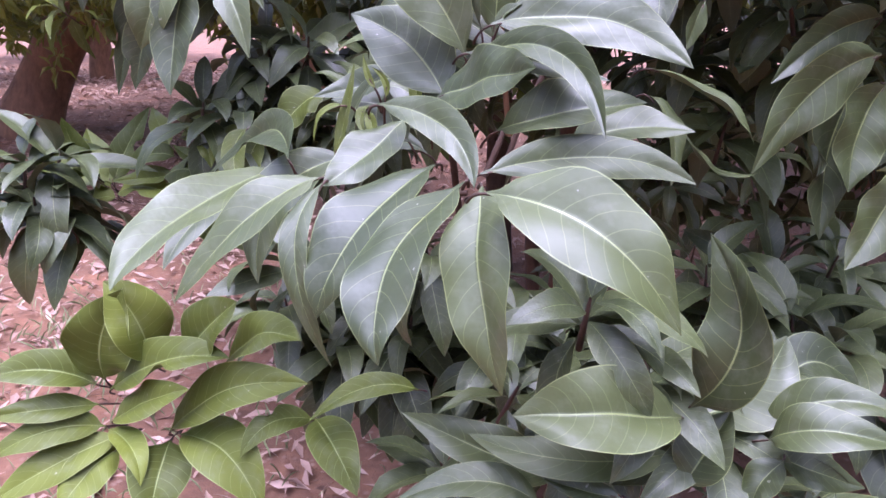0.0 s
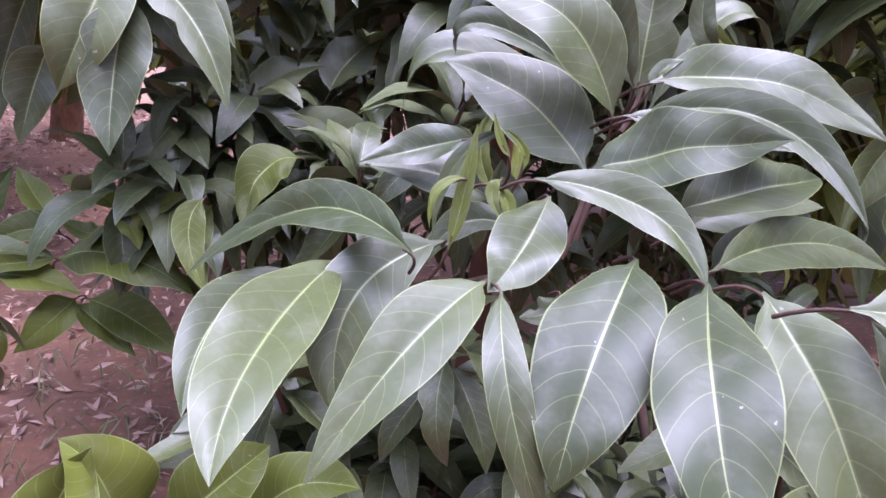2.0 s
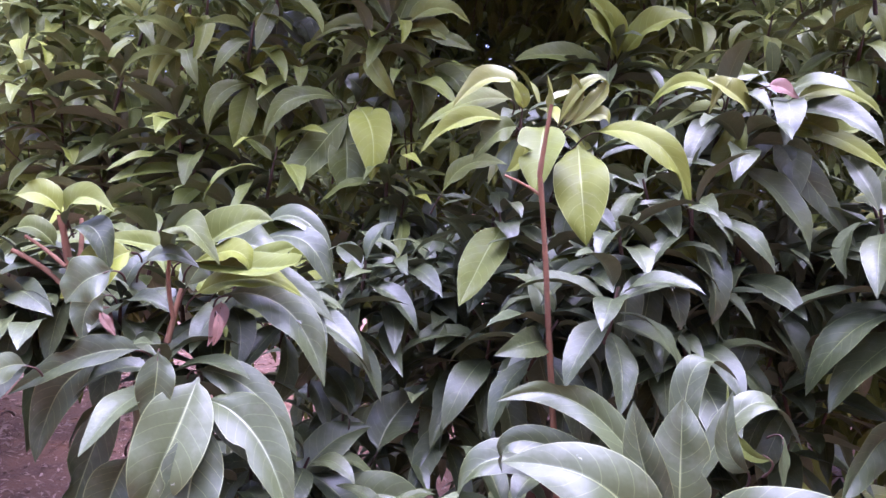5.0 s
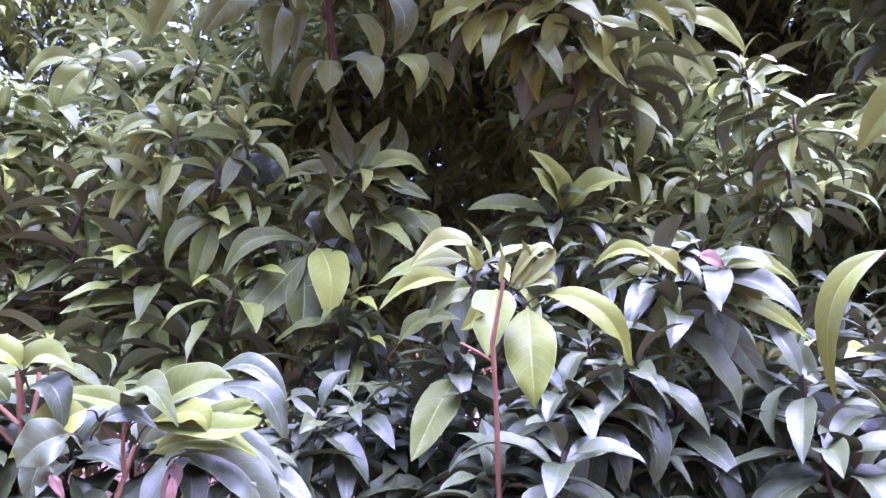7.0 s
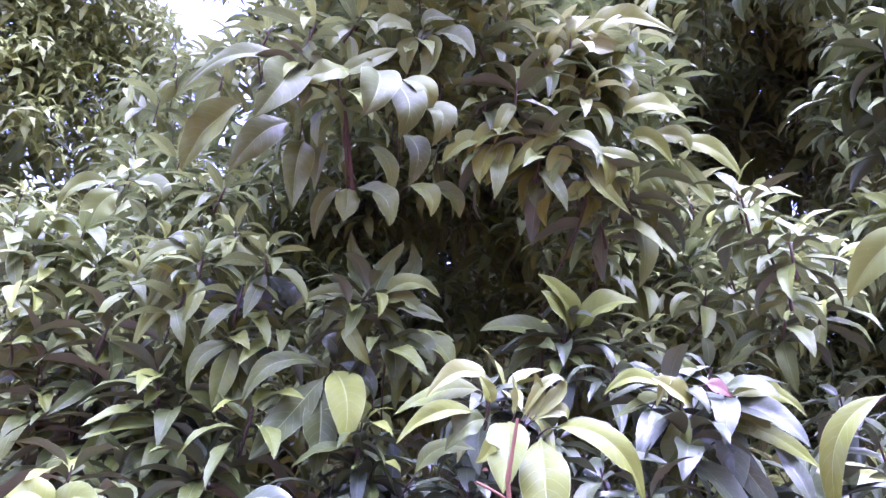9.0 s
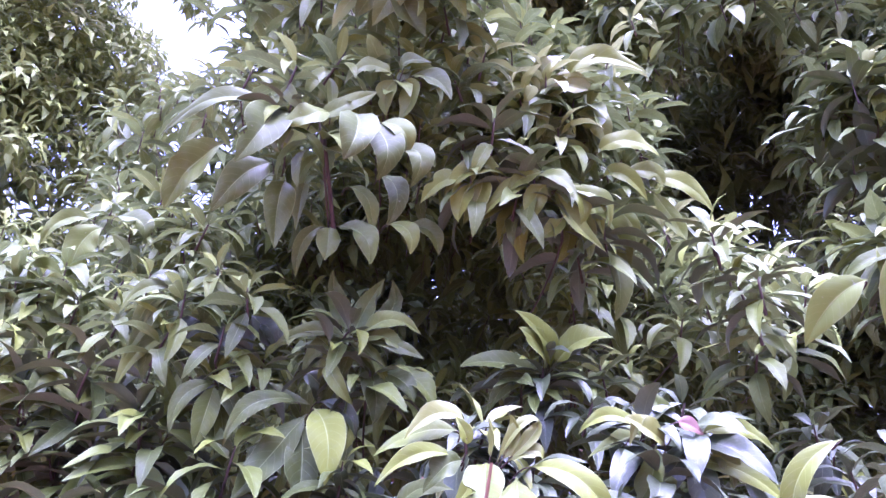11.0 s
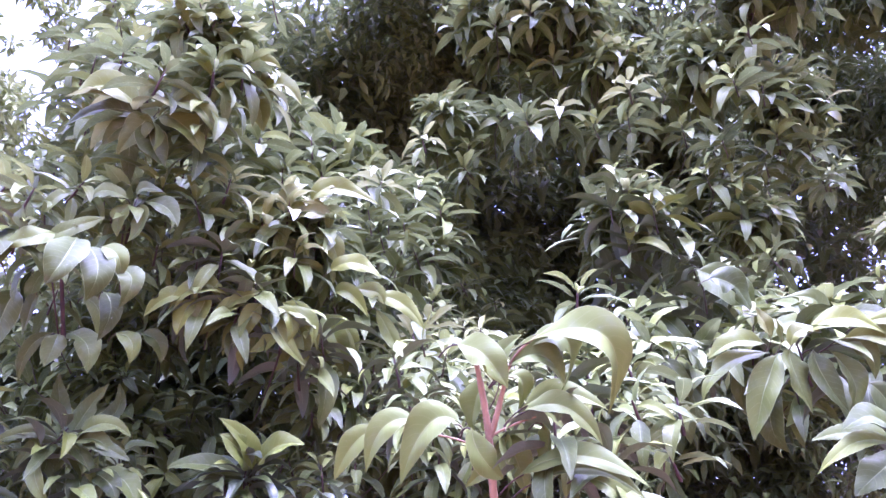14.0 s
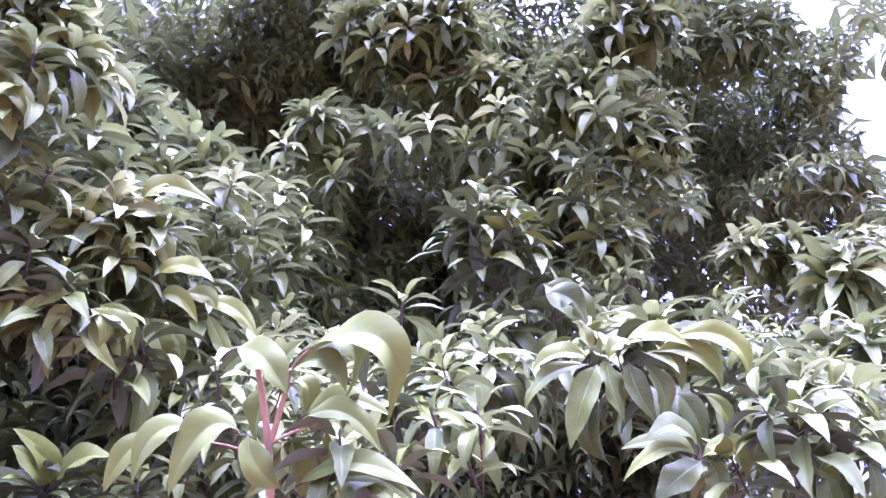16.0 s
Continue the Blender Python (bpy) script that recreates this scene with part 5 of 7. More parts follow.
shoot(mid_crown, (0.044, 0.876, 2.272), 0.095)
shoot(mid_crown, (-0.047, 1.427, 2.410), 0.105)
shoot(mid_crown, (0.036, 1.275, 2.338), 0.122)
shoot(mid_crown, (0.071, 0.803, 2.109), 0.111, young=True)
shoot(mid_crown, (0.099, 0.730, 2.128), 0.082)
shoot(mid_crown, (0.164, 0.729, 2.178), 0.086)
shoot(mid_crown, (0.242, 0.788, 2.239), 0.086)
shoot(mid_crown, (0.036, 1.008, 2.261), 0.113)
shoot(mid_crown, (0.157, 0.789, 2.078), 0.095)
shoot(mid_crown, (0.030, 1.175, 2.175), 0.121)
shoot(mid_crown, (-0.231, 1.964, 2.428), 0.135)
shoot(mid_crown, (0.105, 0.837, 1.957), 0.092)
shoot(mid_crown, (0.062, 0.912, 2.116), 0.092)
shoot(mid_crown, (0.118, 0.856, 2.044), 0.097)
shoot(left_spray, (-0.247, 0.675, 1.089), 0.078)
shoot(left_spray, (-0.265, 0.653, 1.055), 0.077)
shoot(left_spray, (-0.277, 0.671, 1.085), 0.070)
leaf(central, (0.171, 0.480, 1.215), (0.153, 0.486, 1.224), (0.151, 0.490, 1.253), 0.008, 81, "crown")
leaf(central, (0.059, 0.520, 1.132), (0.050, 0.531, 1.157), (0.060, 0.534, 1.180), 0.010, 17, "crown")
leaf(central, (0.064, 0.528, 1.134), (0.074, 0.530, 1.155), (0.071, 0.536, 1.173), 0.008, -8, "crown")
branch(near_shoot, 0.0044, 0.0036, (0.50, 0.44, 1.12), (0.395, 0.36, 1.36), (0.367, 0.326, 1.458))
branch(near_shoot, 0.0036, 0.003, (0.367, 0.326, 1.458), (0.354, 0.310, 1.498), (0.346, 0.300, 1.522))
branch(near_shoot, 0.003, 0.0024, (0.346, 0.300, 1.522), (0.336, 0.291, 1.549), (0.324, 0.282, 1.576))
branch(near_shoot, 0.0026, 0.0019, (0.347, 0.299, 1.522), (0.347, 0.284, 1.544), (0.345, 0.270, 1.566))
branch(near_shoot, 0.0012, 0.0009, (0.345, 0.270, 1.566), (0.344, 0.258, 1.586), (0.363, 0.233, 1.596))
branch(near_shoot, 0.001, 0.0007, (0.334, 0.314, 1.518), (0.318, 0.323, 1.525), (0.304, 0.334, 1.527))
branch(near_shoot, 0.0012, 0.0008, (0.347, 0.299, 1.522), (0.359, 0.282, 1.531), (0.372, 0.269, 1.534))
leaf(near_shoot, (0.350, 0.251, 1.588), (0.377, 0.186, 1.580), (0.408, 0.223, 1.531), 0.034, -80, "pale")
leaf(near_shoot, (0.354, 0.261, 1.588), (0.377, 0.227, 1.588), (0.389, 0.254, 1.554), 0.028, -88, "pale")
leaf(near_shoot, (0.307, 0.286, 1.592), (0.322, 0.269, 1.580), (0.338, 0.263, 1.556), 0.029, -64, "pale")
leaf(near_shoot, (0.343, 0.277, 1.560), (0.338, 0.270, 1.579), (0.347, 0.253, 1.594), 0.022, -100, "pale")
leaf(near_shoot, (0.344, 0.268, 1.571), (0.359, 0.242, 1.578), (0.376, 0.237, 1.556), 0.027, -64, "pale")
leaf(near_shoot, (0.362, 0.275, 1.538), (0.382, 0.245, 1.539), (0.406, 0.234, 1.511), 0.022, -60, "pale")
leaf(near_shoot, (0.368, 0.281, 1.544), (0.390, 0.255, 1.553), (0.419, 0.238, 1.540), 0.021, -64, "pale")
leaf(near_shoot, (0.297, 0.334, 1.536), (0.272, 0.345, 1.533), (0.265, 0.362, 1.501), 0.023, 76, "pale")
leaf(near_shoot, (0.326, 0.311, 1.532), (0.299, 0.319, 1.532), (0.288, 0.344, 1.490), 0.031, 76, "pale")
leaf(near_shoot, (0.327, 0.298, 1.527), (0.333, 0.295, 1.504), (0.355, 0.299, 1.490), 0.024, -92, "pale")
leaf(near_shoot, (0.372, 0.299, 1.491), (0.392, 0.243, 1.501), (0.429, 0.213, 1.476), 0.022, -56, "pale")
leaf(near_shoot, (0.379, 0.297, 1.484), (0.398, 0.245, 1.492), (0.428, 0.219, 1.469), 0.019, -56, "pale")
leaf(near_shoot, (0.383, 0.275, 1.532), (0.392, 0.279, 1.515), (0.390, 0.294, 1.496), 0.024, 100, "pale")
leaf(near_shoot, (0.363, 0.311, 1.528), (0.381, 0.310, 1.507), (0.392, 0.316, 1.484), 0.028, -100, "pale")
leaf(near_shoot, (0.369, 0.305, 1.530), (0.369, 0.316, 1.513), (0.354, 0.345, 1.490), 0.024, 92, "pale")
leaf(near_shoot, (0.412, 0.264, 1.489), (0.430, 0.244, 1.474), (0.445, 0.237, 1.448), 0.021, -64, "pale")
leaf(near_shoot, (0.281, 0.378, 1.537), (0.268, 0.397, 1.526), (0.263, 0.419, 1.502), 0.023, 92, "pale")
leaf(near_shoot, (0.346, 0.298, 1.568), (0.342, 0.313, 1.552), (0.347, 0.323, 1.532), 0.025, 100, "pale")
leaf(near_shoot, (0.358, 0.285, 1.571), (0.369, 0.279, 1.566), (0.372, 0.289, 1.548), 0.017, -100, "pale")
leaf(mid_crown, (-0.048, 0.838, 1.870), (-0.064, 0.809, 1.824), (-0.091, 0.813, 1.774), 0.048, 56, "crown")
leaf(mid_crown, (-0.045, 0.857, 1.879), (-0.116, 0.869, 1.885), (-0.174, 0.943, 1.858), 0.029, 72, "crown")
leaf(mid_crown, (0.011, 0.809, 1.860), (-0.017, 0.797, 1.842), (-0.044, 0.808, 1.828), 0.030, 72, "crown")
leaf(mid_crown, (-0.004, 0.821, 1.853), (0.029, 0.795, 1.867), (0.060, 0.781, 1.883), 0.025, -80, "crown")
leaf(mid_crown, (0.035, 0.777, 1.845), (0.026, 0.733, 1.795), (0.013, 0.735, 1.760), 0.043, 20, "crown")
leaf(mid_crown, (0.047, 0.787, 1.840), (0.066, 0.748, 1.797), (0.061, 0.761, 1.756), 0.039, -36, "crown")
leaf(mid_crown, (0.066, 0.776, 1.839), (0.086, 0.750, 1.819), (0.094, 0.759, 1.794), 0.026, -64, "crown")
leaf(mid_crown, (0.087, 0.791, 1.813), (0.108, 0.751, 1.792), (0.102, 0.763, 1.755), 0.031, -40, "crown")
leaf(mid_crown, (0.083, 0.818, 1.792), (0.095, 0.791, 1.758), (0.088, 0.803, 1.720), 0.027, -28, "crown")
leaf(mid_crown, (-0.037, 0.906, 1.828), (-0.072, 0.902, 1.802), (-0.103, 0.920, 1.755), 0.043, 84, "crown")
leaf(mid_crown, (-0.018, 0.906, 1.808), (-0.027, 0.897, 1.764), (-0.028, 0.891, 1.707), 0.036, 32, "crown")
leaf(mid_crown, (0.007, 0.904, 1.809), (0.004, 0.907, 1.782), (0.002, 0.915, 1.746), 0.029, 100, "crown")
leaf(mid_crown, (-0.095, 0.954, 1.871), (-0.132, 0.991, 1.844), (-0.156, 1.020, 1.793), 0.052, 100, "crown")
leaf(mid_crown, (0.046, 0.922, 1.759), (0.042, 0.902, 1.729), (0.037, 0.894, 1.702), 0.029, 8, "crown")
leaf(mid_crown, (0.056, 0.916, 1.758), (0.080, 0.877, 1.735), (0.088, 0.869, 1.694), 0.036, -40, "crown")
leaf(mid_crown, (0.039, 0.926, 1.759), (0.014, 0.929, 1.733), (0.011, 0.941, 1.691), 0.019, 100, "crown")
leaf(mid_crown, (0.114, 0.883, 1.757), (0.135, 0.855, 1.740), (0.138, 0.856, 1.711), 0.025, -48, "crown")
leaf(mid_crown, (0.147, 0.886, 1.764), (0.171, 0.867, 1.749), (0.181, 0.865, 1.720), 0.025, -64, "crown")
leaf(mid_crown, (0.065, 0.896, 1.809), (0.088, 0.882, 1.786), (0.096, 0.888, 1.743), 0.023, -76, "crown")
leaf(mid_crown, (-0.006, 0.916, 1.846), (-0.014, 0.937, 1.817), (0.001, 0.948, 1.781), 0.033, -100, "crown")
branch(mid_crown, 0.0035, 0.0022, (0.054, 0.921, 1.747), (0.041, 0.901, 1.797), (0.023, 0.876, 1.861))
leaf(mid_crown, (0.082, 0.928, 1.608), (0.035, 0.939, 1.619), (-0.004, 0.963, 1.602), 0.022, 60, "crown")
leaf(mid_crown, (0.081, 0.930, 1.605), (0.045, 0.940, 1.599), (0.032, 0.956, 1.564), 0.021, 76, "crown")
leaf(mid_crown, (0.083, 0.930, 1.604), (0.062, 0.936, 1.591), (0.050, 0.949, 1.562), 0.018, 84, "crown")
leaf(mid_crown, (0.086, 0.929, 1.602), (0.082, 0.930, 1.586), (0.077, 0.936, 1.566), 0.018, 100, "crown")
leaf(mid_crown, (0.091, 0.925, 1.603), (0.111, 0.911, 1.582), (0.128, 0.907, 1.549), 0.020, -60, "crown")
leaf(mid_crown, (0.092, 0.923, 1.606), (0.116, 0.900, 1.610), (0.142, 0.889, 1.591), 0.026, -56, "crown")
leaf(mid_crown, (0.092, 0.921, 1.609), (0.122, 0.892, 1.630), (0.158, 0.880, 1.614), 0.024, -60, "crown")
leaf(mid_crown, (0.089, 0.932, 1.617), (0.102, 0.931, 1.650), (0.121, 0.912, 1.688), 0.027, -96, "crown")
leaf(mid_crown, (0.084, 0.932, 1.621), (0.069, 0.946, 1.658), (0.059, 0.940, 1.702), 0.025, 72, "crown")
leaf(mid_crown, (0.101, 0.941, 1.633), (0.141, 0.932, 1.655), (0.139, 0.924, 1.694), 0.024, -84, "crown")
leaf(mid_crown, (0.090, 0.940, 1.578), (0.081, 0.935, 1.550), (0.085, 0.923, 1.521), 0.024, 8, "crown")
leaf(mid_crown, (0.102, 0.933, 1.578), (0.112, 0.908, 1.543), (0.110, 0.905, 1.505), 0.032, -24, "crown")
leaf(mid_crown, (0.122, 0.927, 1.569), (0.143, 0.896, 1.555), (0.155, 0.890, 1.531), 0.029, -44, "crown")
leaf(mid_crown, (0.127, 0.934, 1.573), (0.166, 0.896, 1.555), (0.179, 0.885, 1.514), 0.029, -48, "crown")
leaf(mid_crown, (0.100, 0.917, 1.609), (0.129, 0.894, 1.599), (0.161, 0.877, 1.581), 0.021, -56, "crown")
leaf(mid_crown, (0.078, 0.964, 1.593), (0.074, 0.966, 1.570), (0.059, 0.986, 1.528), 0.025, 100, "crown")
leaf(front_row, (0.318, 0.831, 1.570), (0.299, 0.810, 1.604), (0.260, 0.805, 1.631), 0.030, 100, "fresh")
leaf(front_row, (0.315, 0.833, 1.570), (0.291, 0.809, 1.592), (0.263, 0.803, 1.609), 0.036, 88, "fresh")
leaf(front_row, (0.327, 0.836, 1.573), (0.333, 0.832, 1.598), (0.321, 0.826, 1.622), 0.028, 100, "crown")
leaf(front_row, (0.322, 0.826, 1.573), (0.337, 0.792, 1.597), (0.364, 0.763, 1.598), 0.038, -68, "fresh")
leaf(front_row, (0.313, 0.838, 1.562), (0.255, 0.855, 1.579), (0.215, 0.874, 1.574), 0.028, 60, "crown")
leaf(front_row, (0.312, 0.842, 1.556), (0.274, 0.852, 1.555), (0.251, 0.873, 1.522), 0.027, 64, "crown")
leaf(front_row, (0.316, 0.842, 1.551), (0.306, 0.846, 1.530), (0.288, 0.860, 1.502), 0.026, 76, "fresh")
leaf(front_row, (0.328, 0.832, 1.558), (0.344, 0.820, 1.547), (0.353, 0.818, 1.529), 0.023, -64, "fresh")
leaf(front_row, (0.326, 0.836, 1.552), (0.335, 0.832, 1.523), (0.328, 0.839, 1.495), 0.032, -100, "crown")
branch(front_row, 0.0022, 0.0016, (0.105, 0.609, 1.284), (0.097, 0.595, 1.343), (0.089, 0.586, 1.386))
branch(front_row, 0.0018, 0.0012, (0.089, 0.586, 1.386), (0.090, 0.580, 1.406), (0.092, 0.573, 1.430))
branch(front_row, 0.0011, 0.0008, (0.091, 0.590, 1.373), (0.081, 0.591, 1.380), (0.068, 0.596, 1.386))
leaf(front_row, (0.159, 0.653, 1.425), (0.144, 0.625, 1.385), (0.141, 0.616, 1.345), 0.038, -4, "fresh")
leaf(front_row, (0.128, 0.651, 1.437), (0.114, 0.631, 1.412), (0.104, 0.621, 1.382), 0.033, 8, "crown")
leaf(front_row, (0.168, 0.646, 1.434), (0.197, 0.604, 1.418), (0.219, 0.597, 1.371), 0.023, -60, "fresh")
leaf(front_row, (0.105, 0.671, 1.445), (0.069, 0.677, 1.444), (0.041, 0.689, 1.421), 0.017, 60, "fresh")
leaf(front_row, (0.113, 0.668, 1.440), (0.096, 0.671, 1.434), (0.081, 0.677, 1.416), 0.023, 60, "crown")
leaf(front_row, (0.120, 0.691, 1.469), (0.085, 0.706, 1.467), (0.055, 0.735, 1.450), 0.024, 60, "crown")
leaf(front_row, (0.121, 0.677, 1.476), (0.096, 0.686, 1.483), (0.073, 0.701, 1.463), 0.020, 60, "young")
leaf(front_row, (0.136, 0.658, 1.441), (0.138, 0.653, 1.461), (0.134, 0.652, 1.476), 0.016, -100, "young")
leaf(front_row, (0.145, 0.654, 1.439), (0.155, 0.646, 1.461), (0.152, 0.644, 1.476), 0.012, -100, "young")
leaf(front_row, (0.150, 0.652, 1.439), (0.170, 0.638, 1.460), (0.175, 0.634, 1.470), 0.014, -68, "young")
leaf(front_row, (0.150, 0.653, 1.438), (0.170, 0.639, 1.448), (0.177, 0.636, 1.440), 0.014, -60, "young")
leaf(front_row, (0.142, 0.656, 1.439), (0.160, 0.639, 1.472), (0.176, 0.633, 1.469), 0.010, -68, "young")
leaf(front_row, (0.116, 0.663, 1.453), (0.114, 0.662, 1.463), (0.107, 0.663, 1.475), 0.012, 100, "fresh")
leaf(front_row, (0.121, 0.666, 1.434), (0.117, 0.667, 1.415), (0.107, 0.669, 1.405), 0.013, 60, "fresh")
leaf(front_row, (0.189, 0.685, 1.344), (0.215, 0.637, 1.356), (0.243, 0.612, 1.320), 0.026, -52, "fresh")
leaf(front_row, (0.194, 0.684, 1.340), (0.211, 0.658, 1.328), (0.215, 0.642, 1.300), 0.033, -44, "crown")
leaf(front_row, (0.123, 0.719, 1.367), (0.097, 0.705, 1.336), (0.072, 0.692, 1.301), 0.032, 28, "crown")
leaf(front_row, (0.178, 0.691, 1.342), (0.156, 0.683, 1.322), (0.140, 0.674, 1.300), 0.025, 28, "crown")
leaf(front_row, (0.072, 0.733, 1.394), (0.090, 0.718, 1.418), (0.118, 0.706, 1.418), 0.019, -60, "crown")
leaf(front_row, (0.315, 0.622, 1.428), (0.287, 0.626, 1.408), (0.279, 0.630, 1.366), 0.027, 48, "crown")
leaf(front_row, (0.295, 0.624, 1.454), (0.284, 0.627, 1.418), (0.266, 0.630, 1.400), 0.023, 48, "crown")
leaf(front_row, (0.323, 0.619, 1.428), (0.337, 0.601, 1.398), (0.367, 0.586, 1.344), 0.024, -76)
leaf(front_row, (0.326, 0.615, 1.439), (0.360, 0.589, 1.429), (0.396, 0.571, 1.397), 0.020, -64, "fresh")
leaf(front_row, (0.333, 0.605, 1.463), (0.361, 0.584, 1.468), (0.386, 0.572, 1.447), 0.017, -64, "fresh")
leaf(front_row, (0.288, 0.634, 1.470), (0.257, 0.643, 1.483), (0.240, 0.666, 1.469), 0.015, 60, "fresh")
leaf(front_row, (0.336, 0.626, 1.424), (0.346, 0.620, 1.389), (0.340, 0.622, 1.354), 0.019, -84)
leaf(front_row, (0.335, 0.609, 1.444), (0.352, 0.597, 1.439), (0.355, 0.596, 1.417), 0.021, -76, "crown")
leaf(front_row, (0.323, 0.630, 1.470), (0.325, 0.646, 1.488), (0.323, 0.652, 1.508), 0.023, 36, "crown")
leaf(front_row, (0.312, 0.647, 1.464), (0.287, 0.658, 1.464), (0.257, 0.676, 1.448), 0.018, 56, "crown")
leaf(front_row, (0.303, 0.620, 1.454), (0.280, 0.615, 1.467), (0.263, 0.620, 1.477), 0.022, 76, "young")
leaf(front_row, (0.355, 0.621, 1.452), (0.385, 0.611, 1.442), (0.399, 0.605, 1.442), 0.017, -60, "crown")
leaf(front_row, (0.312, 0.686, 1.370), (0.295, 0.688, 1.349), (0.281, 0.690, 1.324), 0.028, 44)
leaf(front_row, (0.324, 0.674, 1.354), (0.354, 0.641, 1.344), (0.360, 0.641, 1.295), 0.026, -68)
leaf(front_row, (0.375, 0.656, 1.339), (0.397, 0.622, 1.345), (0.410, 0.614, 1.315), 0.024, -56)
leaf(front_row, (0.513, 0.592, 1.392), (0.467, 0.611, 1.397), (0.423, 0.633, 1.385), 0.024, 52, "young")
leaf(low_back, (0.034, 0.934, 1.514), (-0.008, 0.934, 1.462), (-0.043, 0.939, 1.419), 0.038, 64, "crown")
leaf(low_back, (0.029, 0.939, 1.505), (0.029, 0.920, 1.453), (0.024, 0.915, 1.401), 0.038, 0, "crown")
leaf(low_back, (0.042, 0.929, 1.520), (0.050, 0.891, 1.483), (0.047, 0.884, 1.433), 0.041, -20, "fresh")
leaf(low_back, (0.023, 0.935, 1.528), (-0.032, 0.927, 1.522), (-0.059, 0.941, 1.475), 0.024, 64, "crown")
leaf(low_back, (-0.070, 0.991, 1.552), (-0.078, 0.983, 1.515), (-0.086, 0.985, 1.480), 0.028, 56, "crown")
leaf(low_back, (-0.069, 0.990, 1.555), (-0.105, 0.988, 1.537), (-0.115, 0.993, 1.495), 0.023, 72, "crown")
leaf(low_back, (-0.065, 0.989, 1.552), (-0.050, 0.977, 1.531), (-0.039, 0.970, 1.501), 0.020, -52, "crown")
leaf(low_back, (0.049, 0.934, 1.530), (0.078, 0.915, 1.515), (0.090, 0.917, 1.489), 0.019, -64)
leaf(low_back, (0.096, 1.007, 1.402), (0.120, 0.990, 1.387), (0.127, 0.984, 1.356), 0.027, -52)
leaf(low_back, (0.091, 1.011, 1.398), (0.069, 1.015, 1.377), (0.067, 1.013, 1.349), 0.024, 64)
leaf(low_back, (0.115, 0.976, 1.442), (0.114, 0.973, 1.414), (0.109, 0.972, 1.387), 0.020, 32, "crown")
leaf(low_back, (0.102, 0.982, 1.442), (0.087, 0.981, 1.428), (0.091, 0.973, 1.411), 0.019, 28, "crown")
branch(hanging, 0.003, 0.0022, (-0.202, 0.720, 1.282), (-0.206, 0.709, 1.328), (-0.212, 0.701, 1.364))
branch(hanging, 0.0022, 0.0016, (-0.210, 0.714, 1.316), (-0.225, 0.716, 1.332), (-0.244, 0.722, 1.341))
branch(hanging, 0.0016, 0.0012, (-0.140, 0.690, 1.294), (-0.145, 0.685, 1.320), (-0.142, 0.679, 1.336))
leaf(hanging, (-0.211, 0.701, 1.365), (-0.226, 0.703, 1.379), (-0.242, 0.711, 1.375), 0.020, 48, "fresh")
leaf(hanging, (-0.209, 0.703, 1.355), (-0.200, 0.693, 1.375), (-0.180, 0.687, 1.367), 0.021, -60, "crown")
leaf(hanging, (-0.206, 0.703, 1.351), (-0.189, 0.687, 1.354), (-0.180, 0.686, 1.324), 0.020, -40)
leaf(hanging, (-0.167, 0.689, 1.339), (-0.185, 0.691, 1.328), (-0.208, 0.698, 1.310), 0.029, 64, "fresh")
leaf(hanging, (-0.142, 0.679, 1.335), (-0.135, 0.659, 1.355), (-0.113, 0.645, 1.331), 0.025, -40, "crown")
leaf(hanging, (-0.146, 0.703, 1.337), (-0.160, 0.706, 1.346), (-0.196, 0.721, 1.350), 0.017, 48, "crown")
leaf(hanging, (-0.124, 0.693, 1.338), (-0.103, 0.678, 1.356), (-0.079, 0.667, 1.360), 0.031, -60, "crown")
leaf(hanging, (-0.128, 0.674, 1.330), (-0.100, 0.656, 1.338), (-0.092, 0.653, 1.325), 0.019, -48, "fresh")
leaf(hanging, (-0.135, 0.677, 1.332), (-0.078, 0.647, 1.325), (-0.060, 0.632, 1.331), 0.021, -48, "crown")
leaf(hanging, (-0.078, 0.800, 1.366), (-0.045, 0.761, 1.374), (-0.019, 0.749, 1.337), 0.020, -44)
leaf(hanging, (-0.077, 0.781, 1.354), (-0.042, 0.743, 1.352), (-0.021, 0.736, 1.308), 0.025, -44)
leaf(hanging, (-0.113, 0.707, 1.310), (-0.081, 0.687, 1.334), (-0.063, 0.676, 1.342), 0.022, -60, "crown")
leaf(hanging, (-0.126, 0.680, 1.309), (-0.091, 0.661, 1.320), (-0.061, 0.651, 1.309), 0.024, -48, "fresh")
leaf(hanging, (-0.217, 0.721, 1.343), (-0.233, 0.723, 1.358), (-0.247, 0.731, 1.354), 0.017, 48, "crown")
leaf(right_shrub, (0.909, 0.368, 1.697), (0.887, 0.388, 1.645), (0.875, 0.412, 1.583), 0.040, 76, "crown")
leaf(right_shrub, (0.919, 0.384, 1.660), (0.906, 0.403, 1.610), (0.920, 0.396, 1.568), 0.041, 100, "crown")
leaf(right_shrub, (0.921, 0.356, 1.700), (0.917, 0.357, 1.666), (0.934, 0.356, 1.614), 0.046, -100, "crown")
leaf(right_shrub, (0.943, 0.337, 1.698), (0.949, 0.335, 1.656), (0.968, 0.326, 1.613), 0.034, -100, "crown")
leaf(right_shrub, (0.959, 0.324, 1.697), (0.979, 0.312, 1.654), (0.974, 0.322, 1.616), 0.033, -100, "crown")
leaf(right_shrub, (0.963, 0.315, 1.703), (0.986, 0.287, 1.692), (0.996, 0.291, 1.654), 0.028, -92, "crown")
leaf(right_shrub, (0.968, 0.307, 1.709), (1.008, 0.258, 1.697), (1.033, 0.250, 1.652), 0.035, -76, "fresh")
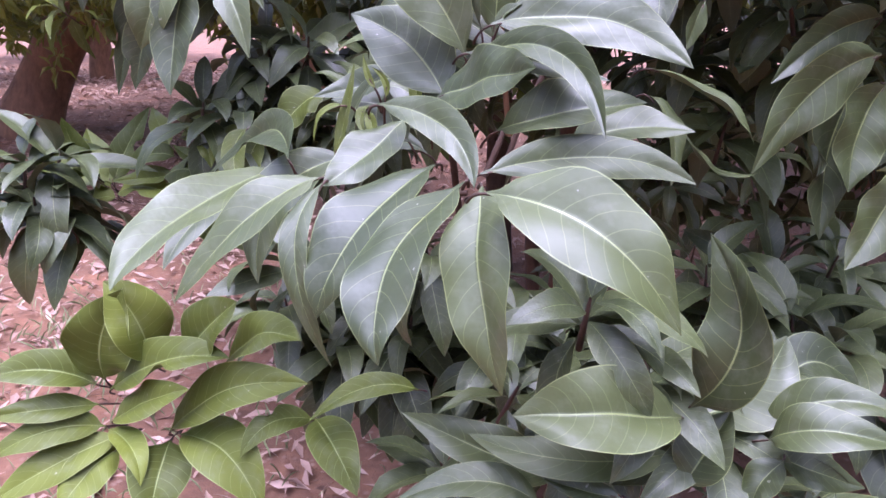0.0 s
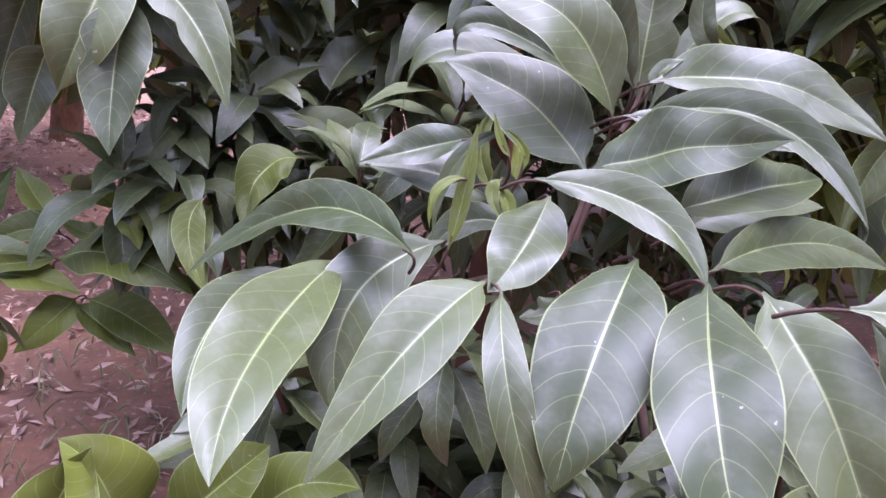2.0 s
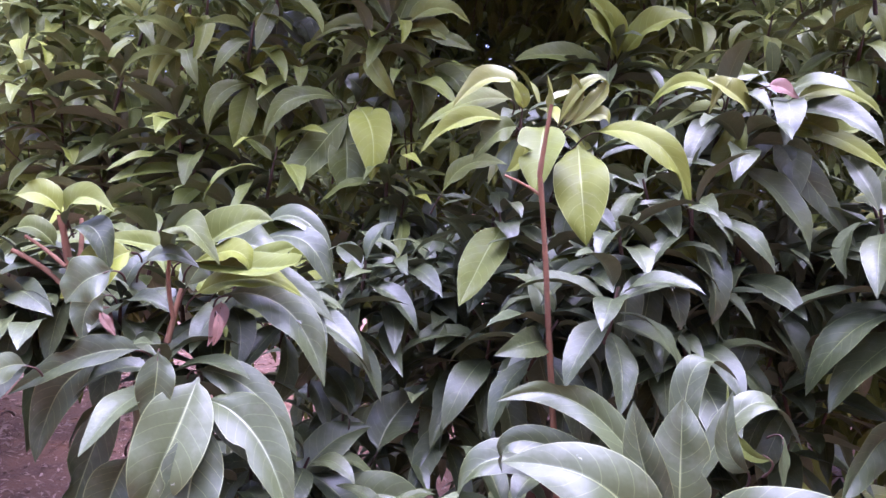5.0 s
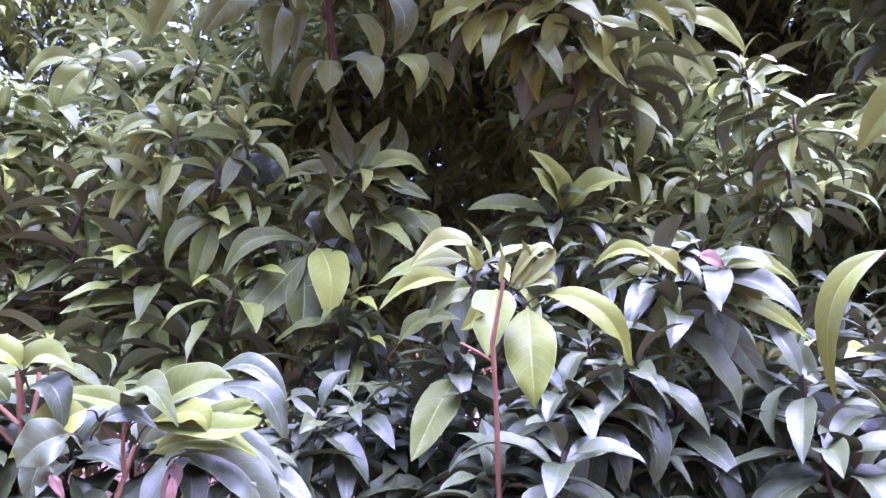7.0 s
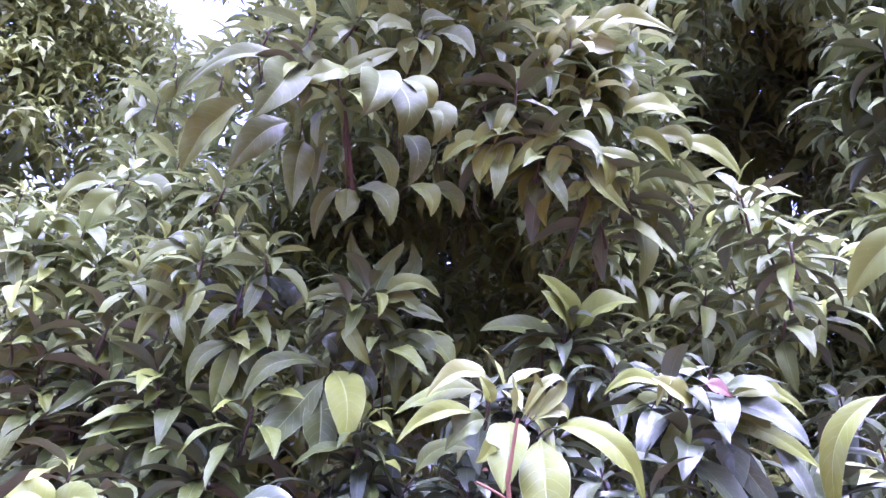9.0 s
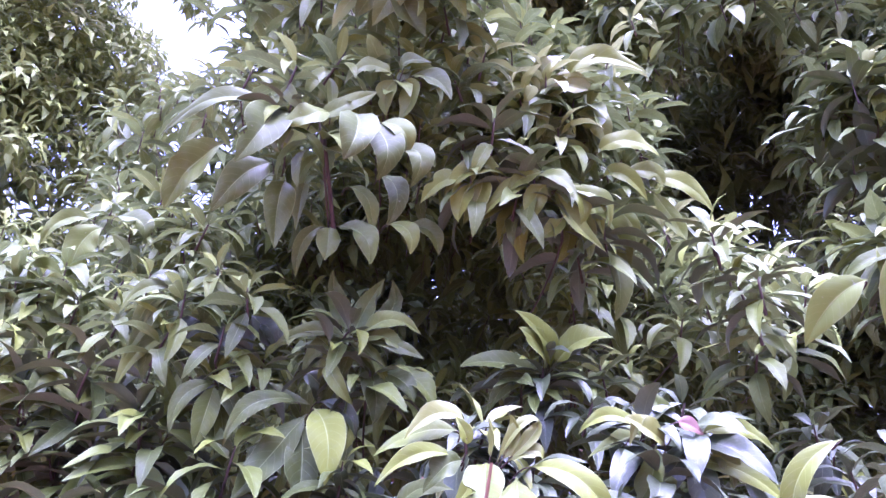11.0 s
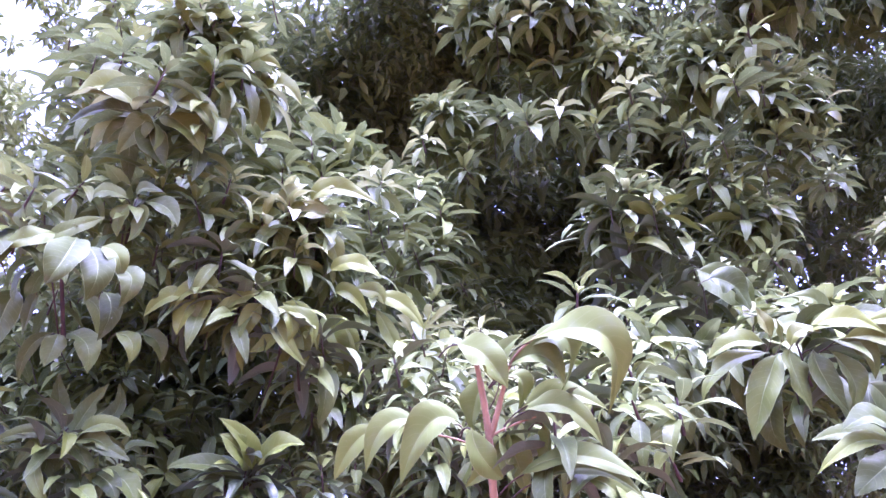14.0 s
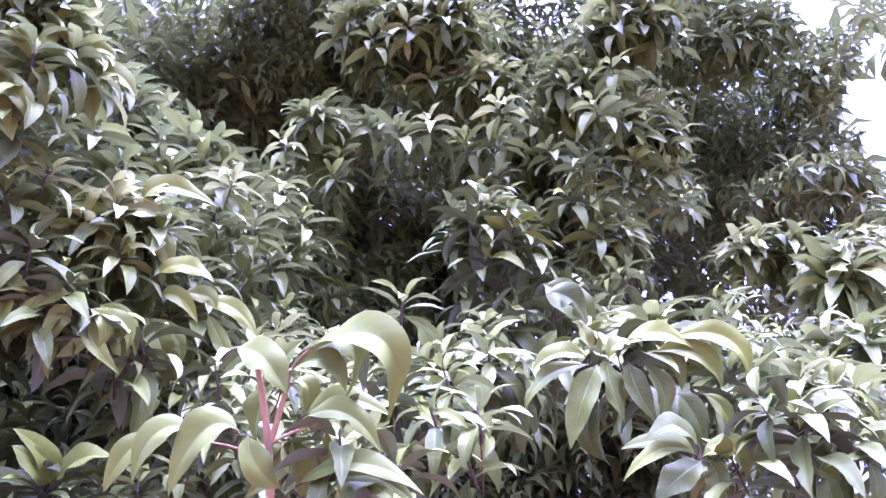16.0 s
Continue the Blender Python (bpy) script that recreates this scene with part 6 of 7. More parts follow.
leaf(right_shrub, (0.982, 0.283, 1.726), (1.030, 0.220, 1.715), (1.058, 0.218, 1.648), 0.037, -84, "fresh")
leaf(right_shrub, (1.009, 0.310, 1.653), (1.021, 0.296, 1.623), (1.035, 0.296, 1.576), 0.037, -100, "crown")
leaf(right_shrub, (1.040, 0.283, 1.650), (1.058, 0.266, 1.621), (1.063, 0.272, 1.579), 0.023, -100, "fresh")
leaf(right_shrub, (0.894, 0.373, 1.709), (0.854, 0.394, 1.713), (0.828, 0.421, 1.694), 0.032, 60, "fresh")
leaf(right_shrub, (0.900, 0.375, 1.698), (0.842, 0.413, 1.682), (0.823, 0.442, 1.637), 0.027, 60, "crown")
leaf(right_shrub, (0.898, 0.366, 1.715), (0.887, 0.364, 1.735), (0.874, 0.363, 1.755), 0.027, 100, "young")
leaf(right_shrub, (0.920, 0.354, 1.703), (0.921, 0.338, 1.722), (0.943, 0.320, 1.719), 0.025, -64, "young")
leaf(right_shrub, (0.909, 0.360, 1.708), (0.907, 0.354, 1.723), (0.900, 0.352, 1.739), 0.020, -100, "young")
leaf(right_shrub, (0.934, 0.331, 1.719), (0.957, 0.290, 1.733), (0.997, 0.262, 1.708), 0.034, -64, "fresh")
leaf(right_shrub, (0.976, 0.380, 1.725), (1.004, 0.343, 1.784), (0.963, 0.387, 1.795), 0.028, 100, "crown")
leaf(right_shrub, (0.973, 0.278, 1.555), (0.924, 0.299, 1.564), (0.888, 0.341, 1.530), 0.027, 52, "fresh")
leaf(right_shrub, (0.972, 0.272, 1.565), (0.935, 0.281, 1.592), (0.909, 0.309, 1.578), 0.039, 60, "crown")
leaf(right_shrub, (1.000, 0.293, 1.564), (0.960, 0.316, 1.582), (0.920, 0.357, 1.575), 0.029, 60, "crown")
leaf(right_shrub, (0.979, 0.276, 1.552), (0.999, 0.239, 1.560), (1.018, 0.240, 1.520), 0.034, -72, "fresh")
leaf(right_shrub, (1.045, 0.226, 1.538), (1.078, 0.179, 1.532), (1.121, 0.151, 1.492), 0.031, -64, "fresh")
leaf(right_shrub, (0.980, 0.277, 1.548), (0.951, 0.299, 1.528), (0.927, 0.323, 1.503), 0.044, 52, "crown")
leaf(right_shrub, (0.986, 0.273, 1.547), (0.993, 0.267, 1.522), (0.980, 0.284, 1.495), 0.030, 80, "crown")
leaf(right_shrub, (1.124, 0.202, 1.579), (1.079, 0.217, 1.594), (1.043, 0.254, 1.566), 0.030, 52, "crown")
leaf(right_shrub, (1.125, 0.196, 1.586), (1.109, 0.195, 1.631), (1.079, 0.219, 1.635), 0.027, 96, "fresh")
leaf(right_shrub, (1.127, 0.191, 1.591), (1.140, 0.161, 1.618), (1.178, 0.136, 1.605), 0.027, -56, "crown")
leaf(right_shrub, (1.130, 0.197, 1.579), (1.131, 0.180, 1.560), (1.155, 0.174, 1.515), 0.021, -96, "crown")
leaf(right_shrub, (1.208, 0.681, 2.021), (1.245, 0.637, 1.971), (1.294, 0.621, 1.910), 0.077, -88, "crown")
leaf(front_row, (0.310, 0.608, 1.474), (0.318, 0.602, 1.471), (0.328, 0.598, 1.463), 0.015, -64, "dry")
leaf(front_row, (0.275, 0.626, 1.470), (0.274, 0.619, 1.479), (0.268, 0.628, 1.455), 0.012, 56, "young")
leaf(front_row, (0.180, 0.680, 1.380), (0.182, 0.675, 1.370), (0.181, 0.672, 1.361), 0.006, -36, "dry")
leaf(front_row, (0.209, 0.667, 1.304), (0.219, 0.662, 1.304), (0.226, 0.659, 1.306), 0.008, -56, "dry")
leaf(front_row, (0.261, 0.407, 1.435), (0.233, 0.428, 1.405), (0.242, 0.440, 1.348), 0.015, 84, "fresh")
# fresh colour lightens these hanging leaves, which too little light reaches
leaf(mid_crown, (0.314, 0.813, 1.821), (0.303, 0.817, 1.792), (0.289, 0.824, 1.764), 0.028, 72, "fresh")
leaf(mid_crown, (0.310, 0.811, 1.829), (0.279, 0.819, 1.825), (0.260, 0.829, 1.805), 0.028, 68, "fresh")
leaf(mid_crown, (0.323, 0.813, 1.811), (0.345, 0.799, 1.790), (0.347, 0.803, 1.751), 0.020, -96, "fresh")
leaf(mid_crown, (0.329, 0.807, 1.818), (0.367, 0.783, 1.795), (0.385, 0.781, 1.745), 0.023, -88, "fresh")
leaf(mid_crown, (0.336, 0.806, 1.815), (0.365, 0.792, 1.764), (0.368, 0.793, 1.713), 0.025, -100, "fresh")
leaf(mid_crown, (0.322, 0.820, 1.793), (0.326, 0.820, 1.765), (0.305, 0.828, 1.745), 0.022, 72, "fresh")
leaf(mid_crown, (0.311, 0.825, 1.793), (0.273, 0.835, 1.776), (0.262, 0.844, 1.736), 0.026, 68, "fresh")
leaf(mid_crown, (0.291, 0.831, 1.801), (0.258, 0.838, 1.791), (0.226, 0.854, 1.763), 0.026, 68, "fresh")
leaf(mid_crown, (0.304, 0.828, 1.793), (0.287, 0.832, 1.759), (0.291, 0.835, 1.712), 0.024, 80, "fresh")
leaf(mid_crown, (0.346, 0.810, 1.793), (0.351, 0.810, 1.745), (0.335, 0.816, 1.712), 0.022, 80, "fresh")
leaf(mid_crown, (0.407, 0.825, 1.821), (0.431, 0.812, 1.772), (0.446, 0.808, 1.717), 0.039, -96, "fresh")
leaf(mid_crown, (0.414, 0.822, 1.821), (0.449, 0.803, 1.789), (0.459, 0.801, 1.750), 0.023, -92, "fresh")
leaf(mid_crown, (0.417, 0.809, 1.851), (0.440, 0.789, 1.851), (0.469, 0.782, 1.814), 0.026, -84, "fresh")
leaf(mid_crown, (0.405, 0.801, 1.885), (0.438, 0.773, 1.899), (0.479, 0.758, 1.876), 0.033, -76, "fresh")
leaf(mid_crown, (0.445, 0.794, 1.859), (0.478, 0.774, 1.856), (0.492, 0.769, 1.837), 0.028, -80, "fresh")
leaf(mid_crown, (0.476, 0.784, 1.851), (0.519, 0.756, 1.836), (0.552, 0.745, 1.795), 0.029, -84, "fresh")
leaf(mid_crown, (0.486, 0.787, 1.833), (0.511, 0.778, 1.785), (0.520, 0.771, 1.758), 0.024, -100, "fresh")
leaf(mid_crown, (0.190, 0.815, 1.805), (0.166, 0.819, 1.800), (0.144, 0.832, 1.774), 0.026, 72, "fresh")
leaf(mid_crown, (0.203, 0.811, 1.801), (0.192, 0.814, 1.777), (0.188, 0.818, 1.749), 0.027, 84, "fresh")
leaf(mid_crown, (0.195, 0.812, 1.808), (0.210, 0.793, 1.826), (0.235, 0.789, 1.798), 0.024, -76, "fresh")
leaf(mid_crown, (0.333, 0.825, 1.968), (0.361, 0.799, 1.989), (0.402, 0.783, 1.976), 0.043, -76, "young")
leaf(mid_crown, (0.330, 0.820, 1.984), (0.331, 0.809, 2.016), (0.355, 0.793, 2.034), 0.034, -92, "young")
leaf(mid_crown, (0.379, 0.813, 1.949), (0.408, 0.795, 1.934), (0.418, 0.795, 1.897), 0.036, -92, "fresh")
leaf(mid_crown, (0.332, 0.822, 1.976), (0.299, 0.831, 1.980), (0.257, 0.841, 1.993), 0.038, 80, "fresh")
leaf(mid_crown, (0.325, 0.828, 1.968), (0.301, 0.837, 1.941), (0.254, 0.855, 1.922), 0.037, 72, "fresh")
leaf(mid_crown, (0.366, 0.798, 2.001), (0.394, 0.766, 2.026), (0.464, 0.740, 2.000), 0.037, -80, "fresh")
leaf(mid_crown, (0.368, 0.794, 2.008), (0.380, 0.779, 2.031), (0.405, 0.766, 2.036), 0.030, -80, "young")
leaf(mid_crown, (0.322, 0.832, 1.962), (0.296, 0.847, 1.922), (0.248, 0.859, 1.917), 0.042, 72, "crown")
leaf(mid_crown, (0.335, 0.829, 1.955), (0.341, 0.828, 1.927), (0.376, 0.810, 1.911), 0.034, -88, "crown")
leaf(left_bush, (-0.129, 1.031, 1.681), (-0.164, 1.035, 1.683), (-0.191, 1.051, 1.651), 0.020, 72, "crown")
leaf(left_bush, (-0.132, 1.035, 1.674), (-0.162, 1.040, 1.654), (-0.167, 1.048, 1.607), 0.019, 96, "crown")
leaf(left_bush, (-0.135, 1.037, 1.671), (-0.155, 1.039, 1.642), (-0.177, 1.053, 1.593), 0.019, 92, "crown")
leaf(left_bush, (-0.116, 1.025, 1.681), (-0.090, 1.006, 1.684), (-0.058, 0.993, 1.666), 0.036, -60, "crown")
leaf(left_bush, (-0.111, 1.027, 1.671), (-0.092, 1.015, 1.662), (-0.091, 1.018, 1.638), 0.022, -60, "crown")
leaf(left_bush, (-0.102, 1.037, 1.636), (-0.108, 1.039, 1.609), (-0.098, 1.035, 1.583), 0.026, -68)
leaf(left_bush, (-0.092, 1.033, 1.636), (-0.068, 1.020, 1.614), (-0.047, 1.011, 1.588), 0.034, -56)
leaf(left_bush, (-0.112, 1.043, 1.633), (-0.146, 1.049, 1.613), (-0.152, 1.057, 1.567), 0.028, 88, "crown")
leaf(left_bush, (-0.115, 1.046, 1.629), (-0.160, 1.054, 1.605), (-0.183, 1.069, 1.552), 0.024, 84, "crown")
leaf(left_bush, (-0.036, 1.003, 1.650), (-0.040, 1.005, 1.612), (-0.040, 1.005, 1.579), 0.028, 100)
leaf(left_bush, (-0.032, 1.002, 1.650), (-0.013, 0.992, 1.628), (-0.002, 0.987, 1.605), 0.030, -64)
leaf(left_bush, (-0.125, 1.031, 1.678), (-0.139, 1.028, 1.699), (-0.159, 1.036, 1.699), 0.023, 64, "crown")
leaf(left_bush, (-0.304, 1.241, 1.580), (-0.331, 1.242, 1.592), (-0.363, 1.257, 1.579), 0.031, 60, "fresh")
leaf(left_bush, (-0.301, 1.239, 1.582), (-0.277, 1.218, 1.595), (-0.247, 1.207, 1.581), 0.034, -56, "fresh")
leaf(left_bush, (-0.303, 1.238, 1.585), (-0.303, 1.233, 1.603), (-0.302, 1.229, 1.615), 0.019, 100, "crown")
leaf(left_bush, (-0.303, 1.245, 1.569), (-0.326, 1.248, 1.566), (-0.339, 1.256, 1.542), 0.023, 76, "crown")
leaf(left_bush, (-0.299, 1.243, 1.569), (-0.280, 1.229, 1.569), (-0.265, 1.225, 1.550), 0.024, -48, "crown")
leaf(left_bush, (-0.302, 1.257, 1.538), (-0.332, 1.260, 1.545), (-0.358, 1.272, 1.529), 0.031, 60, "crown")
leaf(left_bush, (-0.291, 1.252, 1.538), (-0.259, 1.226, 1.549), (-0.231, 1.219, 1.521), 0.038, -48, "crown")
leaf(left_bush, (-0.305, 1.261, 1.531), (-0.321, 1.262, 1.522), (-0.334, 1.270, 1.495), 0.025, 84, "crown")
branch(left_bush, 0.0022, 0.0016, (-0.321, 1.484, 1.543), (-0.327, 1.469, 1.589), (-0.331, 1.458, 1.620))
leaf(left_bush, (-0.268, 1.349, 1.893), (-0.313, 1.357, 1.888), (-0.340, 1.374, 1.845), 0.031, 84, "crown")
leaf(left_bush, (-0.248, 1.346, 1.879), (-0.278, 1.351, 1.846), (-0.286, 1.361, 1.782), 0.048, 100, "crown")
leaf(left_bush, (-0.230, 1.331, 1.898), (-0.188, 1.307, 1.885), (-0.179, 1.307, 1.854), 0.038, -56, "crown")
leaf(left_bush, (-0.235, 1.344, 1.870), (-0.208, 1.337, 1.840), (-0.238, 1.346, 1.833), 0.022, 100, "crown")
shoot(left_bush, (-0.356, 1.508, 1.868), 0.090)
shoot(left_bush, (-0.385, 1.548, 1.800), 0.096)
shoot(left_bush, (-0.302, 1.500, 1.830), 0.085)
shoot(left_bush, (-0.297, 1.539, 1.730), 0.096)
shoot(left_bush, (-0.374, 1.576, 1.720), 0.096)
shoot(left_bush, (-0.244, 1.522, 2.005), 0.092)
shoot(left_bush, (-0.170, 1.404, 1.930), 0.085)
shoot(left_bush, (-0.105, 1.325, 1.913), 0.077)
shoot(left_bush, (-0.414, 1.536, 1.860), 0.085)
shoot(left_bush, (-0.224, 1.495, 1.760), 0.090)
leaf(mid_crown, (0.079, 0.785, 2.082), (0.027, 0.793, 2.110), (-0.012, 0.821, 2.088), 0.050, 80, "fresh")
leaf(mid_crown, (0.089, 0.790, 2.063), (0.040, 0.799, 2.076), (-0.012, 0.835, 2.047), 0.036, 84, "crown")
leaf(mid_crown, (0.098, 0.780, 2.071), (0.083, 0.786, 2.049), (0.064, 0.806, 2.009), 0.040, 100, "crown")
leaf(mid_crown, (0.104, 0.773, 2.078), (0.146, 0.732, 2.082), (0.184, 0.726, 2.032), 0.044, -76, "fresh")
leaf(mid_crown, (0.105, 0.776, 2.071), (0.139, 0.751, 2.052), (0.169, 0.744, 2.009), 0.049, -76, "fresh")
leaf(mid_crown, (0.096, 0.785, 2.063), (0.104, 0.785, 2.025), (0.126, 0.778, 1.989), 0.043, -84, "crown")
leaf(mid_crown, (0.087, 0.786, 2.071), (0.060, 0.801, 2.050), (0.043, 0.815, 2.023), 0.031, 96, "crown")
leaf(mid_crown, (0.260, 0.789, 2.185), (0.283, 0.760, 2.198), (0.319, 0.751, 2.163), 0.039, -80, "fresh")
leaf(mid_crown, (0.241, 0.799, 2.187), (0.258, 0.788, 2.161), (0.271, 0.792, 2.116), 0.041, -96, "fresh")
leaf(mid_crown, (0.228, 0.798, 2.204), (0.197, 0.801, 2.230), (0.169, 0.808, 2.248), 0.039, 88, "crown")
leaf(mid_crown, (0.242, 0.785, 2.212), (0.252, 0.764, 2.236), (0.277, 0.753, 2.226), 0.027, -92, "fresh")
leaf(mid_crown, (0.094, 0.799, 1.924), (0.083, 0.805, 1.906), (0.085, 0.811, 1.878), 0.027, 100, "crown")
leaf(mid_crown, (0.105, 0.793, 1.924), (0.113, 0.790, 1.897), (0.101, 0.803, 1.868), 0.031, 100, "crown")
leaf(mid_crown, (0.111, 0.788, 1.927), (0.137, 0.769, 1.917), (0.155, 0.764, 1.891), 0.031, -68, "crown")
leaf(mid_crown, (0.089, 0.798, 1.931), (0.055, 0.806, 1.939), (0.034, 0.824, 1.918), 0.027, 80, "crown")
leaf(mid_crown, (0.100, 0.792, 1.931), (0.103, 0.781, 1.945), (0.128, 0.768, 1.940), 0.022, -80, "crown")
# lightened with the fresh colour, as the upper foliage shades this whorl
leaf(mid_crown, (0.284, 0.762, 1.810), (0.259, 0.772, 1.801), (0.242, 0.785, 1.782), 0.022, 76, "fresh")
leaf(mid_crown, (0.291, 0.766, 1.795), (0.276, 0.774, 1.774), (0.273, 0.781, 1.745), 0.028, 96, "fresh")
leaf(mid_crown, (0.309, 0.758, 1.791), (0.329, 0.744, 1.770), (0.329, 0.752, 1.736), 0.021, -92, "fresh")
leaf(mid_crown, (0.317, 0.755, 1.787), (0.350, 0.732, 1.770), (0.359, 0.735, 1.735), 0.023, -76, "fresh")
leaf(mid_crown, (0.303, 0.763, 1.788), (0.319, 0.756, 1.746), (0.352, 0.742, 1.704), 0.024, -80, "fresh")
leaf(mid_crown, (0.317, 0.773, 1.755), (0.308, 0.779, 1.741), (0.289, 0.790, 1.729), 0.023, 76, "fresh")
leaf(mid_crown, (0.274, 0.776, 1.796), (0.244, 0.786, 1.786), (0.219, 0.807, 1.755), 0.024, 76, "fresh")
leaf(mid_crown, (0.244, 0.787, 1.807), (0.201, 0.797, 1.815), (0.173, 0.821, 1.786), 0.029, 72, "fresh")
leaf(mid_crown, (0.217, 0.802, 1.807), (0.212, 0.805, 1.781), (0.198, 0.819, 1.748), 0.029, 100, "fresh")
leaf(hanging, (-0.109, 0.680, 1.304), (-0.110, 0.674, 1.293), (-0.116, 0.671, 1.278), 0.011, 32, "dry")
leaf(hanging, (-0.188, 0.706, 1.302), (-0.184, 0.701, 1.297), (-0.179, 0.697, 1.288), 0.009, -32, "dry")
shoot(front_row, (0.518, 0.689, 1.360), 0.074)
shoot(front_row, (0.672, 0.711, 1.441), 0.083)
shoot(front_row, (0.394, 0.644, 1.314), 0.069)
shoot(front_row, (0.447, 0.585, 1.321), 0.066)
shoot(front_row, (0.717, 0.785, 1.511), 0.085)
shoot(front_row, (0.460, 0.545, 1.360), 0.064)
shoot(front_row, (0.579, 0.581, 1.449), 0.074)
# these low leaves are lightened with the crown colour, as if open to the sky
leaf(left_spray, (-0.247, 0.766, 1.041), (-0.264, 0.784, 1.064), (-0.278, 0.802, 1.087), 0.027, 20, "crown")
leaf(left_spray, (-0.244, 0.765, 1.043), (-0.231, 0.775, 1.075), (-0.209, 0.783, 1.111), 0.027, -52, "crown")
leaf(left_spray, (-0.248, 0.766, 1.037), (-0.270, 0.771, 1.050), (-0.296, 0.775, 1.042), 0.027, 40, "crown")
leaf(left_spray, (-0.244, 0.764, 1.027), (-0.262, 0.763, 1.027), (-0.295, 0.768, 1.018), 0.022, 40, "crown")
leaf(left_spray, (-0.241, 0.764, 1.032), (-0.207, 0.747, 1.042), (-0.166, 0.728, 1.032), 0.032, -36, "crown")
leaf(left_spray, (-0.251, 0.766, 1.024), (-0.270, 0.763, 1.014), (-0.297, 0.764, 1.004), 0.027, 44, "crown")
leaf(left_spray, (-0.177, 0.748, 1.071), (-0.195, 0.748, 1.074), (-0.222, 0.752, 1.065), 0.024, 44, "crown")
leaf(left_spray, (-0.180, 0.746, 1.053), (-0.200, 0.746, 1.051), (-0.239, 0.753, 1.046), 0.019, 44, "crown")
leaf(left_spray, (-0.181, 0.750, 1.082), (-0.192, 0.765, 1.095), (-0.203, 0.781, 1.111), 0.019, 20, "crown")
leaf(left_spray, (-0.170, 0.747, 1.089), (-0.158, 0.754, 1.092), (-0.149, 0.753, 1.104), 0.014, -48, "crown")
leaf(left_spray, (-0.168, 0.740, 1.024), (-0.183, 0.733, 1.011), (-0.206, 0.731, 0.991), 0.029, 44, "crown")
leaf(left_spray, (-0.160, 0.737, 1.024), (-0.130, 0.716, 1.013), (-0.099, 0.694, 0.992), 0.031, -32, "crown")
leaf(left_spray, (-0.168, 0.739, 1.020), (-0.151, 0.724, 1.007), (-0.131, 0.708, 0.990), 0.019, -28, "crown")
leaf(left_spray, (-0.255, 0.765, 1.002), (-0.270, 0.760, 0.993), (-0.285, 0.756, 0.975), 0.024, 48, "crown")
leaf(left_spray, (-0.235, 0.758, 1.002), (-0.226, 0.746, 0.989), (-0.233, 0.740, 0.970), 0.022, 4, "crown")
leaf(left_spray, (-0.129, 0.734, 1.084), (-0.108, 0.726, 1.095), (-0.091, 0.719, 1.094), 0.023, -44, "crown")
leaf(left_spray, (-0.137, 0.737, 1.089), (-0.153, 0.743, 1.105), (-0.170, 0.749, 1.110), 0.020, 40, "crown")
leaf(left_spray, (-0.121, 0.732, 1.093), (-0.110, 0.741, 1.108), (-0.097, 0.749, 1.124), 0.019, -36, "crown")
leaf(left_spray, (-0.146, 0.738, 1.076), (-0.158, 0.740, 1.072), (-0.174, 0.744, 1.081), 0.015, 40, "crown")
leaf(left_spray, (-0.125, 0.731, 1.071), (-0.113, 0.721, 1.060), (-0.098, 0.710, 1.053), 0.018, -32, "crown")
leaf(left_spray, (-0.172, 0.703, 1.063), (-0.135, 0.683, 1.070), (-0.093, 0.660, 1.049), 0.043, -36, "crown")
leaf(left_spray, (-0.075, 0.677, 1.103), (-0.089, 0.667, 1.083), (-0.083, 0.651, 1.051), 0.022, 8, "crown")
leaf(left_spray, (-0.020, 0.663, 1.137), (-0.046, 0.660, 1.127), (-0.058, 0.651, 1.096), 0.030, 40, "crown")
leaf(hanging, (-0.023, 0.737, 1.135), (0.012, 0.721, 1.152), (0.055, 0.699, 1.131), 0.032, -48)
leaf(hanging, (-0.048, 0.748, 1.160), (-0.020, 0.753, 1.188), (0.011, 0.754, 1.198), 0.031, -48)
leaf(hanging, (0.019, 0.750, 1.179), (0.037, 0.768, 1.202), (0.066, 0.772, 1.226), 0.035, -36)
leaf(hanging, (-0.005, 0.750, 1.207), (-0.007, 0.775, 1.236), (-0.020, 0.792, 1.266), 0.032, 24)
leaf(hanging, (-0.001, 0.729, 1.122), (0.023, 0.711, 1.112), (0.044, 0.694, 1.089), 0.031, -40)
leaf(hanging, (-0.058, 0.749, 1.144), (-0.091, 0.772, 1.161), (-0.115, 0.782, 1.180), 0.024, 44)
leaf(hanging, (-0.050, 0.757, 1.145), (-0.012, 0.746, 1.148), (0.024, 0.736, 1.162), 0.022, -48)
leaf(hanging, (-0.067, 0.750, 1.122), (-0.085, 0.748, 1.109), (-0.111, 0.751, 1.106), 0.021, 48)
leaf(left_bush, (-0.088, 1.034, 1.645), (-0.106, 1.037, 1.629), (-0.105, 1.048, 1.584), 0.035, 100)
leaf(left_bush, (-0.083, 1.033, 1.642), (-0.064, 1.022, 1.618), (-0.049, 1.017, 1.593), 0.033, -52)
leaf(left_bush, (-0.033, 1.005, 1.641), (-0.039, 1.011, 1.608), (-0.043, 1.015, 1.582), 0.033, 100)
leaf(left_bush, (-0.022, 0.999, 1.640), (-0.002, 0.987, 1.622), (-0.000, 0.989, 1.600), 0.027, -60)
leaf(left_bush, (-0.059, 1.056, 1.575), (-0.076, 1.061, 1.552), (-0.080, 1.071, 1.513), 0.036, 100)
leaf(left_bush, (-0.051, 1.050, 1.578), (-0.032, 1.038, 1.552), (-0.020, 1.036, 1.520), 0.037, -56)
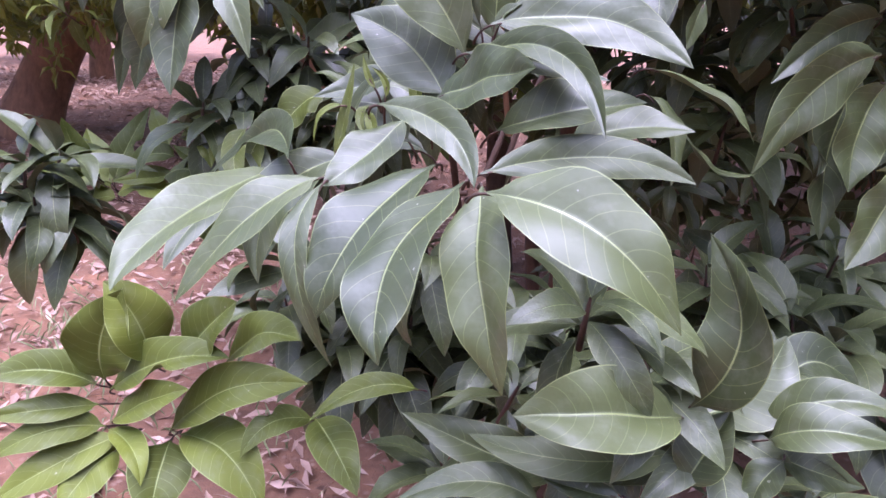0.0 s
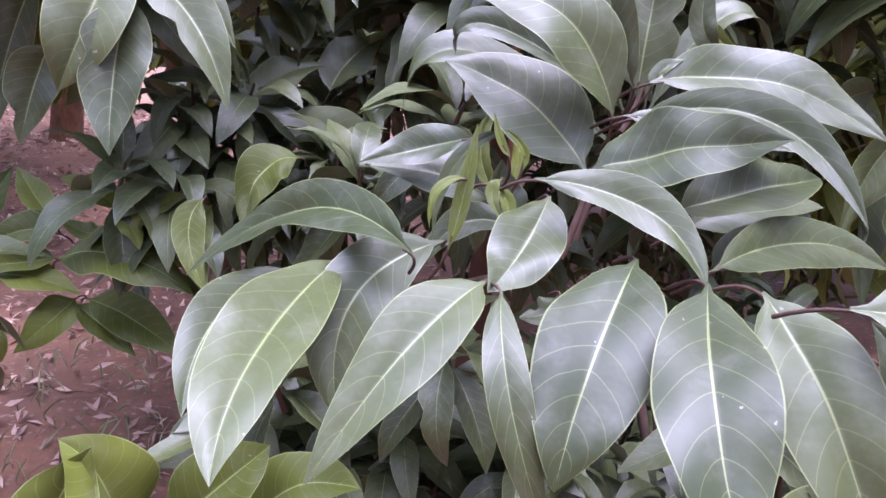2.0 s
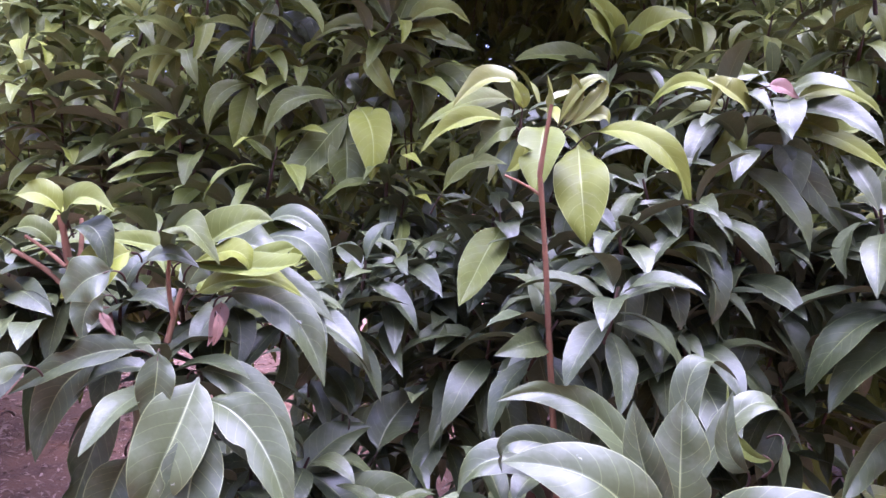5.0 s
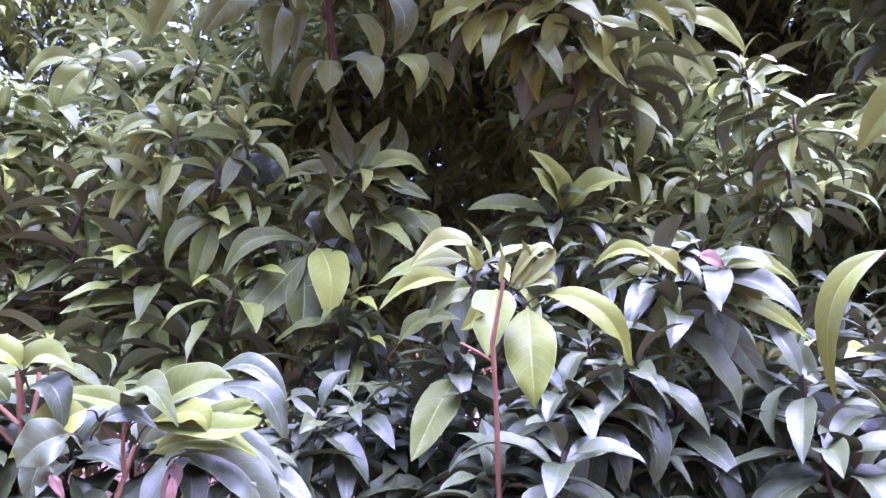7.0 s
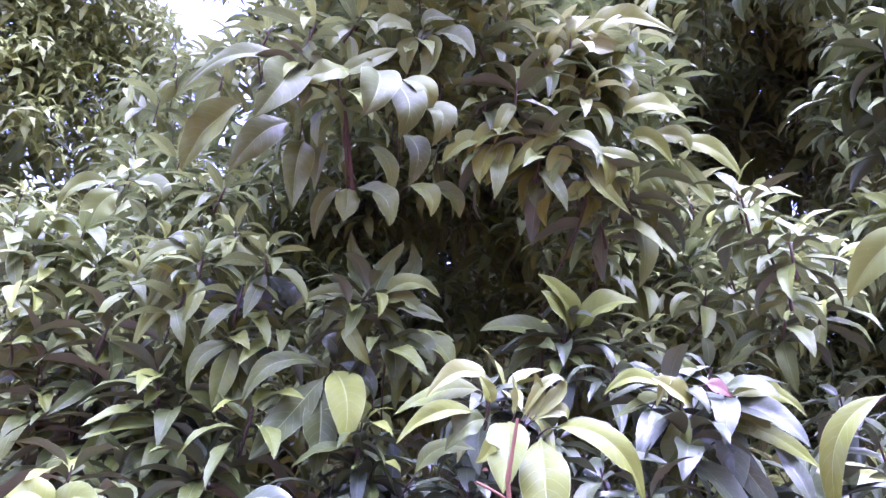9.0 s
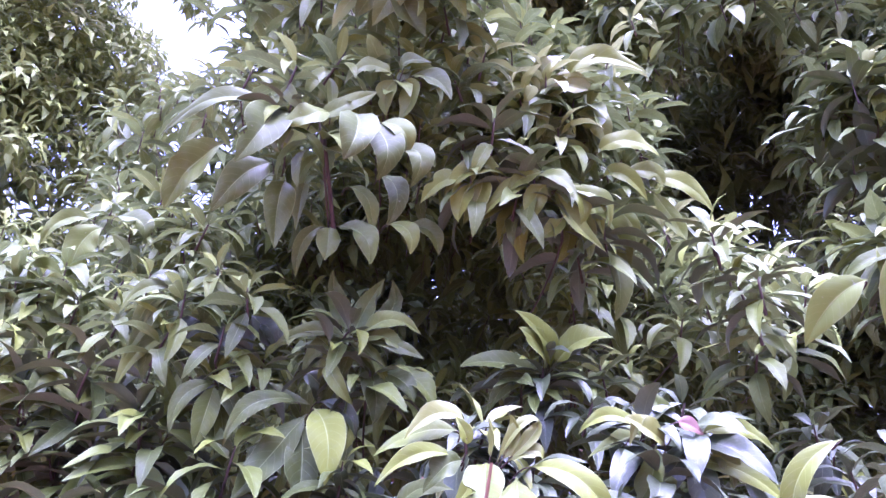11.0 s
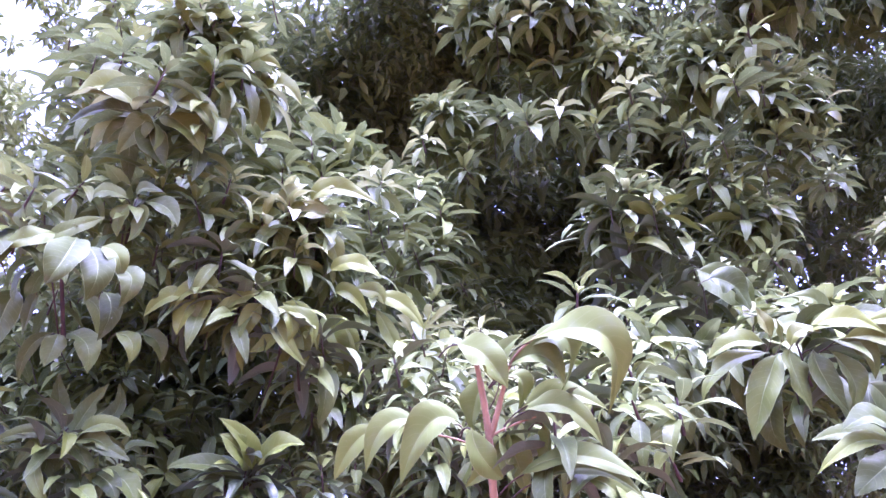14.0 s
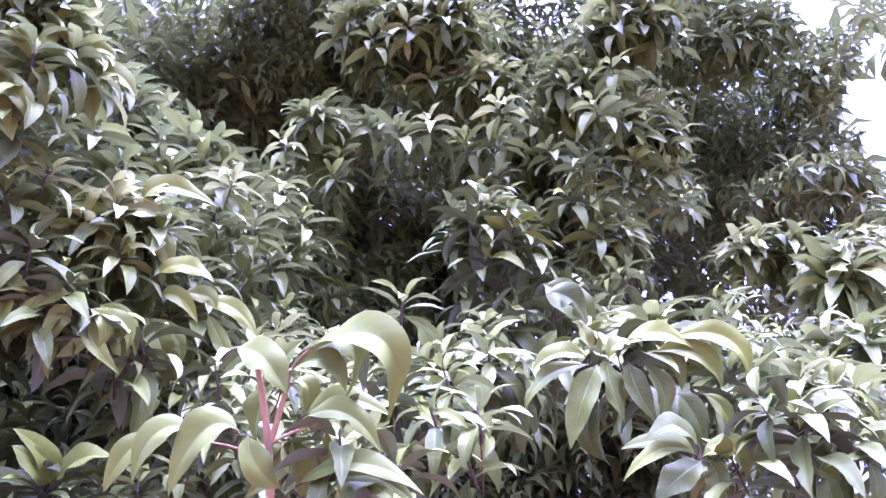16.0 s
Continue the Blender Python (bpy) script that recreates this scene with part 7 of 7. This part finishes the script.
leaf(left_bush, (-0.037, 1.063, 1.540), (-0.007, 1.031, 1.551), (0.049, 0.997, 1.537), 0.039, -52, "crown")
leaf(left_bush, (0.043, 1.018, 1.584), (0.072, 1.013, 1.562), (0.084, 1.026, 1.526), 0.035, -84)
leaf(central, (0.027, 0.451, 1.163), (0.023, 0.453, 1.169), (0.021, 0.455, 1.177), 0.004, 60, "crown")
leaf(central, (0.032, 0.449, 1.158), (0.033, 0.450, 1.166), (0.028, 0.452, 1.172), 0.004, 60, "crown")
leaf(central, (0.024, 0.451, 1.154), (0.018, 0.449, 1.149), (0.020, 0.445, 1.141), 0.006, 4, "crown")
leaf(central, (0.009, 0.455, 1.154), (-0.003, 0.455, 1.150), (-0.007, 0.452, 1.138), 0.005, 32, "crown")
leaf(central, (0.003, 0.454, 1.124), (0.010, 0.457, 1.148), (0.015, 0.460, 1.172), 0.008, -32, "crown")
leaf(central, (0.021, 0.451, 1.151), (0.025, 0.446, 1.145), (0.025, 0.443, 1.138), 0.007, -36, "crown")
leaf(hanging, (-0.084, 0.712, 1.308), (-0.051, 0.687, 1.295), (-0.042, 0.670, 1.254), 0.021, -44)
leaf(hanging, (-0.164, 0.730, 1.247), (-0.157, 0.724, 1.239), (-0.152, 0.719, 1.232), 0.015, -32, "fresh")
leaf(hanging, (-0.169, 0.727, 1.206), (-0.148, 0.702, 1.227), (-0.121, 0.686, 1.253), 0.040, -76)
shoot(mid_crown, (0.573, 0.961, 1.804), 0.070)
shoot(mid_crown, (0.816, 1.067, 1.858), 0.083)
shoot(mid_crown, (0.487, 0.958, 1.760), 0.067)
shoot(mid_crown, (1.001, 1.130, 1.935), 0.086)
shoot(mid_crown, (0.643, 1.011, 1.749), 0.074)
shoot(mid_crown, (0.821, 1.046, 1.760), 0.085)
shoot(mid_crown, (0.652, 0.956, 1.878), 0.069, young=True)
shoot(mid_crown, (0.921, 1.092, 1.972), 0.083, young=True)
shoot(mid_crown, (0.756, 1.057, 1.800), 0.074, young=True)
shoot(mid_crown, (0.979, 1.048, 1.876), 0.086, young=True)
branch(front_row, 0.0026, 0.0022, (0.131, 0.649, 1.106), (0.117, 0.626, 1.205), (0.105, 0.609, 1.286))
# -- end of placed leaves --

# -- foliage masses --
lobe(mid_crown, (0.338, 0.906, 1.958), (0.120, 0.090, 0.063), 0.091, 200, True)
lobe(mid_crown, (0.525, 1.222, 2.498), (0.180, 0.135, 0.089), 0.105, 201, True)
lobe(mid_crown, (0.164, 0.807, 2.275), (0.067, 0.060, 0.076), 0.090, 202, True)
lobe(mid_crown, (0.928, 1.186, 2.235), (0.113, 0.085, 0.064), 0.106, 203, True)
lobe(back_tree, (1.134, 1.430, 2.879), (0.179, 0.134, 0.067), 0.112, 204, True)
lobe(back_tree, (1.255, 1.371, 2.664), (0.173, 0.130, 0.046), 0.112, 205, False)
lobe(back_tree, (1.448, 1.377, 3.484), (0.256, 0.192, 0.113), 0.127, 206, True)
lobe(back_tree, (1.657, 1.203, 3.164), (0.131, 0.098, 0.078), 0.123, 207, True)
lobe(back_tree, (1.317, 0.940, 2.297), (0.087, 0.076, 0.095), 0.120, 208, True)
lobe(back_tree, (2.096, 0.773, 3.406), (0.161, 0.129, 0.161), 0.145, 209, True)
lobe(back_tree, (2.199, 0.869, 2.950), (0.103, 0.125, 0.156), 0.140, 210, True)
lobe(back_tree, (1.938, 0.990, 3.126), (0.093, 0.125, 0.156), 0.140, 211, False)
lobe(back_tree, (1.999, 0.982, 2.492), (0.104, 0.078, 0.084), 0.128, 212, True)
lobe(back_tree, (3.018, 0.939, 3.221), (0.086, 0.065, 0.073), 0.121, 213, False)
lobe(far_right_tree, (3.348, 0.818, 4.098), (0.212, 0.194, 0.243), 0.159, 214, False)
lobe(far_right_tree, (3.642, 0.564, 3.786), (0.089, 0.143, 0.179), 0.149, 215, False)
lobe(far_right_tree, (3.666, 0.597, 4.239), (0.130, 0.130, 0.162), 0.153, 216, False)
lobe(far_right_tree, (3.452, 0.739, 3.138), (0.321, 0.241, 0.065), 0.140, 217, True)
lobe(far_right_tree, (3.933, 0.448, 3.393), (0.088, 0.094, 0.118), 0.147, 218, True)
lobe(far_right_tree, (3.792, 0.829, 3.709), (0.050, 0.104, 0.130), 0.153, 219, False)
lobe(right_shrub, (2.586, 0.724, 2.510), (0.146, 0.109, 0.073), 0.156, 220, True)
lobe(right_shrub, (1.265, 0.482, 1.837), (0.127, 0.095, 0.034), 0.132, 221, True)
lobe(right_shrub, (1.925, 0.293, 2.073), (0.067, 0.053, 0.067), 0.146, 222, True)
lobe(right_shrub, (0.969, 0.698, 1.789), (0.125, 0.093, 0.030), 0.116, 223, True)
lobe(right_shrub, (1.242, 0.239, 1.663), (0.100, 0.075, 0.021), 0.116, 224, True)
lobe(right_shrub, (1.650, 0.252, 1.833), (0.062, 0.046, 0.032), 0.132, 226, True)
lobe(back_tree, (1.504, 1.433, 3.440), (0.310, 0.233, 0.045), 0.127, 237, True)
lobe(back_tree, (1.207, 1.561, 3.063), (0.074, 0.055, 0.033), 0.123, 238, True)
# -- end of foliage masses --

# foliage farther in, and overhead leaf roofs added behind the front masses for shade
crown(low_back, (0.85, 1.45, 1.00), (1.05, 0.40, 0.55), 170, 0.13, 3, 0.2, 0.0)
crown(left_bush, (-0.45, 2.05, 1.50), (0.45, 0.40, 0.30), 110, 0.13, 8, 0.2, 0.0)
crown(right_shrub, (1.35, 1.15, 1.15), (0.75, 0.45, 0.35), 120, 0.13, 9, 0.2)
crown(right_shrub, (1.75, 0.55, 1.25), (0.6, 0.45, 0.40), 100, 0.13, 10, 0.2)
# shrub mass outside the view, added to keep light off the low right leaves
crown(right_shrub, (1.45, -0.15, 1.0), (0.55, 0.5, 0.6), 170, 0.13, 18, 0.2)
crown(mid_crown, (0.85, 2.30, 3.05), (0.70, 0.75, 0.35), 260, 0.14, 4, 0.2, 0.0)
crown(back_tree, (1.9, 3.2, 4.9), (1.7, 1.5, 0.7), 900, 0.15, 20, 0.2, 0.0)
crown(back_tree, (3.0, 2.4, 4.9), (1.1, 1.2, 0.8), 500, 0.15, 16, 0.2, 0.0)
crown(far_right_tree, (4.7, 1.25, 3.6), (0.8, 0.9, 1.2), 420, 0.13, 6, 0.3, 0.0)
crown(far_right_tree, (3.9, 1.3, 2.0), (0.9, 0.7, 0.5), 200, 0.12, 17, 0.3)
crown(far_right_tree, (4.0, 1.5, 5.1), (0.9, 0.9, 0.7), 480, 0.13, 23, 0.3, 0.0)
crown(rear_tree, (0.65, 3.2, 2.0), (1.35, 0.5, 1.45), 706, 0.213, 21, 0.1, 0.0)
crown(rear_tree, (1.25, 3.9, 4.2), (1.0, 0.9, 0.9), 446, 0.213, 22, 0.2, 0.0)
crown(rear_tree, (0.80, 3.6, 3.0), (0.9, 0.5, 0.55), 237, 0.250, 29, 0.1, 0.0)
crown(rear_right_tree, (2.75, 3.7, 2.3), (1.35, 0.6, 1.7), 706, 0.213, 24, 0.1, 0.0)
crown(rear_right_tree, (4.9, 2.9, 2.4), (1.3, 0.8, 2.0), 706, 0.213, 25, 0.1, 0.0)
crown(rear_right_tree, (3.5, 3.3, 1.3), (1.3, 0.7, 1.1), 483, 0.213, 26, 0.1, 0.0)
crown(rear_right_tree, (4.5, 3.75, 2.25), (0.8, 0.6, 0.65), 260, 0.213, 91, 0.1, 0.0)
crown(rear_right_tree, (3.6, 4.4, 4.0), (1.8, 0.8, 1.3), 483, 0.250, 27, 0.2, 0.0)
crown(rear_right_tree, (5.0, 3.4, 5.0), (1.6, 1.0, 1.4), 446, 0.250, 28, 0.2, 0.0)
crown(side_tree, (-1.80, 5.0, 4.0), (1.85, 1.3, 3.0), 3600, 0.15, 7, 0.85, 0.25)
crown(side_tree, (-0.9, 4.6, 2.0), (1.5, 0.8, 1.0), 800, 0.17, 15, 0.3)
crown(rear_right_tree, (1.35, 4.6, 5.4), (1.2, 0.7, 0.8), 372, 0.250, 81, 0.1, 0.0)
crown(rear_right_tree, (2.5, 3.9, 5.5), (1.2, 0.7, 0.8), 372, 0.250, 82, 0.1, 0.0)
crown(rear_right_tree, (3.8, 2.9, 5.3), (1.1, 0.7, 0.8), 372, 0.250, 83, 0.1, 0.0)
crown(far_right_tree, (5.2, 1.6, 4.5), (0.8, 0.7, 0.9), 450, 0.17, 84, 0.1, 0.0)
crown(far_right_tree, (4.6, 0.75, 4.4), (0.5, 0.4, 0.45), 220, 0.14, 85, 0.1, 0.0)
crown(far_right_tree, (5.4, 1.1, 3.3), (0.7, 0.7, 0.6), 350, 0.17, 86, 0.1, 0.0)
crown(side_tree, (-1.3, 5.9, 4.8), (1.0, 0.6, 1.5), 700, 0.16, 87, 0.2, 0.0)
crown(left_bush, (-0.50, 2.45, 1.55), (0.75, 0.35, 0.50), 300, 0.13, 88, 0.1, 0.0)
# filling behind the front masses, added so that less light enters the hollows
crown(mid_crown, (0.50, 2.15, 2.00), (0.65, 0.50, 0.70), 620, 0.13, 91, 0.1, 0.0)
crown(mid_crown, (0.45, 1.70, 2.75), (0.50, 0.40, 0.25), 220, 0.13, 92, 0.1, 0.0)
crown(back_tree, (1.35, 2.00, 2.20), (0.60, 0.45, 0.70), 450, 0.14, 93, 0.1, 0.0)
# unseen canopy above the view, added only to shade the foliage below
crown(back_tree, (1.6, 2.0, 5.7), (1.7, 1.0, 0.6), 900, 0.18, 94, 0.1, 0.0)
crown(far_right_tree, (3.6, 0.9, 5.9), (1.2, 0.9, 0.5), 500, 0.18, 95, 0.1, 0.0)

for tree in (left_bush, mid_crown, right_shrub, back_tree, side_tree):
    tree["bright"] = True
for number, (tree, near, copies) in enumerate(((central, 0, 0), (left_spray, 24, 1), (right_spray, 20, 0), (right_dark, 24, 1), (hanging, 20, 0), (low_back, 24, 1), (low_under, 24, 1),
                                     (front_row, 24, 1), (left_bush, 24, 3), (mid_crown, 24, 5), (near_shoot, 10, 0), (right_shrub, 24, 5), (back_tree, 24, 5), (far_right_tree, 10, 4), (side_tree, 0, 0), (rear_tree, 0, 0), (rear_right_tree, 0, 0))):
    finish(tree, near, copies, 50 + number)

# ---- orchard behind ----
def orchard_tree(foot, lean, height, thick, spread, count, seed, label, tall=2.1):
    """A far tree: a leaning trunk, forked limbs and a crown of leaf clusters."""
    tree = plant("orchard_tree", label, foot, (foot[0] + lean[0], foot[1] + lean[1], height), thick, group="orchard trees")
    r = np.random.default_rng(seed)
    for k in range(5):
        a = 6.28 * k / 5 + r.uniform(0, 0.8)
        end = tree["hub"] + (spread * 0.7 * math.cos(a), spread * 0.7 * math.sin(a), r.uniform(0.5, 1.5))
        line = bend(tree["hub"] - (0, 0, 0.08), (tree["hub"] + end) / 2 + (0, 0, 0.15), end, 8)
        limb = new("limb", mesh_from("limb", *tube(line - tree["foot"], np.linspace(thick * 0.62, thick * 0.2, 8), 8), (BARK,)))
        limb.parent = tree["root"]
    crown(tree, (foot[0] + lean[0], foot[1] + lean[1], height + tall * 0.67), (spread, spread, tall), count, 0.42, seed, 0.45, 0.0)
    finish(tree, 0, 0, seed)


BROWN = "old orchard tree with a leaning reddish-brown trunk"
BROAD = "broad orchard tree with a dense dark crown, added to block sky"
orchard_tree((-4.05, 7.9), (0.95, 0.1), 1.7, 0.27, 3.6, 700, 31, BROWN)
for k, (x, y) in enumerate(((-9.5, 14.5), (-6.2, 15.5), (-1.5, 12.5), (4.5, 9.0), (-13.5, 21.0), (-8.5, 23.0), (-2.5, 21.0), (3.5, 18.0), (-9.5, 7.0))):
    orchard_tree((x, y), (0.2, -0.2), 1.7, 0.2, 4.2, 400, 32 + k, BROWN)
# trees round the sides and back, out of view, added to cut low sky light
for k, (x, y) in enumerate(((-11.0, 2.5), (-13.0, -9.0), (-1.5, -11.0), (5.2, -5.6), (7.5, -0.6))):
    orchard_tree((x, y), (0.1, 0.1), 1.9, 0.24, 3.1, 560, 60 + k, BROAD, 3.6)
# two tall ones added behind the foliage to stop sky showing through
for k, (x, y) in enumerate(((3.8, 5.2), (6.2, 3.6))):
    orchard_tree((x, y), (0.1, 0.1), 2.4, 0.24, 2.0, 650, 70 + k, BROAD, 3.4)

# ---- ground ----
n = 90
side = np.sign(np.linspace(-1, 1, n)) * np.abs(np.linspace(-1, 1, n)) ** 3.2 * 400
gx, gy = np.meshgrid(side, side + 2)
gz = 0.03 * np.sin(gx * 1.7 + 1) * np.cos(gy * 1.3) + 0.02 * np.sin(gx * 4.1) * np.sin(gy * 3.7)
gz = gz * (np.hypot(gx, gy) < 12) - 0.03
index = np.arange(n * n).reshape(n, n)
quads = np.stack([index[:-1, :-1], index[:-1, 1:], index[1:, 1:], index[1:, :-1]], -1).reshape(-1, 4)
verts = np.stack([gx, gy, gz], -1).reshape(-1, 3)
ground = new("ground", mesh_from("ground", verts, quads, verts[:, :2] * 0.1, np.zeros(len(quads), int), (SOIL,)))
tagged(ground, "reddish-brown orchard soil strewn with dry leaves", "ground", kind="structure")


def scatter(name, label, count, area, shapes, size, mat, seed, flat):
    """Many small leaves or blades over the ground, as one sheet of stuff."""
    r = np.random.default_rng(seed)
    pieces = []
    for _ in range(count):
        x, y = (r.triangular(a - 0.3 * (b - a), (a + b) / 2, b + 0.3 * (b - a)) for a, b in area)
        yaw, pitch, roll = r.uniform(0, 6.28), r.normal(0, 0.3 if flat else 0.2) - (0 if flat else 1.1), r.normal(0, 0.6)
        turn = np.array(Euler((roll, pitch, yaw)).to_matrix())
        verts, faces, uv, slots = shapes[int(r.integers(len(shapes)))]
        s = r.uniform(*size)
        h = 0.03 * math.sin(x * 1.7 + 1) * math.cos(y * 1.3) + 0.02 * math.sin(x * 4.1) * math.sin(y * 3.7) - 0.03
        pieces.append((verts @ (turn * s).T + (x, y, h + r.uniform(0.004, 0.03)), faces, uv, slots))
    ob = new(name, mesh_from(name, *join(pieces), (mat,)))
    return tagged(ob, label, "leaf litter" if flat else "grass", kind="stuff")


scatter("leaf_litter", "dry pinkish-brown fallen leaves covering the soil", 21000, ((-6.0, 2.4), (-4.0, 9.0)), DISTANT_SHAPES[0] + DISTANT_SHAPES[2], (0.05, 0.10), LITTER, 11, True)
scatter("leaf_litter", "thin dry leaf litter under the farther orchard trees", 7000, ((-11.0, 1.0), (9.0, 19.0)), DISTANT_SHAPES[0] + DISTANT_SHAPES[3], (0.10, 0.2), LITTER, 13, True)
blade = [(v * (1, 0.25, 1), f, u, s) for v, f, u, s in COARSE_SHAPES[1]]
scatter("weeds", "thin pale green weeds and grass among dry leaves", 1500, ((-2.6, 0.0), (0.9, 3.2)), blade, (0.04, 0.11), GRASS, 12, False)
